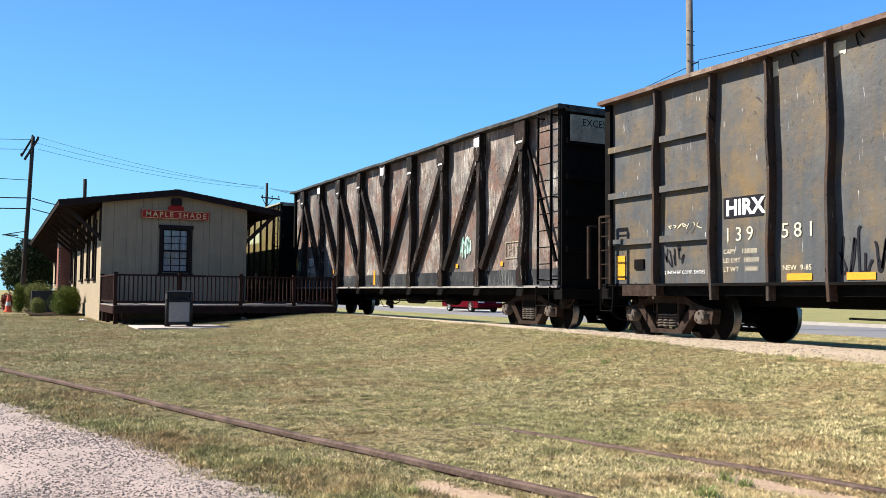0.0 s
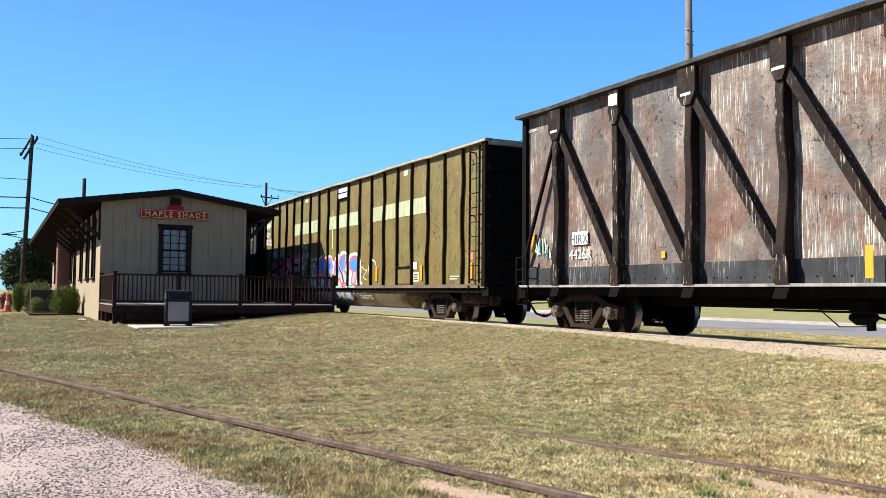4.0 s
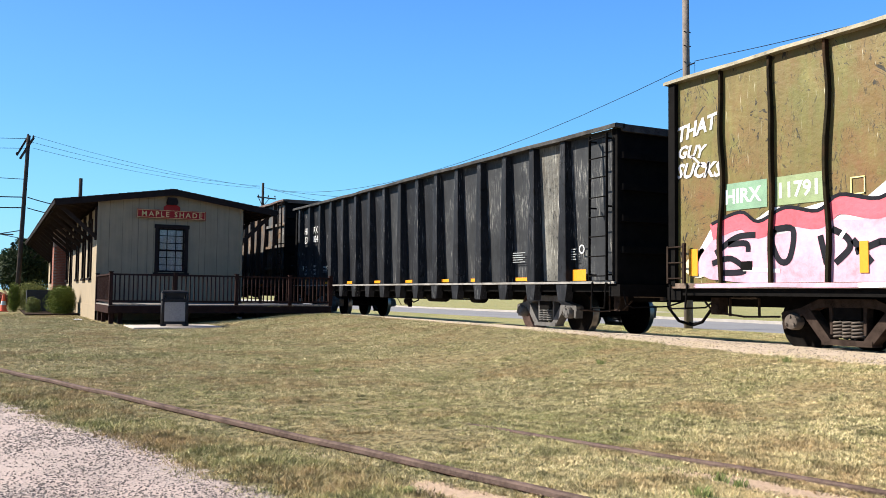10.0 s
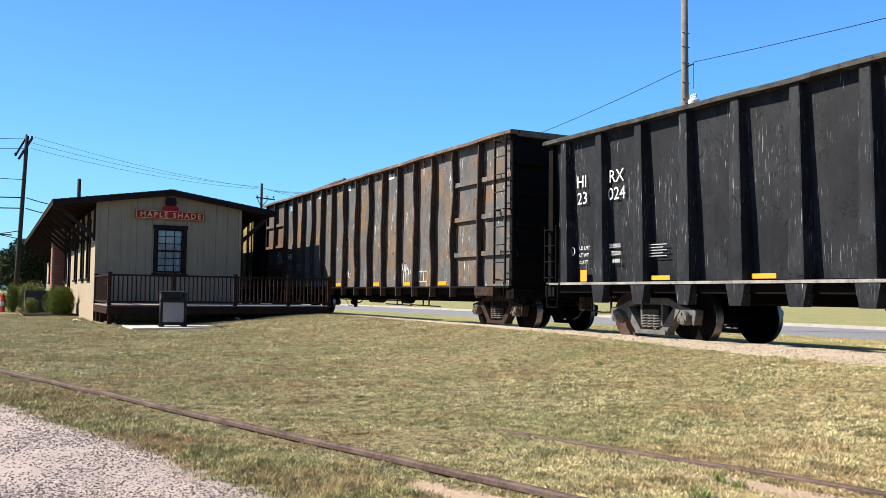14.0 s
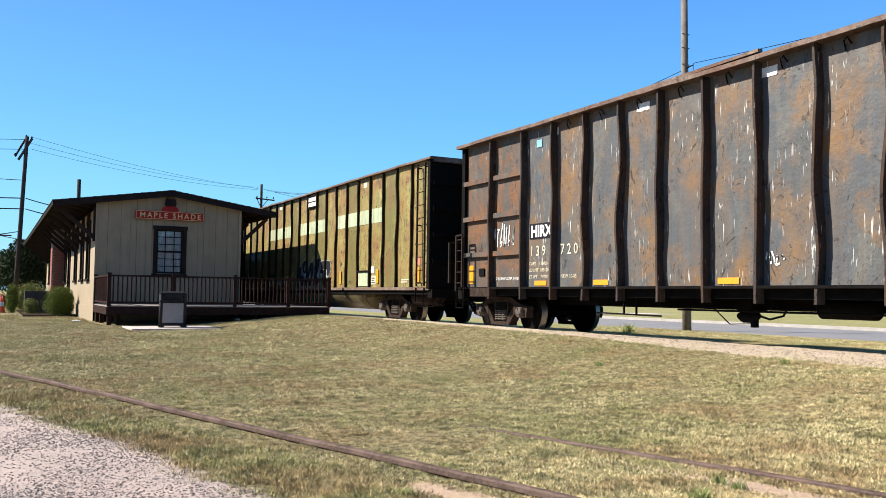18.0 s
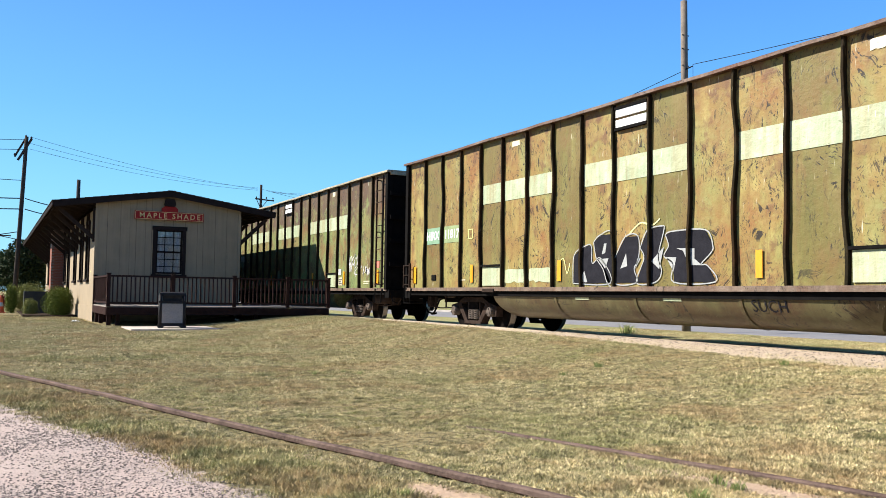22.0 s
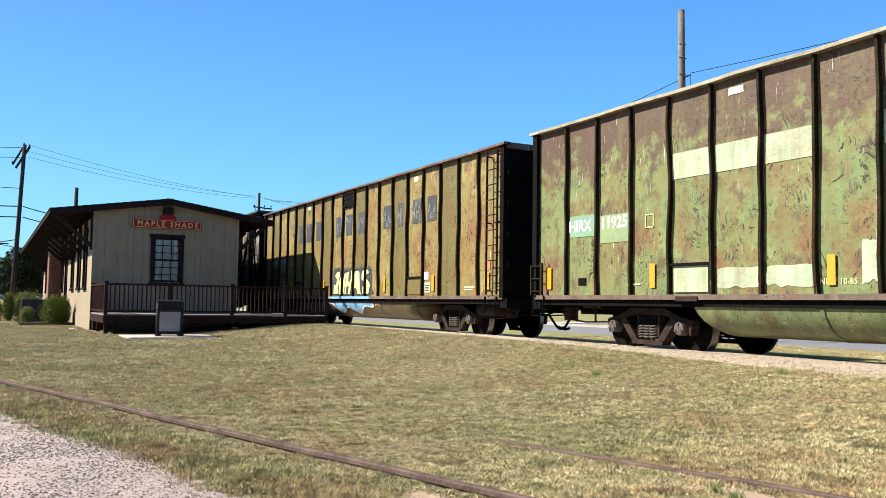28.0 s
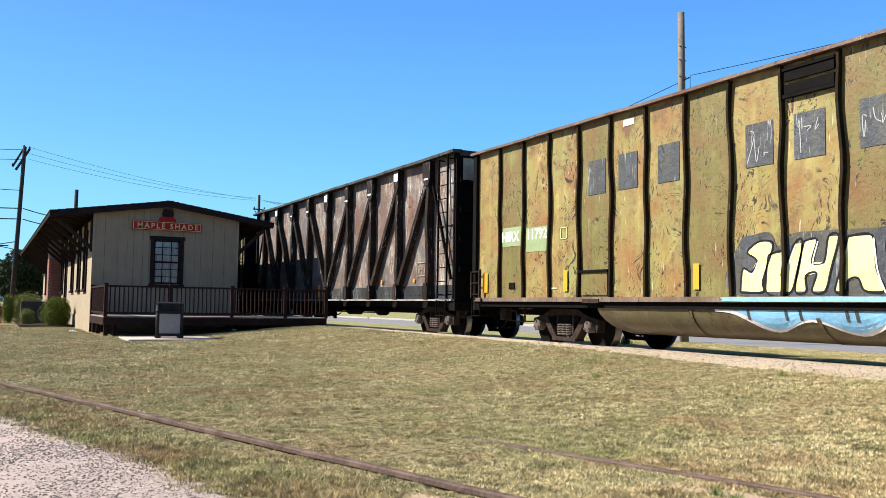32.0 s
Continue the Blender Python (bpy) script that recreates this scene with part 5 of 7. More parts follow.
for x, w, mt in ((-0.75, 4.2, "aqua"), (-6.6, 4.6, "pink"), (-1.5, 0.5, "red"), (0.2, 0.4, "red"), (-5.2, 1.4, "haze")):
    decal(car, x, 0.950, w, 0.075, M[mt], -HALF - (0.004 if w > 2 else 0.008), "paint_patch", "spray paint running over the sill")
ink(car, "THAT", -9.34, 3.40, 0.34, M["haze"], y - 0.004, 0.3, 0.010, 8)
ink(car, "GUY", -9.34, 3.14, 0.29, M["haze"], y - 0.004, 0.3, 0.010, -6)
ink(car, "SUCKS", -9.38, 2.80, 0.34, M["haze"], y - 0.004, 0.3, 0.010, -4)
stroke(car, [(-9.0, 3.14), (-8.72, 2.92), (-8.6, 2.98), (-8.68, 2.78)], 0.04, M["haze"], y - 0.004)
stroke(car, [(-4.46, 2.68), (-4.35, 2.48), (-4.21, 2.6), (-4.27, 2.34), (-4.14, 2.64), (-4.03, 2.37), (-3.96, 2.62), (-3.86, 2.5), (-3.94, 2.39)], 0.04, M["haze"], y - 0.004)
ink(car, "BUNK", -4.34, 2.08, 0.34, M["haze"], y - 0.004, 0.15, 0.004, -4)
scribble(car, -4.25, 1.70, 0.45, 0.3, 3, M["haze"], y - 0.009, 0.04, 33)
for k, w in enumerate(("YA WIN", "SOME", "U LOSE")):
    ink(car, w, -3.36, 1.92 - 0.2 * k, 0.19, M["haze"], y - 0.004, 0.2, 0.004)
belly_ink(car, "OH MAN!", 1.15, 0.78, 0.19, M["haze"])
belly_ink(car, "THIS SUCKS", 1.35, 0.60, 0.19, M["haze"])
belly_ink(car, "8", -4.45, 0.66, 0.26, M["haze"])
stroke(car, [(2.15, 1.38), (2.25, 1.68), (2.5, 1.80), (2.75, 1.70), (2.85, 1.40)], 0.05, M["cream"], y - 0.004)
stroke(car, [(1.65, 1.62), (1.95, 1.5), (2.1, 1.52), (1.8, 1.3), (2.05, 1.2)], 0.03, M["lemon"], y - 0.004)
stroke(car, [(-1.08, 2.3), (-1.09, 3.0), (-1.08, 3.6)], 0.05, M["lemon"], y - 0.003)
bars(car, -3.35, 1.16, 0.6, 3, y - 0.008, M["cream"])

# F: black piece
car, yp, ribs, y = tub_marks(F, M["mint"], "11817", True, M["mint"])
for pts in ([(-1.78, 1.10), (-1.75, 1.65), (-1.39, 1.82), (-1.2, 1.81), (-1.17, 1.48), (-0.92, 1.57), (-0.62, 1.10)], [(-1.13, 1.88), (-0.95, 2.0), (-0.57, 2.01), (-0.54, 1.10), (-0.71, 1.10), (-0.85, 1.37), (-1.05, 1.58)], [(-0.50, 1.55), (-0.21, 1.93), (0.14, 1.93), (0.16, 1.53), (0.04, 1.35), (0.10, 1.10), (-0.52, 1.10)], [(0.20, 1.71), (0.38, 2.01), (0.76, 2.07), (0.81, 2.0), (0.67, 1.56), (0.75, 1.28), (0.58, 1.10), (0.10, 1.10), (0.30, 1.52)], [(0.84, 1.91), (1.01, 1.96), (1.77, 1.94), (1.93, 1.69), (1.9, 1.57), (1.68, 1.39), (1.82, 1.36), (1.99, 1.10), (1.05, 1.10), (1.03, 1.41), (0.81, 1.55), (0.92, 1.72)]):
    part("spray_fill", Build().poly(pts, 0.002, 0.0), M["ink"], car, at=pose(0, y - 0.009, 0))
    stroke(car, pts + pts[:1], 0.022, M["acid"], y - 0.0125)
for pts in ([(-0.81, 1.84), (-0.74, 1.84), (-0.78, 1.66), (-0.88, 1.64)], [(-0.99, 1.55), (-0.68, 1.56), (-0.78, 1.37)], [(-0.34, 1.36), (-0.18, 1.64), (-0.15, 1.4)], [(0.07, 1.35), (0.13, 1.53), (0.22, 1.53)], [(0.49, 1.47), (0.81, 1.71), (0.69, 1.33)], [(0.86, 1.53), (1.11, 1.52), (1.04, 1.28)], [(1.11, 1.67), (1.53, 1.65), (1.53, 1.48), (1.7, 1.37), (1.4, 1.38), (1.27, 1.62)], [(-1.60, 1.12), (-1.42, 1.34), (-1.32, 1.12)]):
    part("spray_fill", Build().poly(pts, 0.002, 0.0), M["acid"], car, at=pose(0, y - 0.0125, 0))
for x in (-1.55, 0.95):
    belly_patch(car, x - 0.22, x + 0.22, lambda t: 0.78, M["mint"], 0.010)
belly_ink(car, "SUCH", 2.65, 0.64, 0.26, M["ink"])
stroke(car, [(-2.2, 1.2), (-2.3, 1.45), (-2.12, 1.6), (-2.0, 1.3), (-1.9, 1.5)], 0.02, M["lemon"], y - 0.003)
stroke(car, [(-0.1, 1.98), (0.2, 2.16), (0.5, 2.10), (0.7, 2.2)], 0.03, M["lemon"], y - 0.003)
for i in (4, 5):
    x = rib_mid(ribs, i)
    decal(car, x, 1.12, 0.84, 0.32, M["mint"], y, "paint_patch", "pale mint plate")

# G: faded green
car, yp, ribs, y = tub_marks(G, M["mint"], "11925", True, M["mint"], panel_mat=M["mintgreen"])
for i in (4, 5):
    decal(car, rib_mid(ribs, i), 1.12, 0.84, 0.34, M["mint"], y, "paint_patch", "pale mint plate")
for i in (6, 7):
    decal(car, rib_mid(ribs, i) + (0.3 if i == 6 else -0.3), 1.14, 0.24, 0.62, M["mint"], y, "paint_patch", "pale mint plate")
scribble(car, 6.35, 1.35, 0.75, 0.75, 7, M["haze"], y - 0.004, 0.022, 51)
stroke(car, [(6.3, 1.7), (6.55, 2.05), (6.7, 1.75), (6.95, 2.0), (7.1, 1.7), (6.8, 1.5), (7.15, 1.45)], 0.022, M["haze"], y - 0.004)
scribble(car, 7.38, 1.42, 0.8, 0.3, 6, M["haze"], y - 0.004, 0.03, 52)
ink(car, "NEW 10-85", -2.45, 1.16, 0.12, M["lemon"], y - 0.004)

# H: dark window-like patches, yellow letters over a blue wave
car, yp, ribs, y = tub_marks(H, M["mint"], "11792", True, M["olive"], vent_mat=M["steel"], stripe=False, panel_mat=M["mintfade"])
for i in (3, 4, 5, 7, 8, 9, 11, 12, 13, 14):
    x = rib_mid(ribs, i) + (0.05 if i % 2 else -0.03)
    w = 0.32 if i == 12 else 0.52
    decal(car, x, 2.99, w, 0.66, M["slate"], y, "overpaint", "dark slate overpainted square")
    if i > 6:
        scribble(car, x - w * 0.4, 3.05, w * 0.8, 0.5, 3, M["acid"], y - 0.006, 0.014, 90 + i)
blob(car, [(-1.42, 1.06), (-1.36, 1.84), (-1.05, 1.96), (-0.76, 1.97), (-0.62, 1.76), (-0.38, 1.93), (0.1, 1.94), (0.54, 1.93), (1.0, 1.92), (1.5, 1.97), (1.86, 1.82), (1.90, 1.3), (1.80, 1.06)], M["slate"], y - 0.004)
for pts in ([(-1.33, 1.10), (-1.28, 1.45), (-1.11, 1.4), (-1.01, 1.57), (-1.19, 1.7), (-1.0, 1.84), (-0.79, 1.85), (-0.71, 1.76), (-0.9, 1.27), (-0.9, 1.10)], [(-0.79, 1.64), (-0.53, 1.67), (-0.56, 1.3), (-0.33, 1.78), (-0.19, 1.78), (-0.39, 1.10), (-0.84, 1.10)], [(-0.16, 1.81), (0.05, 1.82), (-0.04, 1.5), (0.16, 1.5), (0.24, 1.85), (0.40, 1.84), (0.27, 1.4), (0.17, 1.10), (-0.04, 1.10), (0.04, 1.35), (-0.14, 1.32), (-0.14, 1.10), (-0.32, 1.10), (-0.26, 1.46)], [(0.54, 1.83), (0.9, 1.82), (0.95, 1.38), (1.06, 1.10), (0.78, 1.10), (0.68, 1.27), (0.53, 1.24), (0.50, 1.10), (0.33, 1.10), (0.43, 1.43)], [(1.75, 1.74), (1.45, 1.88), (1.14, 1.8), (1.12, 1.55), (1.40, 1.42), (1.16, 1.32), (1.18, 1.10), (1.66, 1.10), (1.78, 1.4), (1.48, 1.62)]):
    part("graffiti_letter", Build().poly(pts, 0.002, 0.0), M["lemon"], car, at=pose(0, y - 0.008, 0))
    stroke(car, pts + pts[:1], 0.030, M["ink"], y - 0.012)
    stroke(car, [(a + 0.02, c - 0.03) for a, c in pts[1:4]], 0.022, M["haze"], y - 0.0135)
decal(car, 0.1, 0.950, 3.6, 0.075, M["skyblue"], -HALF - 0.004, "paint_patch", "pale blue spray running over the sill")
wav = lambda t: 0.62 + 0.09 * math.sin(t * 17) + 0.22 * (2 * t - 1) ** 4
belly_patch(car, -1.90, 1.95, lambda t: wav(t) - 0.04, M["haze"], 0.012)
belly_patch(car, -1.80, 1.86, wav, M["skyblue"], 0.016)
for x in (-1.25, -0.55, -0.3, 0.45, 0.6):
    belly_patch(car, x, x + 0.05, lambda t: 0.68, M["slate"], 0.020, 0.84)
belly_ink(car, "TNT", 2.05, 0.74, 0.20, M["cream"])

# J: the plain olive wagon at the tail
tub_marks(J, M["mint"], "", True, M["olive"], code=False)

# A and E: grey gondolas
for T, num, seed in ((A, ("139", "581"), 61), (E, ("139", "720"), 62)):
    car, yp, ribs, L, low, top = T
    y = -yp - 0.006
    decal(car, -6.45, 2.04, 0.80, 0.33, M["ink"], y, "code_panel", "black code panel")
    ink(car, "HIRX", -6.80, 2.09, 0.34, M["white"], y - 0.006, 0, 0.012)
    ink(car, num[0], -6.84, 1.68, 0.31, M["cream"], y - 0.004, 0, 0, 0, 1.45)
    ink(car, num[1], -5.72, 1.68, 0.31, M["cream"], y - 0.004, 0, 0, 0, 1.45)
    for k, w in enumerate(("CAPY    138000", "LD LMT  188100", "LT WT    74900")):
        ink(car, w, -6.86, 1.48 - 0.14 * k, 0.105, M["cream"], y - 0.004)
    ink(car, "NEW  9-85" if num[1] == "581" else "NEW 10-85", -5.70, 1.20, 0.11, M["cream"], y - 0.004)
    ink(car, "2 INCH HF COMP. SHOES", -8.22, 1.18, 0.085, M["white"], y - 0.004)
    for x in (-5.4, -4.4, -1.2, 2.0, 4.15, 6.3) if num[1] == "581" else (-6.43, -4.4, -1.2, 2.0, 4.15, 6.3):
        decal(car, x, 1.05, 0.44, 0.10, M["yellow"], y - 0.004, "reflector", "yellow reflective strip")
    decal(car, -9.40, 1.10, 0.24, 0.44, M["yellow"], y - 0.004, "reflector", "yellow reflective plate")
    part("sign_box", Build().box(-9.0, -8.75, -yp - 0.03, -yp, 1.28, 1.46), M["steel"], car)
    if num[1] == "581":
        scribble(car, -8.35, 1.30, 0.65, 0.38, 6, M["ink"], y - 0.003, 0.03, 70)
        scribble(car, -4.72, 1.05, 0.9, 0.75, 7, M["ink"], y - 0.003, 0.035, 71)
        scribble(car, -8.12, 1.92, 0.8, 0.12, 7, M["cream"], y - 0.003, 0.014, 72)
        decal(car, -5.80, 4.10, 0.13, 0.24, M["cream"], y, "paint_patch", "white paint splash")
        decal(car, -4.70, 4.15, 0.24, 0.20, M["cream"], y, "paint_patch", "white paint splash")
    else:
        scribble(car, -8.42, 1.90, 0.95, 0.60, 8, M["white"], y - 0.003, 0.035, 73)
        scribble(car, 3.72, 1.35, 0.7, 0.34, 7, M["white"], y - 0.003, 0.028, 74)
        for k in range(5):
            stroke(car, [(3.80 + 0.12 * k, 1.40), (3.81 + 0.12 * k, 1.08 + 0.05 * (k % 3))], 0.018, M["white"], y - 0.004)
        scribble(car, -0.5, 1.32, 0.4, 0.22, 5, M["white"], y - 0.003, 0.03, 75)
        for q in ((4.91, 1.14, 0.52, 0.02), (4.91, 1.42, 0.52, 0.02)):
            decal(car, q[0] + 0.26, q[1], q[2], q[3], M["cream"], y - 0.003, "frame_mark")
        for x in (4.92, 5.2, 5.42):
            decal(car, x, 1.14, 0.02, 0.30, M["cream"], y - 0.003, "frame_mark")
        for x, w in ((-5.95, 0.3), (-3.2, 0.35), (-0.38, 0.34), (3.0, 0.4)):
            decal(car, x, 4.16, w, 0.16, M["white"], y, "paint_patch", "white daub under the chord")
        decal(car, -6.5, 4.0, 0.2, 0.16, M["skyblue"], y - 0.002, "placard")
        # a bent length of the top chord stands proud
        part("bent_chord", Build().bar((-3.6, -HALF + 0.03, 4.49), (-0.4, -HALF + 0.0, 4.545), 0.10, 0.05), M["chord"], car, "bent rusty chord plate")
    for x in ribs[2:-2:1]:
        hook = x + 0.42
        part("hook", Build().tube([(hook, y - 0.01, 4.22), (hook, y - 0.05, 4.36), (hook + 0.05, y - 0.05, 4.40), (hook + 0.1, y - 0.02, 4.30)], 0.012, 5), M["steel"], car)

# B and I: braced wagons
for T, num in ((B, "4426R"), (I, "")):
    car, yp, posts, L, low, top = T
    y = -yp - 0.020
    ink(car, "C&D ONLY", -8.98, 4.34, 0.09, M["white"], y)
    if num:
        decal(car, -7.02, 1.80, 0.52, 0.26, M["white"], y, "code_panel", "worn white panel")
        ink(car, "HIRX", -7.36, 1.82, 0.27, M["slate"], y - 0.006)
        ink(car, num, -7.38, 1.52, 0.28, M["white"], y)
        scribble(car, -8.62, 1.52, 0.6, 0.5, 7, M["tealspray"], y, 0.03, 80)
        scribble(car, 4.62, 1.65, 0.52, 0.6, 8, M["tealspray"], y, 0.03, 81)
    for x, z, w, h in ((-8.70, 1.70, 0.11, 0.44), (-0.48, 1.06, 0.12, 0.43), (4.42, 1.46, 0.11, 0.10), (-4.6, 1.46, 0.10, 0.12), (-2.2, 1.46, 0.10, 0.10), (1.9, 1.46, 0.10, 0.10), (6.6, 1.46, 0.10, 0.10)):
        decal(car, x, z, w, h, M["yellow"], y - 0.004 if abs(x + 0.48) > 0.1 else -HALF - 0.032, "reflector", "yellow reflective strip")
    for i, x in enumerate(posts):
        if i % 3 == 1:
            decal(car, x, top - 0.42, 0.26, 0.24, M["white"], -HALF - 0.037, "paint_patch", "white paint on a gusset")
        else:
            decal(car, x, top - 0.60, 0.24, 0.05, M["white"], -HALF - 0.037, "paint_patch", "white paint stroke")
    for w, h, dx, dz in ((0.62, 0.018, 0.31, 0), (0.62, 0.018, 0.31, 0.36), (0.018, 0.36, 0.0, 0), (0.018, 0.36, 0.62, 0), (0.02, 0.2, 0.14, 0.08), (0.02, 0.2, 0.32, 0.08), (0.02, 0.2, 0.48, 0.08), (0.12, 0.02, 0.2, 0.18), (0.12, 0.02, 0.5, 0.26)):
        decal(car, 6.75 + dx, 1.62 + dz, w, h, M["chord_pale"], y - 0.002, "frame_mark")

# D: black gondola
car, yp, ribs, L, low, top = D
y = -yp - 0.005
ink(car, "HI", -8.72, 2.95, 0.34, M["white"], y)
ink(car, "RX", -7.72, 2.95, 0.34, M["white"], y)
ink(car, "23", -8.70, 2.62, 0.34, M["white"], y)
ink(car, "024", -7.74, 2.62, 0.34, M["white"], y)
ink(car, "LD LMT", -8.62, 1.72, 0.10, M["white"], y)
ink(car, "213800", -7.70, 1.72, 0.11, M["white"], y)
ink(car, "LT WT", -8.62, 1.58, 0.10, M["white"], y)
ink(car, "72200", -7.64, 1.58, 0.11, M["white"], y)
ink(car, "CU FT", -8.62, 1.44, 0.10, M["white"], y)
ink(car, "6400", -7.60, 1.44, 0.11, M["white"], y)
for x, z in ((-8.85, 1.70), (8.40, 1.72)):
    part("round_mark", Build().lathe([(0.065, 0.003), (0.065, -0.003), (0.09, -0.003), (0.09, 0.003)], 20), M["white"], car, at=pose(x, y, z))
for x in (-6.64, 5.86, 8.0):
    bars(car, x, 1.52, 0.50 if x < 7 else 0.22, 5, y, M["acid"], 0.016, 0.034)
decal(car, -8.48, 1.10, 0.20, 0.22, M["yellow"], y, "reflector", "yellow reflective plate")
for x in (-6.3, -4.05, -1.75, 0.45, 2.6, 4.2, 6.22):
    decal(car, x, 1.11, 0.46, 0.075, M["yellow"], y, "reflector", "yellow reflective strip")
decal(car, 8.32, 1.10, 0.44, 0.22, M["yellow"], y, "reflector", "yellow reflective plate")
part("lettering", letters("HIRX", 0.22, M["white"]), None, car, at=pose(L + 0.115, -0.2, 3.15, 0, 0, 90))
part("lettering", letters("23024", 0.22, M["white"]), None, car, at=pose(L + 0.115, -0.2, 2.92, 0, 0, 90))



# ---------------------------------------------------------------- the depot
def boards(name, col, dark):
    m = Mat(name)
    v = m.where()
    st = m.noise(1.0, m.where((8, 8, 0.5)), 5, 0.6, 0.35, 0.7)
    bl = m.noise(2.0, v, 5, 0.6, 0.4, 0.65)
    m.set(Base_Color=m.mix(m.times(bl, 0.5), m.mix(m.times(st, 0.5), col, dark), tuple(min(1, c * 1.15) for c in col)), Roughness=0.8)
    m.bump(st, 0.15, 0.01)
    return m.m


M["tan"] = boards("tan_board_paint", (0.235, 0.180, 0.110), (0.150, 0.116, 0.074))
M["joint"] = plain("shadowed_board_joint", (0.125, 0.098, 0.068), 0.85, 0, 0.3, 5)
M["trim"] = plain("dark_brown_trim", (0.018, 0.013, 0.012), 0.7, 0, 0.3, 5)
M["deck"] = plain("dark_stained_deck", (0.026, 0.0135, 0.0115), 0.75, 0, 0.35, 5, 0.25)
M["shingle"] = plain("dark_roof_shingle", (0.050, 0.046, 0.044), 0.9, 0, 0.4, 8, 0.4)
M["soffit"] = plain("brown_soffit_board", (0.026, 0.018, 0.015), 0.8, 0, 0.3, 6, 0.2)
M["signred"] = plain("red_sign_board", (0.25, 0.022, 0.020), 0.7, 0, 0.15, 6, 0.05)
M["signgold"] = plain("gold_sign_letters", (0.52, 0.36, 0.15), 0.6, 0, 0.15, 6, 0)
M["brick"] = plain("red_chimney_brick", (0.21, 0.065, 0.040), 0.9, 0, 0.35, 9, 0.3)
M["mortar"] = plain("grey_mortar", (0.20, 0.15, 0.13), 0.95, 0, 0.2, 9, 0.3)
M["blind"] = plain("pale_curtain_cloth", (0.42, 0.42, 0.43), 0.7, 0, 0.5, 30, 0)
m = Mat("window_glass")
m.set(Base_Color=(0.9, 0.95, 0.97), Roughness=0.03, Transmission_Weight=1.0, IOR=1.45)
M["glass"] = m.m
m = Mat("inner_dark")
m.set(Base_Color=(0.03, 0.028, 0.026), Roughness=0.9)
M["inside"] = m.m

WX, Y0, Y1, BACK, EZ, PZ, PY = -30.3, 2.97, 7.70, -59.0, 3.60, 4.22, 5.30
depot = thing("depot", pose(0, 0, 0), "tan board-and-batten railway depot with a low gabled roof", "building")


def slab_with_holes(holes, u0, u1, z0, top_fn, thick, place):
    """A wall in the u-z plane with rectangular holes, cut into columns at the holes' sides; place(u, w, z) gives the point."""
    b = Build()
    cuts = sorted({u0, u1, *[h[0] for h in holes], *[h[1] for h in holes]})
    for a, c in zip(cuts, cuts[1:]):
        mid = (a + c) / 2
        spans, z = [], z0
        for h in sorted((h for h in holes if h[0] <= mid <= h[1]), key=lambda h: h[2]):
            spans.append((z, z, h[2], h[2]))
            z = h[3]
        spans.append((z, z, top_fn(a), top_fn(c)))
        for za, zc, ta, tc in spans:
            i = len(b.v)
            for w in (0, thick):
                b.v += [place(a, w, za), place(c, w, zc), place(c, w, tc), place(a, w, ta)]
            b.f += [(i, i + 1, i + 2, i + 3), (i + 7, i + 6, i + 5, i + 4)] + [(i + j, i + 4 + j, i + 4 + (j + 1) % 4, i + (j + 1) % 4) for j in range(4)]
    return b


def gable(y):
    return PZ - 0.05 - 0.15 * abs(y - PY)


WIN = (4.88, 5.75, 1.44, 2.93)
front = slab_with_holes([WIN], Y0, Y1, 0.0, gable, 0.15, lambda u, w, z: (WX - w, u, z))
part("end_wall", front, M["tan"], depot, "tan boarded gable wall")
bat = Build().box(-0.004, 0.004, -0.006, 0.006, 0, 1).mesh("board_joint", M["joint"])
y = Y0 + 0.04
rnd = random.Random(4)
while y < Y1:
    hole = WIN[0] - 0.14 < y < WIN[1] + 0.14
    for z0, z1 in ([(0.35, WIN[2] - 0.1), (WIN[3] + 0.12, gable(y))] if hole else [(0.35, gable(y))]):
        o = part("board_joint", bat, None, depot, at=pose(WX + 0.001, y, z0))
        o.scale = (1, rnd.uniform(0.6, 1.5), z1 - z0)
    y += rnd.choice((0.30, 0.40, 0.41, 0.41, 0.20))
WINDOWS = [(-32.7, 0.9), (-35.0, 0.9), (-37.8, 0.9), (-43.2, 0.9), (-47.5, 0.9), (-50.2, 0.9), (-53.0, 0.9), (-56.0, 0.9)]
DOOR = (-41.2, 1.0)
holes = [(x - w / 2, x + w / 2, 1.25, 3.15) for x, w in WINDOWS] + [(DOOR[0] - 0.5, DOOR[0] + 0.5, 0.32, 2.75)]
side = slab_with_holes(holes, BACK, WX - 0.15, 0.0, lambda u: EZ - 0.03, 0.15, lambda u, w, z: (u, Y0 + w, z))
part("side_wall", side, M["tan"], depot, "sunlit tan boarded side wall")
part("side_wall", Build().box(BACK, WX - 0.15, Y1 - 0.15, Y1, 0, EZ - 0.03), M["tan"], depot)
part("end_wall", Build().poly([(Y0, 0), (Y1, 0), (Y1, gable(Y1)), (PY, gable(PY)), (Y0, gable(Y0))], 0, 0.15), M["tan"], depot, at=pose(BACK, 0, 0, 0, 0, 90))
part("floor", Build().box(BACK, WX - 0.16, Y0 + 0.16, Y1 - 0.16, 0.36, 0.42), M["inside"], depot)
part("ceiling", Build().box(BACK, WX - 0.16, Y0 + 0.16, Y1 - 0.16, 3.5, 3.55), M["inside"], depot)
part("partition", Build().box(WX - 2.2, WX - 2.1, Y0 + 0.16, Y1 - 0.16, 0.42, 3.5), M["inside"], depot)
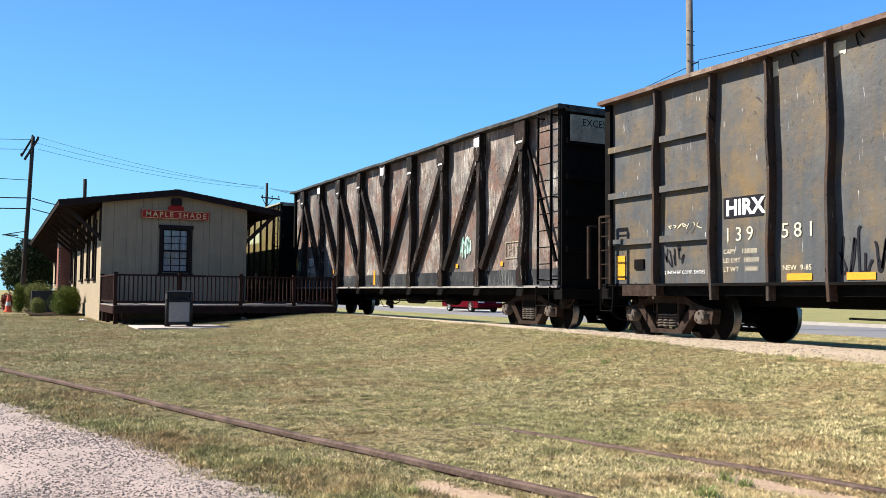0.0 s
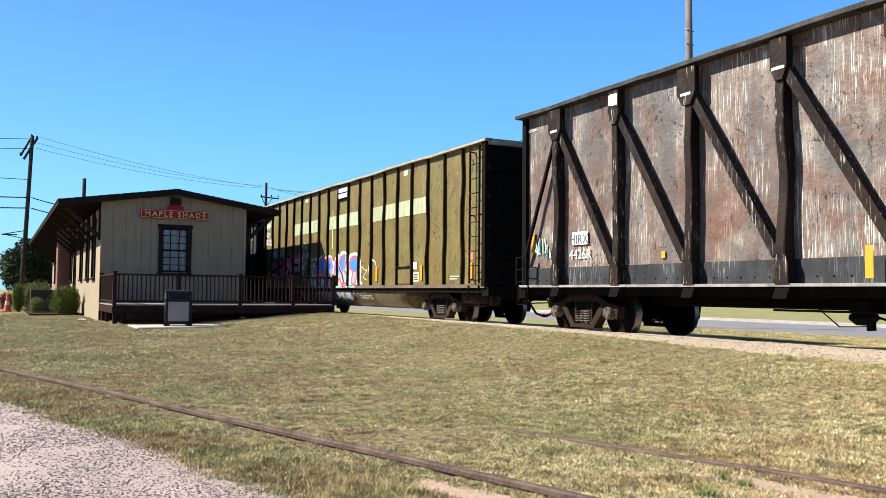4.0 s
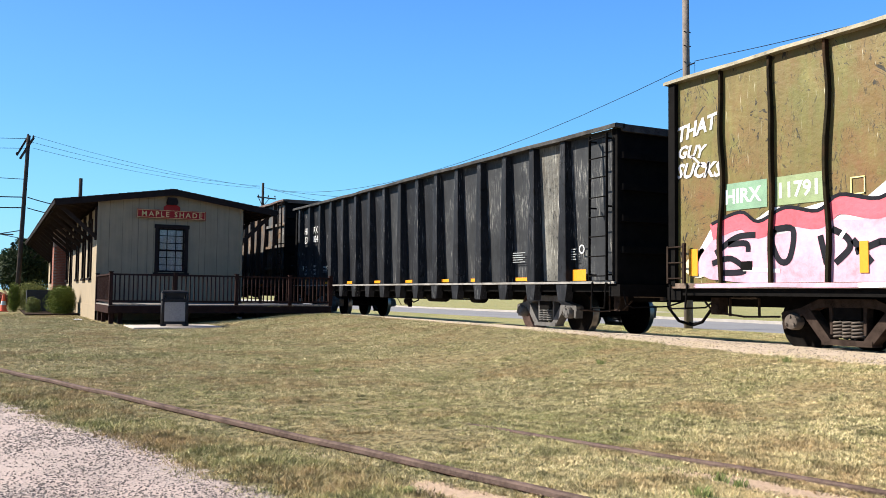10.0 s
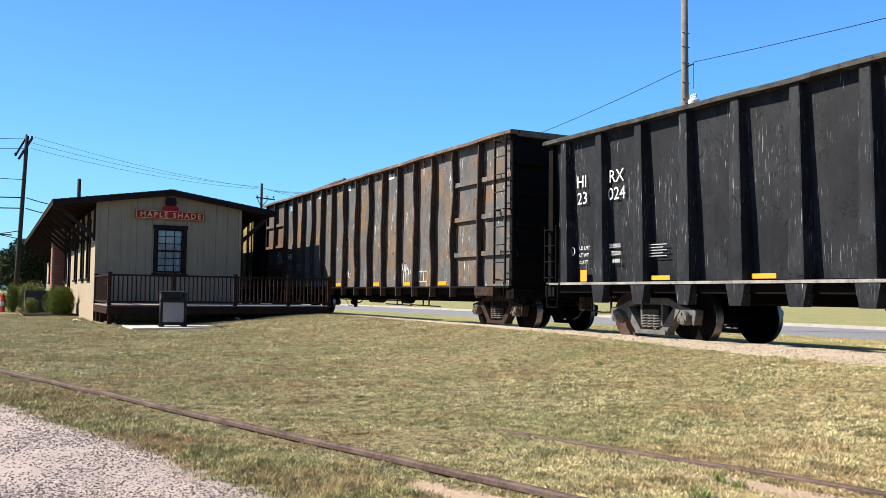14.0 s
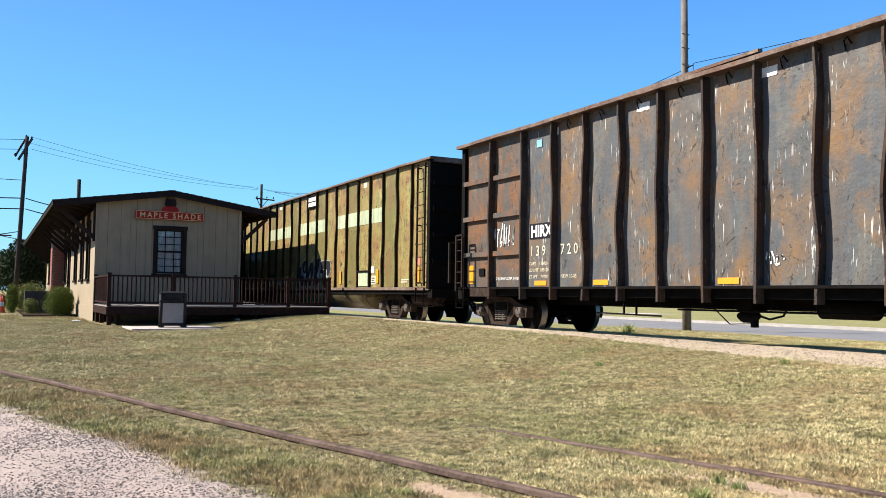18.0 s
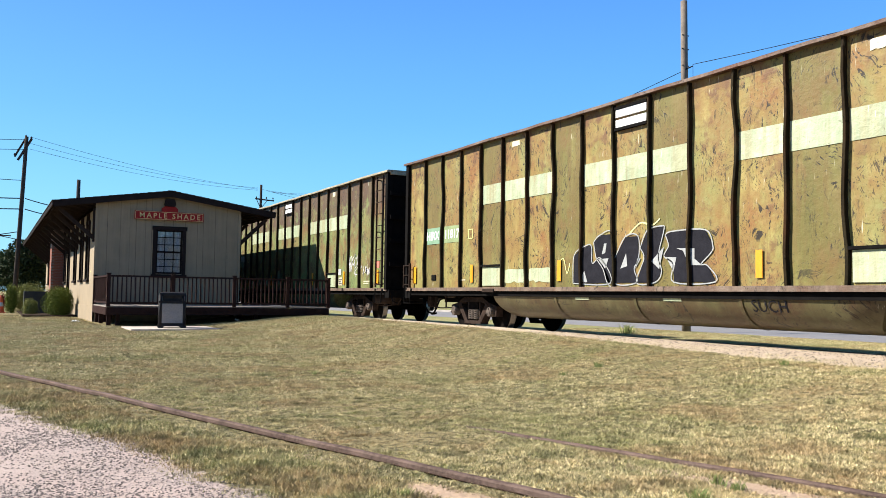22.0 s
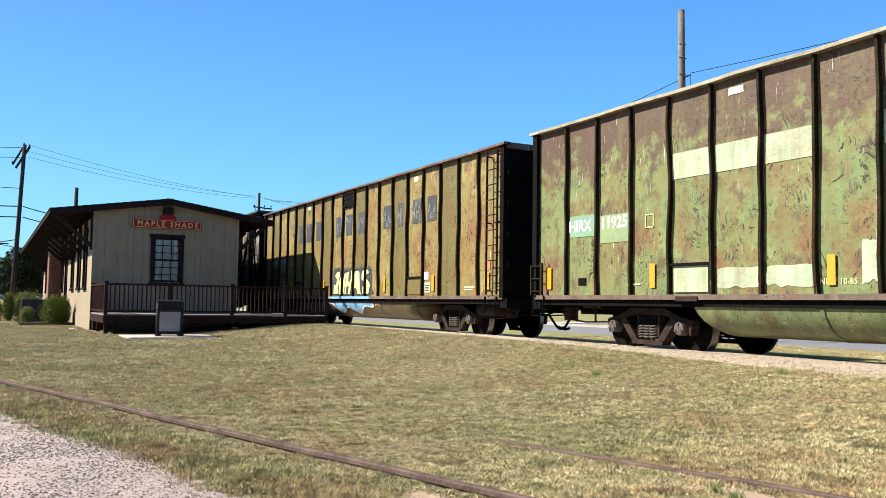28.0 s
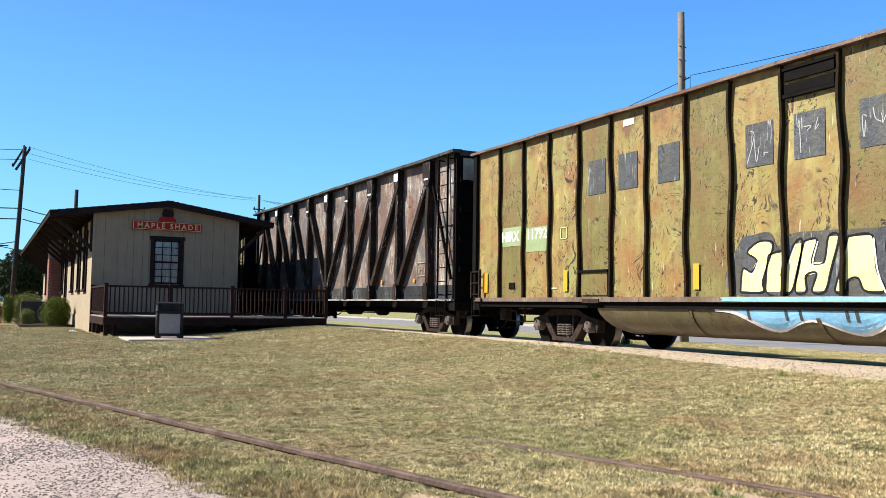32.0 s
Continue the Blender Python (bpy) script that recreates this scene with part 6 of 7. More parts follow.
part("skirt", Build().box(BACK - 0.02, WX + 0.035, Y0 - 0.035, Y0 + 0.02, -0.3, 0.32).box(WX, WX + 0.035, Y0 - 0.035, Y1 + 0.03, -0.3, 0.32), M["tan"], depot)
for yy in (Y0 + 0.005, Y1 - 0.005):
    part("corner_board", Build().box(WX - 0.01, WX + 0.04, yy - 0.045, yy + 0.045, 0.32, gable(yy) - 0.02), M["tan"], depot)


def sash(name, parent_at, w, h, rows, cols, label):
    """A window in its opening: -y outwards, foot at the middle."""
    o = part(name, Build().box(-w / 2 - 0.11, -w / 2, -0.05, 0.02, -0.02, h + 0.12).box(w / 2, w / 2 + 0.11, -0.05, 0.02, -0.02, h + 0.12).box(-w / 2 - 0.14, w / 2 + 0.14, -0.06, 0.02, h, h + 0.13).box(-w / 2 - 0.15, w / 2 + 0.15, -0.09, 0.03, -0.10, -0.02), M["trim"], depot, label, parent_at)
    fr = Build().box(-w / 2, -w / 2 + 0.05, 0.03, 0.08, 0, h).box(w / 2 - 0.05, w / 2, 0.03, 0.08, 0, h).box(-w / 2, w / 2, 0.03, 0.08, 0, 0.06).box(-w / 2, w / 2, 0.03, 0.08, h - 0.05, h).box(-w / 2, w / 2, 0.02, 0.08, h / 2 - 0.03, h / 2 + 0.03)
    part("sash", fr, M["trim"], o)
    for i in range(1, cols):
        part("muntin", Build().box(-w / 2 + w * i / cols - 0.012, -w / 2 + w * i / cols + 0.012, 0.035, 0.07, 0.05, h - 0.05), M["trim"], o)
    for i in range(1, rows):
        if i * 2 != rows:
            part("muntin", Build().box(-w / 2 + 0.05, w / 2 - 0.05, 0.035, 0.07, h * i / rows - 0.012, h * i / rows + 0.012), M["trim"], o)
    g = part("pane", Build().box(-w / 2 + 0.04, w / 2 - 0.04, 0.052, 0.056, 0.04, h - 0.04), M["glass"], o)
    g.visible_shadow = False
    bl = Build().grid(24, 2, lambda a, c: (-w / 2 + 0.05 + (w - 0.1) * a, 0.105 + 0.018 * math.sin(a * 40) + 0.01 * math.sin(a * 13), 0.04 + (h - 0.08) * c))
    part("curtain", bl, M["blind"], o, "pale gathered curtain")
    return o


sash("window", pose(WX, (WIN[0] + WIN[1]) / 2, WIN[2], 0, 0, 90), WIN[1] - WIN[0], WIN[3] - WIN[2], 6, 3, "dark-framed sash window with pale curtains")
for x, w in WINDOWS:
    sash("window", pose(x, Y0, 1.25), w, 1.9, 4, 2, "tall dark-framed side window")
door = part("door", Build().box(DOOR[0] - 0.5, DOOR[0] + 0.5, Y0 + 0.05, Y0 + 0.10, 0.32, 2.72), M["trim"], depot, "dark brown side door")
part("door_frame", Build().box(DOOR[0] - 0.62, DOOR[0] - 0.5, Y0 - 0.04, Y0 + 0.1, 0.32, 2.85).box(DOOR[0] + 0.5, DOOR[0] + 0.62, Y0 - 0.04, Y0 + 0.1, 0.32, 2.85).box(DOOR[0] - 0.62, DOOR[0] + 0.62, Y0 - 0.04, Y0 + 0.1, 2.74, 2.88), M["trim"], depot)
part("door_handle", Build().tube([(DOOR[0] + 0.38, Y0 + 0.02, 1.3), (DOOR[0] + 0.38, Y0 - 0.02, 1.32), (DOOR[0] + 0.30, Y0 - 0.02, 1.32)], 0.015, 6), M["steel"], door)

# roof: two slopes of shingle courses, boards and rafters below
RX0, RX1, EL, ER = BACK - 0.6, WX + 0.25, 1.64, 8.91


def roof_z(y):
    return PZ + 0.03 - 0.15 * abs(y - PY)


for s, ye in ((-1, EL), (1, ER)):
    deck = Build()
    deck.v = [(x, yy, roof_z(yy) + dz) for x in (RX0, RX1) for yy, dz in ((PY, -0.06), (ye, -0.06), (ye, 0), (PY, 0))]
    deck.f = [(0, 1, 2, 3), (7, 6, 5, 4)] + [(j, 4 + j, 4 + (j + 1) % 4, (j + 1) % 4) for j in range(4)]
    part("roof_deck", deck, M["soffit"], depot, "brown boarded roof slope")
    part("fascia", Build().bar((RX0, ye + s * 0.015, roof_z(ye) - 0.07), (RX1, ye + s * 0.015, roof_z(ye) - 0.07), 0.03, 0.15), M["trim"], depot)
    part("rake_board", Build().bar((RX1 + 0.015, PY, roof_z(PY) - 0.10), (RX1 + 0.015, ye, roof_z(ye) - 0.10), 0.03, 0.19, (0, 0, 1)), M["trim"], depot)
    span = abs(ye - PY)
    course_n = 15
    for i in range(course_n):
        a, c = ye - s * span * i / course_n, ye - s * span * (i + 1) / course_n
        b = Build()
        b.v = [(x, yy, roof_z(yy) + dz) for x in (RX0 - 0.04, RX1 + 0.05) for yy, dz in ((a + s * 0.05, 0.002), (a + s * 0.05, 0.026), (c, 0.012), (c, 0.002))]
        b.f = [(0, 1, 2, 3), (7, 6, 5, 4)] + [(j, 4 + j, 4 + (j + 1) % 4, (j + 1) % 4) for j in range(4)]
        part("shingle_course", b, M["shingle"], depot)
    raf = Build().bar((0, Y0 if s < 0 else Y1, 0), (0, ye - s * 0.05, roof_z(ye) - roof_z(Y0 if s < 0 else Y1)), 0.09, 0.14, (1, 0, 0)).mesh("rafter", M["soffit"])
    wall_y = Y0 if s < 0 else Y1
    x = RX1 - 0.12
    while x > RX0:
        part("rafter", raf, None, depot, at=pose(x, 0, roof_z(wall_y) - 0.14))
        x -= 0.6
    brace = Build().bar((0, wall_y + s * 0.04, 2.55), (0, ye - s * 0.22, roof_z(ye) - 0.22), 0.12, 0.13, (1, 0, 0)).bar((0, wall_y + s * 0.05, 2.45), (0, wall_y + s * 0.05, 3.55), 0.11, 0.10, (1, 0, 0)).mesh("eave_bracket", M["soffit"])
    x = WX - 0.02
    while x > BACK:
        part("eave_bracket", brace, None, depot, at=pose(x - 0.1, 0, 0))
        x -= 2.15 if s < 0 else 2.6
part("ridge_cap", Build().bar((RX0, PY, roof_z(PY) + 0.03), (RX1 + 0.05, PY, roof_z(PY) + 0.012), 0.24, 0.015), M["shingle"], depot)

# chimney of separate bricks against the side wall
chim = part("chimney", Build().box(-45.2, -44.02, 2.42, Y0, -0.2, 3.75), M["mortar"], depot, "red brick chimney under the eave")
brk = Build().box(-0.1, 0.1, -0.05, 0.0, 0, 0.062).mesh("brick", M["brick"])
for r in range(38):
    z = 0.02 + r * 0.075
    for i in range(3):
        yy = 2.42 + (0.10 if r % 2 else 0.0) + i * 0.212
        if yy + 0.15 < Y0 + 0.08:
            part("brick", brk, None, chim, at=pose(-44.02 + 0.005 - 0.045, yy + 0.1, z, 0, 0, 90))
    for i in range(5):
        xx = -45.1 + (0.10 if r % 2 else 0.0) + i * 0.212
        part("brick", brk, None, chim, at=pose(xx, 2.42 + 0.04, z))

# sign over the window
sign = thing("station_sign", pose(WX + 0.09, 5.275, 3.26, 0, 0, 90), "red wooden station sign with gold lettering on the depot", "sign")
sw = 1.135
part("board", Build().poly([(-sw, 0), (sw, 0), (sw, 0.29), (0.27, 0.29), (0.27, 0.40), (0.17, 0.47), (-0.17, 0.47), (-0.27, 0.40), (-0.27, 0.29), (-sw, 0.29)], -0.04, 0.0), M["signred"], sign)
part("border", Build().box(-sw + 0.02, sw - 0.02, -0.046, -0.040, 0.012, 0.026).box(-sw + 0.02, sw - 0.02, -0.046, -0.040, 0.262, 0.276).box(-sw + 0.02, -sw + 0.034, -0.046, -0.040, 0.026, 0.262).box(sw - 0.034, sw - 0.02, -0.046, -0.040, 0.026, 0.262), M["signgold"], sign, "thin gold border")
part("lettering", letters("MAPLE SHADE", 0.245, M["signgold"], 0, 0.003, 1.38), None, sign, "gold capital letters", pose(-0.99, -0.044, 0.06))
vent = part("lamp_box", Build().poly([(-0.15, 0.47), (0.15, 0.47), (0.19, 0.55), (0.14, 0.72), (-0.14, 0.72), (-0.19, 0.55)], -0.13, -0.001), M["trim"], sign, "dark louvred box above the sign")

# ---------------------------------------------------------------- platform deck and railing
FX, DZ = -26.5, 0.40
platform = thing("platform", pose(0, 0, 0), "dark-stained wooden platform deck in front of the depot", "deck")
M["plank"] = plain("greyed_deck_plank", (0.16, 0.135, 0.115), 0.85, 0, 0.3, 5, 0.2)
plank = Build().box(FX - 0.02, WX + 0.05, -0.068, 0.068, -0.038, 0).mesh("plank", M["plank"])
y = 3.02
while y < 9.7:
    part("plank", plank, None, platform, at=pose(0, y, DZ))
    y += 0.145
part("rim_joist", Build().box(FX - 0.045, FX - 0.005, 2.95, 9.72, 0.14, DZ - 0.04).box(WX + 0.05, FX - 0.045, 2.93, 2.97, 0.14, DZ - 0.04).box(WX + 0.05, FX - 0.045, 9.70, 9.74, 0.14, DZ - 0.04), M["deck"], platform)
for x in (FX - 0.35, FX - 2.3, WX + 0.4):
    for yy in (3.05, 3.3, 5.2, 7.4, 9.6):
        part("footing_post", Build().box(x - 0.06, x + 0.06, yy - 0.06, yy + 0.06, height(x, yy) - 0.05, DZ - 0.04), M["deck"], platform)
railing = thing("railing", pose(0, 0, 0), "dark-stained wooden railing with square balusters on the deck", "railing")
RT = 1.31
for x, yy in ((FX, 2.985), (FX, 6.63), (FX, 9.69), (FX, 8.33), (FX, 4.8), (WX + 0.12, 2.985)):
    part("post", Build().box(x - 0.05, x + 0.05, yy - 0.05, yy + 0.05, DZ - 0.02, RT + 0.02).box(x - 0.065, x + 0.065, yy - 0.065, yy + 0.065, RT + 0.02, RT + 0.045), M["deck"], railing)
for a, b in (((FX, 3.035), (FX, 4.75)), ((FX, 4.85), (FX, 6.58)), ((FX, 6.68), (FX, 8.28)), ((FX, 8.38), (FX, 9.64)), ((FX - 0.05, 2.985), (WX + 0.17, 2.985))):
    for z, hh in ((RT - 0.04, 0.05), (DZ + 0.09, 0.06)):
        part("rail_board", Build().bar((*a, z), (*b, z), 0.09 if z > 1 else 0.05, hh), M["deck"], railing)
bal = Build().box(-0.017, 0.017, -0.017, 0.017, DZ + 0.11, RT - 0.06).mesh("baluster", M["deck"])
y = 3.10
while y < 9.62:
    if min(abs(y - q) for q in (4.8, 6.63, 8.33)) > 0.06:
        part("baluster", bal, None, railing, at=pose(FX, y, 0))
    y += 0.125
x = FX - 0.12
while x > WX + 0.2:
    part("baluster", bal, None, railing, at=pose(x, 2.985, 0))
    x -= 0.125

# ---------------------------------------------------------------- bin, slab, bushes, cone
M["binpanel"] = plain("pebbled_bin_panel", (0.22, 0.205, 0.195), 0.85, 0, 0.25, 40, 0.4)
M["binblack"] = plain("black_bin_plastic", (0.022, 0.021, 0.022), 0.55, 0, 0.3, 7)
BX, BY = -24.5, 4.42
bz = height(BX, BY)
slab = tagged(part("concrete_pad", Build().box(-1.0, 1.0, -1.15, 1.15, -0.2, 0.035), M["concrete"], None, at=pose(BX + 0.1, BY - 0.05, bz)), "small pale concrete pad set in the lawn", "slab")
bin_ = thing("litter_bin", pose(BX, BY, bz + 0.035, 0, 0, -8), "square litter bin with pebbled grey sides and black lid", "bin")
part("body", Build().box(-0.25, 0.25, -0.25, 0.25, 0.09, 0.70), M["binblack"], bin_)
for s in (-1, 1):
    part("panel", Build().box(s * 0.262 - 0.012, s * 0.262 + 0.012, -0.222, 0.222, 0.13, 0.66), M["binpanel"], bin_)
    part("panel", Build().box(-0.222, 0.222, s * 0.262 - 0.012, s * 0.262 + 0.012, 0.13, 0.66), M["binpanel"], bin_)
    for q in (-1, 1):
        part("corner_post", Build().tube([(s * 0.255, q * 0.255, 0.04), (s * 0.255, q * 0.255, 0.90)], 0.034, 8), M["binblack"], bin_, smooth=True)
        part("foot", Build().box(s * 0.24 - 0.06, s * 0.24 + 0.06, q * 0.24 - 0.06, q * 0.24 + 0.06, 0.0, 0.05), M["binblack"], bin_)
bin_.scale = (1.22, 1.22, 1.0)
part("base", Build().box(-0.275, 0.275, -0.275, 0.275, 0.045, 0.115), M["binblack"], bin_)
part("collar", Build().box(-0.29, 0.29, -0.29, 0.29, 0.68, 0.735), M["binblack"], bin_)
hood = Build()
for z, w in ((0.735, 0.285), (0.90, 0.285), (0.945, 0.27), (0.97, 0.22), (0.98, 0.10)):
    hood.v += [(w * a, w * c, z) for a, c in ((-1, -1), (1, -1), (1, 1), (-1, 1))]
for k in range(1, 4):
    hood.f += [(k * 4 + j, k * 4 + (j + 1) % 4, k * 4 + 4 + (j + 1) % 4, k * 4 + 4 + j) for j in range(4)]
hood.f += [(16, 17, 18, 19), (7, 6, 5, 4)]
hood.box(-0.27, 0.27, -0.27, 0.27, 0.86, 0.90)
part("lid", hood, M["binblack"], bin_, "domed black lid")
for s in (-1, 1):
    part("flap", Build().box(s * 0.235 - 0.01, s * 0.235 + 0.01, -0.20, 0.20, 0.74, 0.86), M["binblack"], bin_, "black swing flap under the lid")
    part("flap", Build().box(-0.20, 0.20, s * 0.235 - 0.01, s * 0.235 + 0.01, 0.74, 0.86), M["binblack"], bin_)


def leaf_mat(name, a, b):
    m = Mat(name)
    g = m.n("NewGeometry")
    v = m.where()
    c = m.mix(g.outputs["Random Per Island"], a, b)
    m.set(Base_Color=m.mix(m.times(m.noise(3, v), 0.4), c, tuple(q * 0.6 for q in a)), Roughness=0.8)
    m.b.inputs["Specular IOR Level"].default_value = 0.15
    return m.m


M["leaf"] = leaf_mat("shrub_leaf", (0.070, 0.098, 0.013), (0.180, 0.205, 0.034))
M["leaf_yellow"] = leaf_mat("yellow_green_leaf", (0.135, 0.150, 0.036), (0.29, 0.29, 0.095))
M["leaf_dark"] = leaf_mat("dark_glossy_leaf", (0.018, 0.032, 0.012), (0.040, 0.055, 0.020))
M["leaf_far"] = leaf_mat("distant_leaf", (0.045, 0.062, 0.020), (0.085, 0.095, 0.035))
M["bark"] = plain("grey_brown_bark", (0.09, 0.07, 0.055), 0.9, 0, 0.4, 8, 0.5)
M["redleaf"] = leaf_mat("red_flower_leaf", (0.24, 0.045, 0.045), (0.12, 0.07, 0.03))


def crown(rx, ry, rz, n, size, seed, hollow=0.55, lumps=7):
    """Leaves scattered in an uneven shell of overlapping lumps; the middle at the origin."""
    r = np.random.RandomState(seed)
    c = r.normal(size=(lumps, 3))
    c /= np.linalg.norm(c, axis=1)[:, None]
    c *= r.uniform(0.2, 0.62, (lumps, 1))
    rad = r.uniform(0.35, 0.6, lumps)
    which = r.randint(0, lumps, n)
    d = r.normal(size=(n, 3))
    d /= np.linalg.norm(d, axis=1)[:, None]
    p = (c[which] + d * (rad[which] * r.uniform(hollow, 1.0, n) ** 0.5)[:, None]) * (rx, ry, rz)
    a = r.normal(size=(n, 3))
    a /= np.linalg.norm(a, axis=1)[:, None]
    b = np.cross(a, r.normal(size=(n, 3)))
    b /= np.linalg.norm(b, axis=1)[:, None]
    s = size * r.uniform(0.6, 1.3, (n, 1))
    v = np.stack([p - a * s, p + b * s * 0.45, p + a * s, p - b * s * 0.45], 1).reshape(-1, 3)
    q = Build()
    q.v, q.f = [tuple(k) for k in v.tolist()], [(4 * i, 4 * i + 1, 4 * i + 2, 4 * i + 3) for i in range(n)]
    return q


def raw(name, b, mat):
    me = bpy.data.meshes.new(name)
    me.from_pydata(b.v, [], b.f)
    me.materials.append(mat)
    return me


def shrub(x, y, rx, ry, rz, n, size, mat, seed, label, name="shrub"):
    z = height(x, y)
    o = thing(name, pose(x, y, z), label, "shrub", "depot shrubs")
    part("foliage", raw("foliage", crown(rx, ry, rz, n, size, seed, 0.75, 60), mat), None, o, at=pose(0, 0, rz * 0.74))
    st = Build()
    r = random.Random(seed)
    for _ in range(7):
        st.tube([(0, 0, -0.05), (r.uniform(-0.3, 0.3) * rx, r.uniform(-0.3, 0.3) * ry, rz * 0.6), (r.uniform(-0.6, 0.6) * rx, r.uniform(-0.6, 0.6) * ry, rz * 1.2)], [0.03, 0.02, 0.008], 5)
    part("stems", st, M["bark"], o)
    part("inner_foliage", raw("inner_foliage", crown(rx * 0.86, ry * 0.86, rz * 0.86, n // 2, size * 1.6, seed + 50, 0.2, 60), mat), None, o, at=pose(0, 0, rz * 0.74))
    return o


shrub(-36.5, 2.33, 0.66, 0.62, 0.70, 26000, 0.024, M["leaf"], 1, "rounded green shrub beside the depot wall")
shrub(-38.2, 1.40, 0.36, 0.34, 0.40, 8000, 0.020, M["leaf_yellow"], 2, "small pale yellow-green shrub in the bed")
shrub(-42.8, 1.55, 0.7, 0.95, 0.80, 14000, 0.026, M["leaf_yellow"], 3, "clipped yellow-green hedge behind the air conditioner")
shrub(-41.2, 0.75, 0.4, 0.30, 0.75, 6000, 0.024, M["leaf"], 5, "narrow green shrub in the planting bed")
shrub(-46.5, 0.35, 0.6, 0.3, 0.5, 2200, 0.05, M["redleaf"], 6, "red-flowering shrub behind the hedge")
M["mulch"] = plain("dark_bark_mulch", (0.034, 0.024, 0.017), 0.95, 0, 0.5, 18, 0.6)
bedp = tagged(part("planting_bed", Build().box(-44.5, -35.6, 1.05, 3.0, -0.2, 0.05), M["mulch"], None, at=pose(0, 0, height(-38, 2) + 0.02)), "dark mulched planting bed along the depot", "flower bed")
unit = thing("air_conditioner", pose(-40.2, 1.75, height(-40, 2) + 0.05), "grey slatted air conditioner box behind shrubs", "machine")
M["acgrey"] = plain("grey_metal_box", (0.045, 0.046, 0.048), 0.6, 0.1, 0.2, 5)
part("case", Build().box(-0.4, 0.4, -0.55, 0.55, 0, 0.9), M["acgrey"], unit)
for i in range(9):
    part("slat", Build().box(0.4, 0.42, -0.52 + i * 0.13, -0.49 + i * 0.13, 0.04, 0.86), M["acgrey"], unit)


def tree(x, y, hgt, rx, rz, n, size, mat, seed, label):
    o = thing("tree", pose(x, y, height(x, y) - 0.1), label, "tree", "trees beyond the depot")
    r = random.Random(seed)
    b = Build().tube([(0, 0, 0), (0.1, 0, hgt * 0.3), (0, 0.1, hgt * 0.6), (0, 0, hgt * 0.85)], [0.26, 0.2, 0.14, 0.05], 8)
    for _ in range(9):
        a, z = r.uniform(0, 6.28), hgt * r.uniform(0.25, 0.6)
        e = Vector((math.cos(a) * rx * 0.7, math.sin(a) * rx * 0.7, z + hgt * r.uniform(0.1, 0.3)))
        b.tube([(0, 0, z), tuple(Vector((0, 0, z)).lerp(e, 0.5) + Vector((0, 0, 0.1))), tuple(e)], [0.09, 0.06, 0.02], 5)
    part("trunk", b, M["bark"], o)
    part("crown", raw("crown", crown(rx, rx, rz, n, size, seed, 0.5, 16), mat), None, o, at=pose(0, 0, hgt - rz * 0.95))
    return o


tree(-62.0, 1.9, 4.7, 1.75, 2.3, 14000, 0.12, M["leaf_dark"], 11, "dense dark glossy-leaved tree beyond the depot")
tree(-72.0, 4.0, 5.2, 1.7, 1.9, 8000, 0.12, M["leaf_far"], 12, "grey-green tree behind the depot")
tree(-80.0, -2.6, 5.0, 2.4, 2.2, 6000, 0.18, M["leaf_far"], 13, "distant green tree beyond the depot")
for i, (x, y, hh) in enumerate(((-120, -8, 6), (-130, 2, 6.5), (-125, 9, 6))):
    tree(x, y, hh, 3.4, 2.8, 3200, 0.34, M["leaf_far"], 20 + i, "broad green tree far beyond the street")
M["cone"] = plain("orange_cone_plastic", (0.72, 0.10, 0.03), 0.5, 0, 0.15, 9, 0)
cone = thing("traffic_cone", pose(-41.5, 0.36, height(-41.5, 0.36)), "orange traffic cone with white collar on the lawn", "cone")
part("body", Build().lathe([(0.15, 0.03), (0.11, 0.28)], 16, "z").lathe([(0.085, 0.45), (0.035, 0.74), (0.001, 0.74)], 16, "z"), M["cone"], cone, smooth=False)
part("collar", Build().lathe([(0.111, 0.28), (0.086, 0.45)], 16, "z"), M["white"], cone)
part("base", Build().box(-0.2, 0.2, -0.2, 0.2, 0, 0.035), M["cone"], cone)
for x, y, s in ((-29.2, 2.35, 0.22), (-26.6, 6.75, 0.13)):
    b = Build().grid(5, 5, lambda a, c: (s * (a - 0.5) * 1.8, s * (c - 0.5), 0.05 + 0.06 * noise.noise((a * 4, c * 4, x))))
    tagged(part("litter", b, M["white"], None, at=pose(x, y, height(x, y))), "crumpled white paper litter on the grass", "litter")

# ---------------------------------------------------------------- the red car on the street
M["carred"] = plain("metallic_red_paint", (0.085, 0.003, 0.008), 0.25, 0.3, 0.08, 5, 0)
M["carglass"] = plain("dark_car_glass", (0.012, 0.012, 0.014), 0.08, 0, 0.1, 5, 0)
M["alloy"] = plain("silver_alloy", (0.45, 0.45, 0.46), 0.35, 0.7, 0.15, 9, 0)
M["tyre"] = plain("black_tyre", (0.014, 0.014, 0.014), 0.85, 0, 0.3, 9)
red_car = thing("sedan", pose(0, 0, 0), "glossy dark red sedan driving along the street", "car")
low_prof = [(-2.35, 0.30), (2.30, 0.28), (2.38, 0.50), (2.30, 0.68), (1.2, 0.86), (-1.55, 0.95), (-2.25, 0.92), (-2.40, 0.60)]
part("body", Build().poly(low_prof, -0.86, 0.86), M["carred"], red_car, "glossy dark red body")
part("roof", Build().poly([(-0.95, 1.40), (0.05, 1.42), (0.0, 1.45), (-0.85, 1.44)], -0.62, 0.62), M["carred"], red_car)
part("underbody", Build().box(-2.0, 2.0, -0.6, 0.6, 0.16, 0.32), M["tyre"], red_car)
gl = Build()
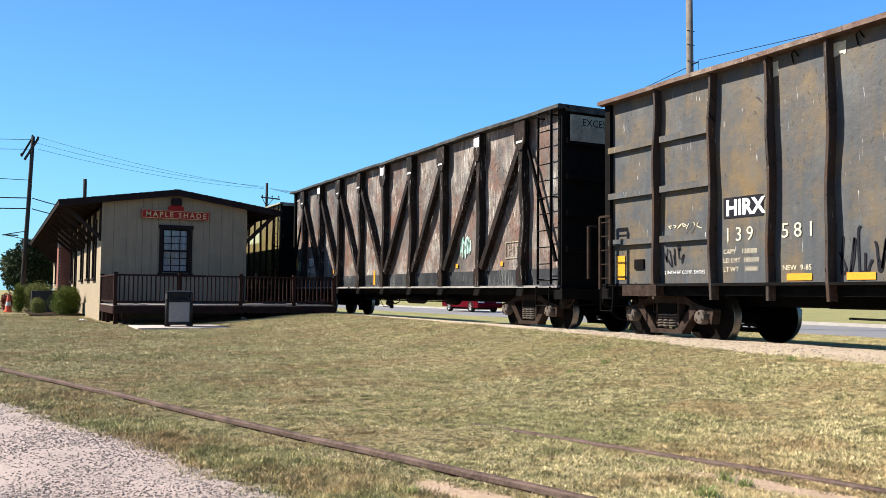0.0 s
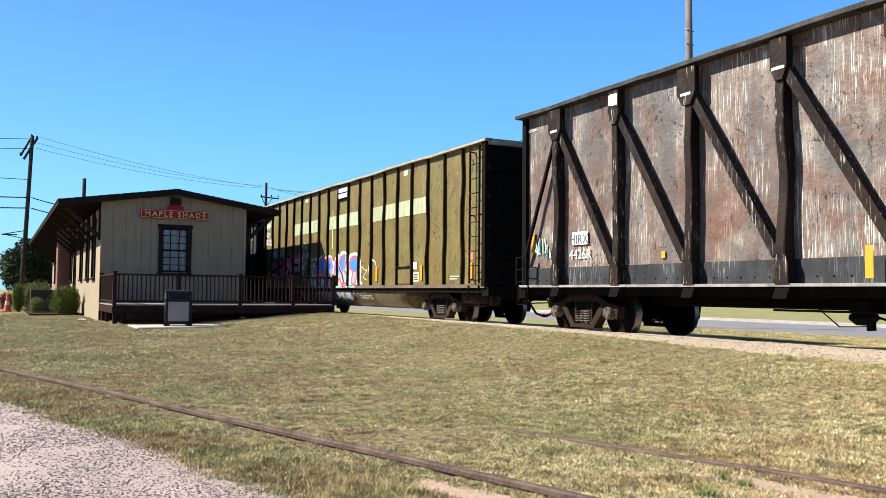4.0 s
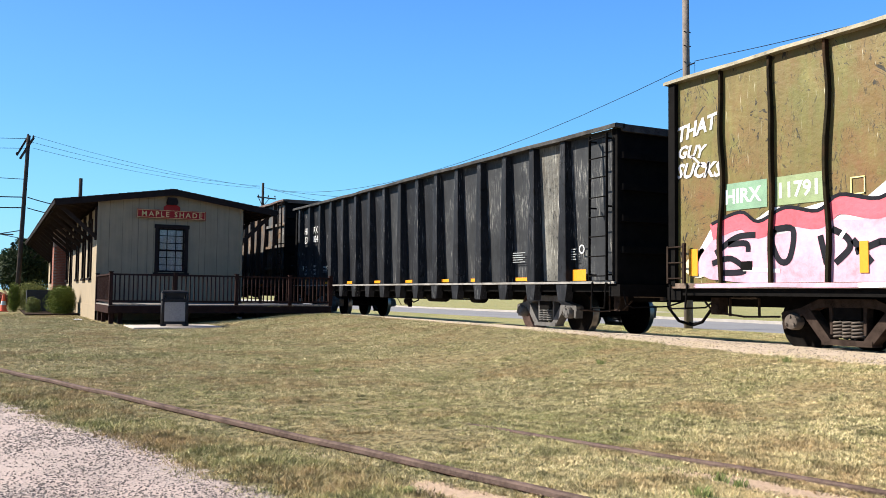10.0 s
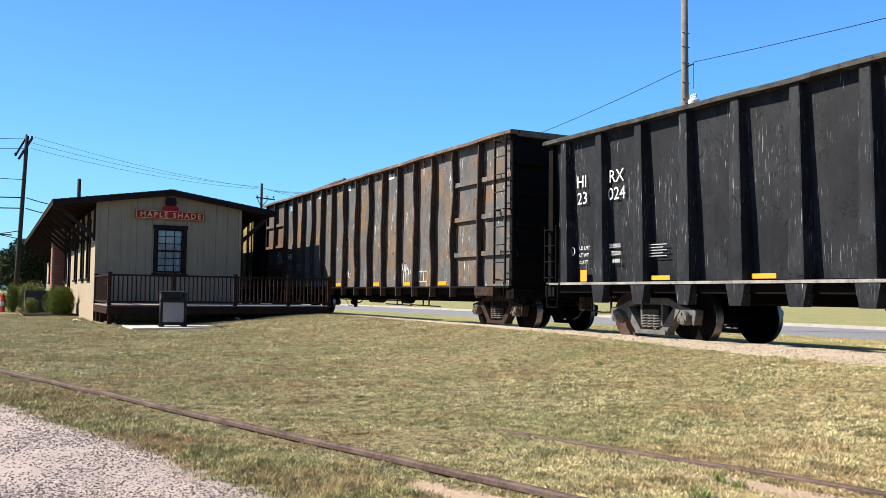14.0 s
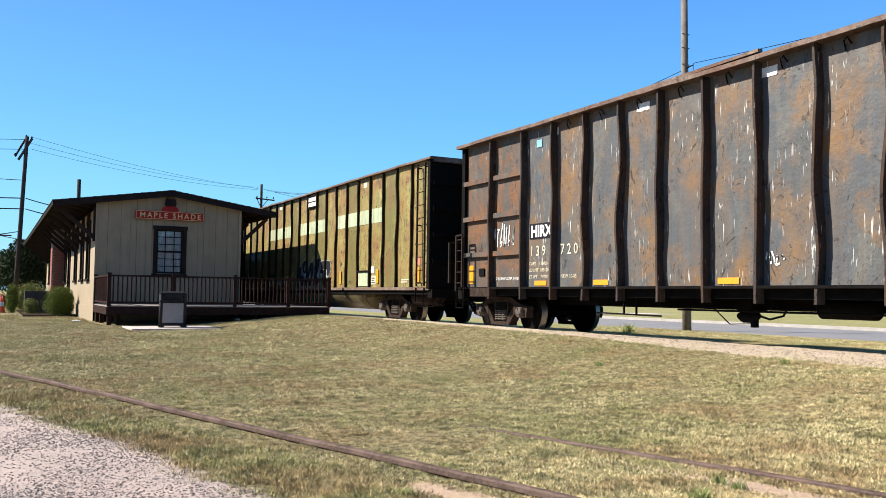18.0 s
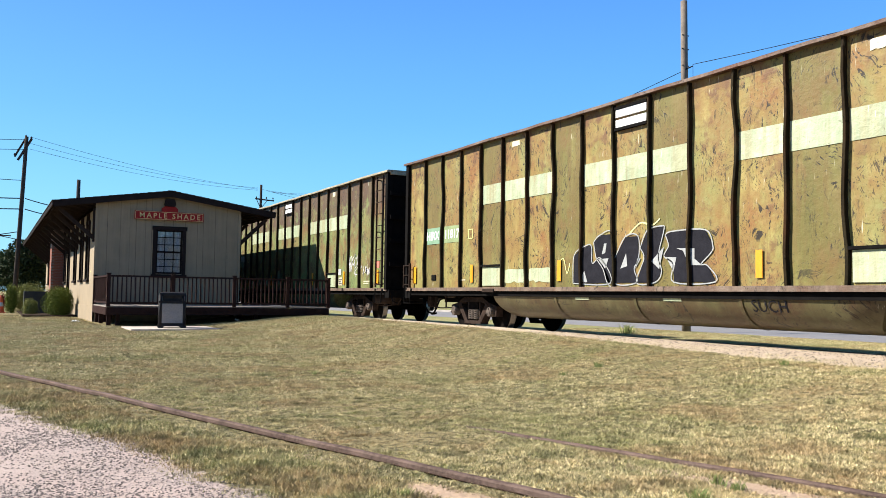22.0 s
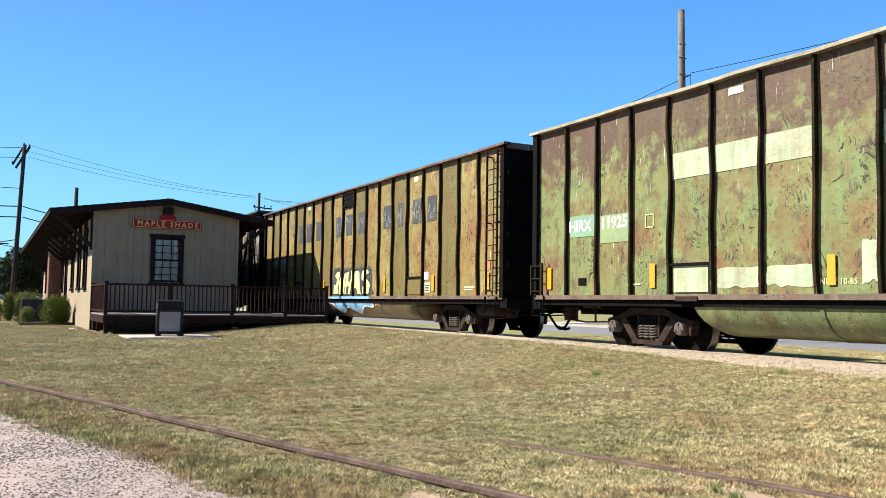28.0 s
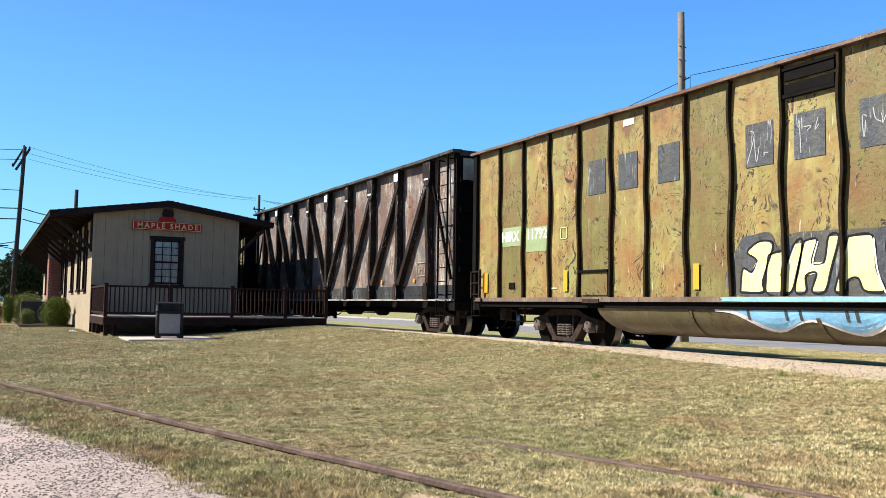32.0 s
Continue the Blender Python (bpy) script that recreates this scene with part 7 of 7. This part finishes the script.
gl.v = [(x, s * y, z) for s in (-1, 1) for x, y, z in ((-1.75, 0.80, 0.93), (1.15, 0.80, 0.86), (0.05, 0.63, 1.42), (-0.95, 0.63, 1.41))]
gl.f = [(0, 1, 2, 3), (7, 6, 5, 4), (0, 4, 5, 1), (1, 5, 6, 2), (2, 6, 7, 3), (3, 7, 4, 0)]
part("greenhouse", gl, M["carglass"], red_car, "dark tinted windows")
for s in (-1, 1):
    part("tail_light", Build().box(-2.41, -2.30, s * 0.62 - 0.2, s * 0.62 + 0.2, 0.72, 0.86), M["red"], red_car)
    part("headlight", Build().box(2.20, 2.36, s * 0.62 - 0.2, s * 0.62 + 0.2, 0.58, 0.70), M["white"], red_car)
    part("mirror", Build().box(0.75, 0.92, s * 0.98 - 0.1, s * 0.98 + 0.1, 0.92, 1.04), M["carred"], red_car)
car_wheels = []
for x in (-1.4, 1.42):
    for s in (-1, 1):
        w = part("wheel", Build().lathe([(0.22, -0.1), (0.32, -0.1), (0.335, -0.07), (0.335, 0.07), (0.32, 0.1), (0.22, 0.1)], 22), M["tyre"], red_car, at=pose(x, s * 0.78, 0.335), smooth=True)
        rim = Build().lathe([(0.19, -0.07 * 1), (0.225, -0.09), (0.225, 0.09), (0.19, 0.07)], 22)
        for k in range(5):
            a = k * math.tau / 5
            rim.bar((0, -0.08 if s < 0 else 0.08, 0), (0.21 * math.cos(a), -0.085 if s < 0 else 0.085, 0.21 * math.sin(a)), 0.05, 0.03, (0, 1, 0))
        part("rim", rim, M["alloy"], w, "silver alloy rim")
        car_wheels.append((w, x, s))

# ---------------------------------------------------------------- grass blades and loose stones
XS, YS = np.array(xs), np.array(ys)
GRID = {"z": np.array([p[2] for p in gv]).reshape(len(xs), len(ys))}
for key in ("lot", "path", "bare"):
    buf = np.zeros(len(gv), dtype=np.float32)
    gme.attributes[key].data.foreach_get("value", buf)
    GRID[key] = buf.reshape(len(xs), len(ys))


def at_ground(key, x, y):
    """Height or mask of the ground under many points at once."""
    g = GRID[key]
    i = np.clip(np.searchsorted(XS, x) - 1, 0, len(XS) - 2)
    j = np.clip(np.searchsorted(YS, y) - 1, 0, len(YS) - 2)
    u, v = (x - XS[i]) / (XS[i + 1] - XS[i]), (y - YS[j]) / (YS[j + 1] - YS[j])
    return g[i, j] * (1 - u) * (1 - v) + g[i + 1, j] * u * (1 - v) + g[i, j + 1] * (1 - u) * v + g[i + 1, j + 1] * u * v


def ripple(x, y, k, seed):
    """A cheap smooth pattern between about -1 and 1."""
    r = np.random.RandomState(seed)
    out = 0
    for _ in range(7):
        a, p, f = r.uniform(0, 6.28), r.uniform(0, 6.28), k * r.uniform(0.5, 2.2)
        out = out + np.sin(x * f * math.cos(a) + y * f * math.sin(a) + p)
    return out / 3.2


def lawn(count, near, far, seed, w, h, name, label, mat, strip=False):
    r = np.random.RandomState(seed)
    d = np.exp(r.uniform(math.log(near), math.log(far), count))
    a = np.radians(r.uniform(-3.0, 58.0, count))
    x, y = -d * np.cos(a), d * np.sin(a)
    pick = r.uniform(0, 1, count)
    patch = 0.6 * ripple(x, y, 1.1, 3) + 0.5 * ripple(x, y, 4.5, 4)
    tuft = 0.5 * ripple(x, y, 37.0, 6) + 0.5 * ripple(x, y, 17.0, 7)
    verge = np.clip(1 - np.abs(y - (3.642 + 0.2495 * x - 0.00244 * x * x) + 0.72) / 0.5, 0, 1)
    tuft = np.where(d < 16, tuft, 0.4) + 0.5 * verge
    keep = ((y < 9.5) | ((y > 12.75) & (y < 21.9))) & (at_ground("bare", x, y) < pick * 0.9) & (at_ground("lot", x, y) < pick * 0.95) & ((at_ground("path", x, y) < pick * 0.85) | (pick > 0.93)) & (pick > -patch * 0.6 - tuft * 0.8 + 0.1)
    keep &= ~((x > -25.6) & (x < -23.3) & (y > 3.2) & (y < 5.6)) & ~((x < -26.3) & (y > 2.8)) & ~((x < -35.4) & (y > 1.0))
    if strip:
        keep &= (verge + 0.35 * tuft > 0.25) & (d < 22)
    x, y, d, verge, tuft, patch = x[keep], y[keep], d[keep], verge[keep], np.clip(tuft[keep], -1, 1), np.clip(patch[keep], -1, 1)
    n = len(x)
    z = at_ground("z", x, y)
    ww = w * (0.6 + 0.10 * d) * r.uniform(0.6, 1.3, n)
    hh = h * r.uniform(0.5, 1.3, n) * (1 + 0.35 * patch + 0.35 * tuft + 0.9 * verge) * (0.8 + 0.03 * d)
    t = r.uniform(0, math.pi, n)
    lean = r.normal(0, 0.85, (n, 2))
    v = np.empty((n, 3, 3))
    v[:, 0] = np.stack([x - np.cos(t) * ww, y - np.sin(t) * ww, z - 0.006], 1)
    v[:, 1] = np.stack([x + np.cos(t) * ww, y + np.sin(t) * ww, z - 0.006], 1)
    v[:, 2] = np.stack([x + lean[:, 0] * hh, y + lean[:, 1] * hh, z + hh], 1)
    me = bpy.data.meshes.new(name)
    me.vertices.add(n * 3)
    me.vertices.foreach_set("co", v.reshape(-1))
    me.loops.add(n * 3)
    me.loops.foreach_set("vertex_index", np.arange(n * 3))
    me.polygons.add(n)
    me.polygons.foreach_set("loop_start", np.arange(0, n * 3, 3))
    me.polygons.foreach_set("loop_total", np.full(n, 3))
    me.update(calc_edges=True)
    me.materials.append(mat)
    return tagged(new(name, me), label, "grass", kind="stuff")


def blade(name, stops):
    m = Mat(name)
    g = m.n("NewGeometry")
    rp = m.n("ValToRGB", Fac=g.outputs["Random Per Island"])
    el = rp.color_ramp.elements
    el[0].position, el[0].color = stops[0][0], (*stops[0][1], 1)
    el[1].position, el[1].color = stops[1][0], (*stops[1][1], 1)
    for p, c in stops[2:]:
        e = el.new(p)
        e.color = (*c, 1)
    v = m.where(spread=False)
    patch = m.noise(0.42, v, 5, 0.65, 0.47, 0.60)
    small = m.noise(2.6, v, 5, 0.68, 0.50, 0.64)
    green = m.mix(0.60, rp.outputs[0], (0.185, 0.220, 0.060))
    brown = m.mix(0.66, rp.outputs[0], (0.40, 0.245, 0.125))
    col = m.mix(m.times(patch, 0.85), rp.outputs[0], green)
    col = m.mix(m.times(small, 0.70), col, green)
    col = m.mix(m.times(m.noise(0.75, m.where((1, 1, 1), (0, 0, 40), False), 5, 0.70, 0.48, 0.60), 0.95), col, brown)
    mott = m.noise(3.4, m.where((1, 1.15, 0.2), (0, 0, 65), False), 6, 0.74, 0.53, 0.61)
    dry = m.noise(2.3, m.where((1, 1.2, 0.2), (0, 0, 110), False), 5, 0.72, 0.50, 0.62)
    col = m.mix(m.times(dry, 0.45), col, (0.70, 0.58, 0.31))
    col = m.mix(m.times(mott, 0.50), col, (0.060, 0.066, 0.022))
    clump = m.noise(9.0, m.where((1, 1.0, 0.2), (0, 0, 20), False), 4, 0.72, 0.47, 0.57)
    col = m.mix(m.times(clump, 0.48), col, (0.056, 0.056, 0.020))
    fine = m.noise(30, v, 3, 0.7, 0.48, 0.58)
    col = m.mix(m.times(fine, 0.30), col, (0.085, 0.080, 0.034))
    m.set(Base_Color=col, Roughness=0.8)
    m.b.inputs["Specular IOR Level"].default_value = 0.15
    return m.m


M["blade"] = blade("dry_grass_blade", [(0.0, (0.95, 0.80, 0.48)), (0.40, (0.88, 0.74, 0.41)), (0.50, (0.36, 0.33, 0.12)), (0.62, (0.065, 0.065, 0.022)), (1.0, (0.80, 0.66, 0.36))])
lawn(1600000, 3.2, 38.0, 5, 0.0033, 0.0145, "grass", "dry short mown grass, straw and olive", M["blade"])
M["verge"] = blade("olive_verge_blade", [(0.0, (0.44, 0.41, 0.17)), (0.4, (0.25, 0.25, 0.09)), (0.7, (0.085, 0.09, 0.03)), (0.9, (0.60, 0.50, 0.26)), (1.0, (0.28, 0.27, 0.10))])
lawn(420000, 3.0, 22.0, 15, 0.0040, 0.020, "verge_grass", "rougher olive grass between gravel lot and siding rail", M["verge"], True)


def stones(count, seed, test, size, name, label, mat):
    r = random.Random(seed)
    v, f, k = [], [], 0
    while k < count:
        d = math.exp(r.uniform(math.log(3.0), math.log(17.0)))
        a = radians(r.uniform(-4, 58))
        px, py = -d * math.cos(a), d * math.sin(a)
        if not test(px, py, r):
            continue
        s = size * r.uniform(0.4, 1.3) * (0.7 + 0.06 * d)
        z = height(px, py) + s * 0.2
        i = len(v)
        for u, w, q in ((1, 0, 0), (0, 1, 0), (-1, 0, 0), (0, -1, 0), (0, 0, 0.7), (0, 0, -0.7)):
            v.append((px + s * u * r.uniform(0.7, 1.2), py + s * w * r.uniform(0.7, 1.2), z + s * q * r.uniform(0.6, 1)))
        f += [(i, i + 1, i + 4), (i + 1, i + 2, i + 4), (i + 2, i + 3, i + 4), (i + 3, i, i + 4), (i + 1, i, i + 5), (i + 2, i + 1, i + 5), (i + 3, i + 2, i + 5), (i, i + 3, i + 5)]
        k += 1
    me = bpy.data.meshes.new(name)
    me.from_pydata(v, [], f)
    me.materials.append(mat)
    return tagged(new(name, me), label, "gravel", kind="stuff")


M["pebble"] = leaf_mat("mixed_gravel", (0.060, 0.052, 0.048), (0.34, 0.28, 0.25))
stones(20000, 8, lambda x, y, r: lot_mask(x, y) > r.uniform(0.3, 1.1) and 0.30 + 0.9 * noise.noise((x * 1.1, y * 1.6, 4)) + 0.5 * noise.noise((x * 3.1, y * 4, 2)) + 0.35 * ramp(1.3, 0.2, spur(x) - 1.02 - y) > r.uniform(0, 1), 0.0066, "gravel", "loose grey and pink gravel of the lot", M["pebble"])
stones(2600, 9, lambda x, y, r: path_mask(x, y) > r.uniform(0.2, 1.0), 0.0075, "path_gravel", "loose pale stones on the dirt path", M["pebble"])


def weed(x, y, n, size, seed, label):
    """A coarse tuft that stands above the lawn."""
    r = random.Random(seed)
    z = height(x, y)
    b = Build()
    for _ in range(n):
        a, h, w = r.uniform(0, math.tau), size * r.uniform(0.5, 1.1), size * 0.05
        px, py = r.gauss(0, size * 0.35), r.gauss(0, size * 0.25)
        dx, dy = math.cos(a) * h * 0.5, math.sin(a) * h * 0.5
        i = len(b.v)
        b.v += [(px - w, py, 0), (px + w, py, 0), (px + dx * 0.4 + w, py + dy * 0.4, h * 0.6), (px + dx * 0.4 - w, py + dy * 0.4, h * 0.6), (px + dx, py + dy, h)]
        b.f += [(i, i + 1, i + 2, i + 3), (i + 3, i + 2, i + 4)]
    o = part("weed", raw("weed", b, M["weed"]), None, None, at=pose(x, y, z - 0.01))
    return tagged(o, label, "weed", "weeds")


WEEDS = [(-21.92, 18.25, 60, 0.34), (-9.08, 7.07, 40, 0.09), (-8.92, 6.4, 30, 0.08), (-7.34, 8.51, 25, 0.09), (-11.13, 3.9, 60, 0.07), (-11.36, 4.39, 60, 0.06), (-11.07, 4.53, 50, 0.06), (-23.48, 12.59, 30, 0.12), (-3.51, 3.42, 60, 0.08), (-4.27, 2.02, 60, 0.07), (-3.6, 3.8, 40, 0.07), (-3.77, 3.81, 50, 0.07)]
M["weed"] = leaf_mat("coarse_weed_leaf", (0.075, 0.105, 0.028), (0.19, 0.20, 0.075))
for k, (x, y, n, size) in enumerate(WEEDS):
    weed(x, y, n, size, 200 + k, "coarse green weed tuft beside the track" if y > 9 else "coarse green weed tuft in the dry lawn")


# ---------------------------------------------------------------- what moves
def motions():
    seconds = list(range(0, 33))
    for car, *rest in CARS:
        home = car.location.copy()
        walk(car, [(t, pose(home.x + run(t), home.y, home.z)) for t in seconds])
    beats = [round(i * 4 / 30, 4) for i in range(240)] + [32.0]
    for w, d in wheelsets:
        walk(w, [(t, pose(d, 0, 0.457, 0, math.degrees(run(t) / 0.457) % 360, 0)) for t in beats])
    def street(t):
        return -24.4 + 9.3 * (t - 2.5)
    walk(red_car, [(t, pose(street(t), 26.6, height(-25, 22.0) + 0.014)) for t in (0, 8, 16, 24, 32)])


motions()
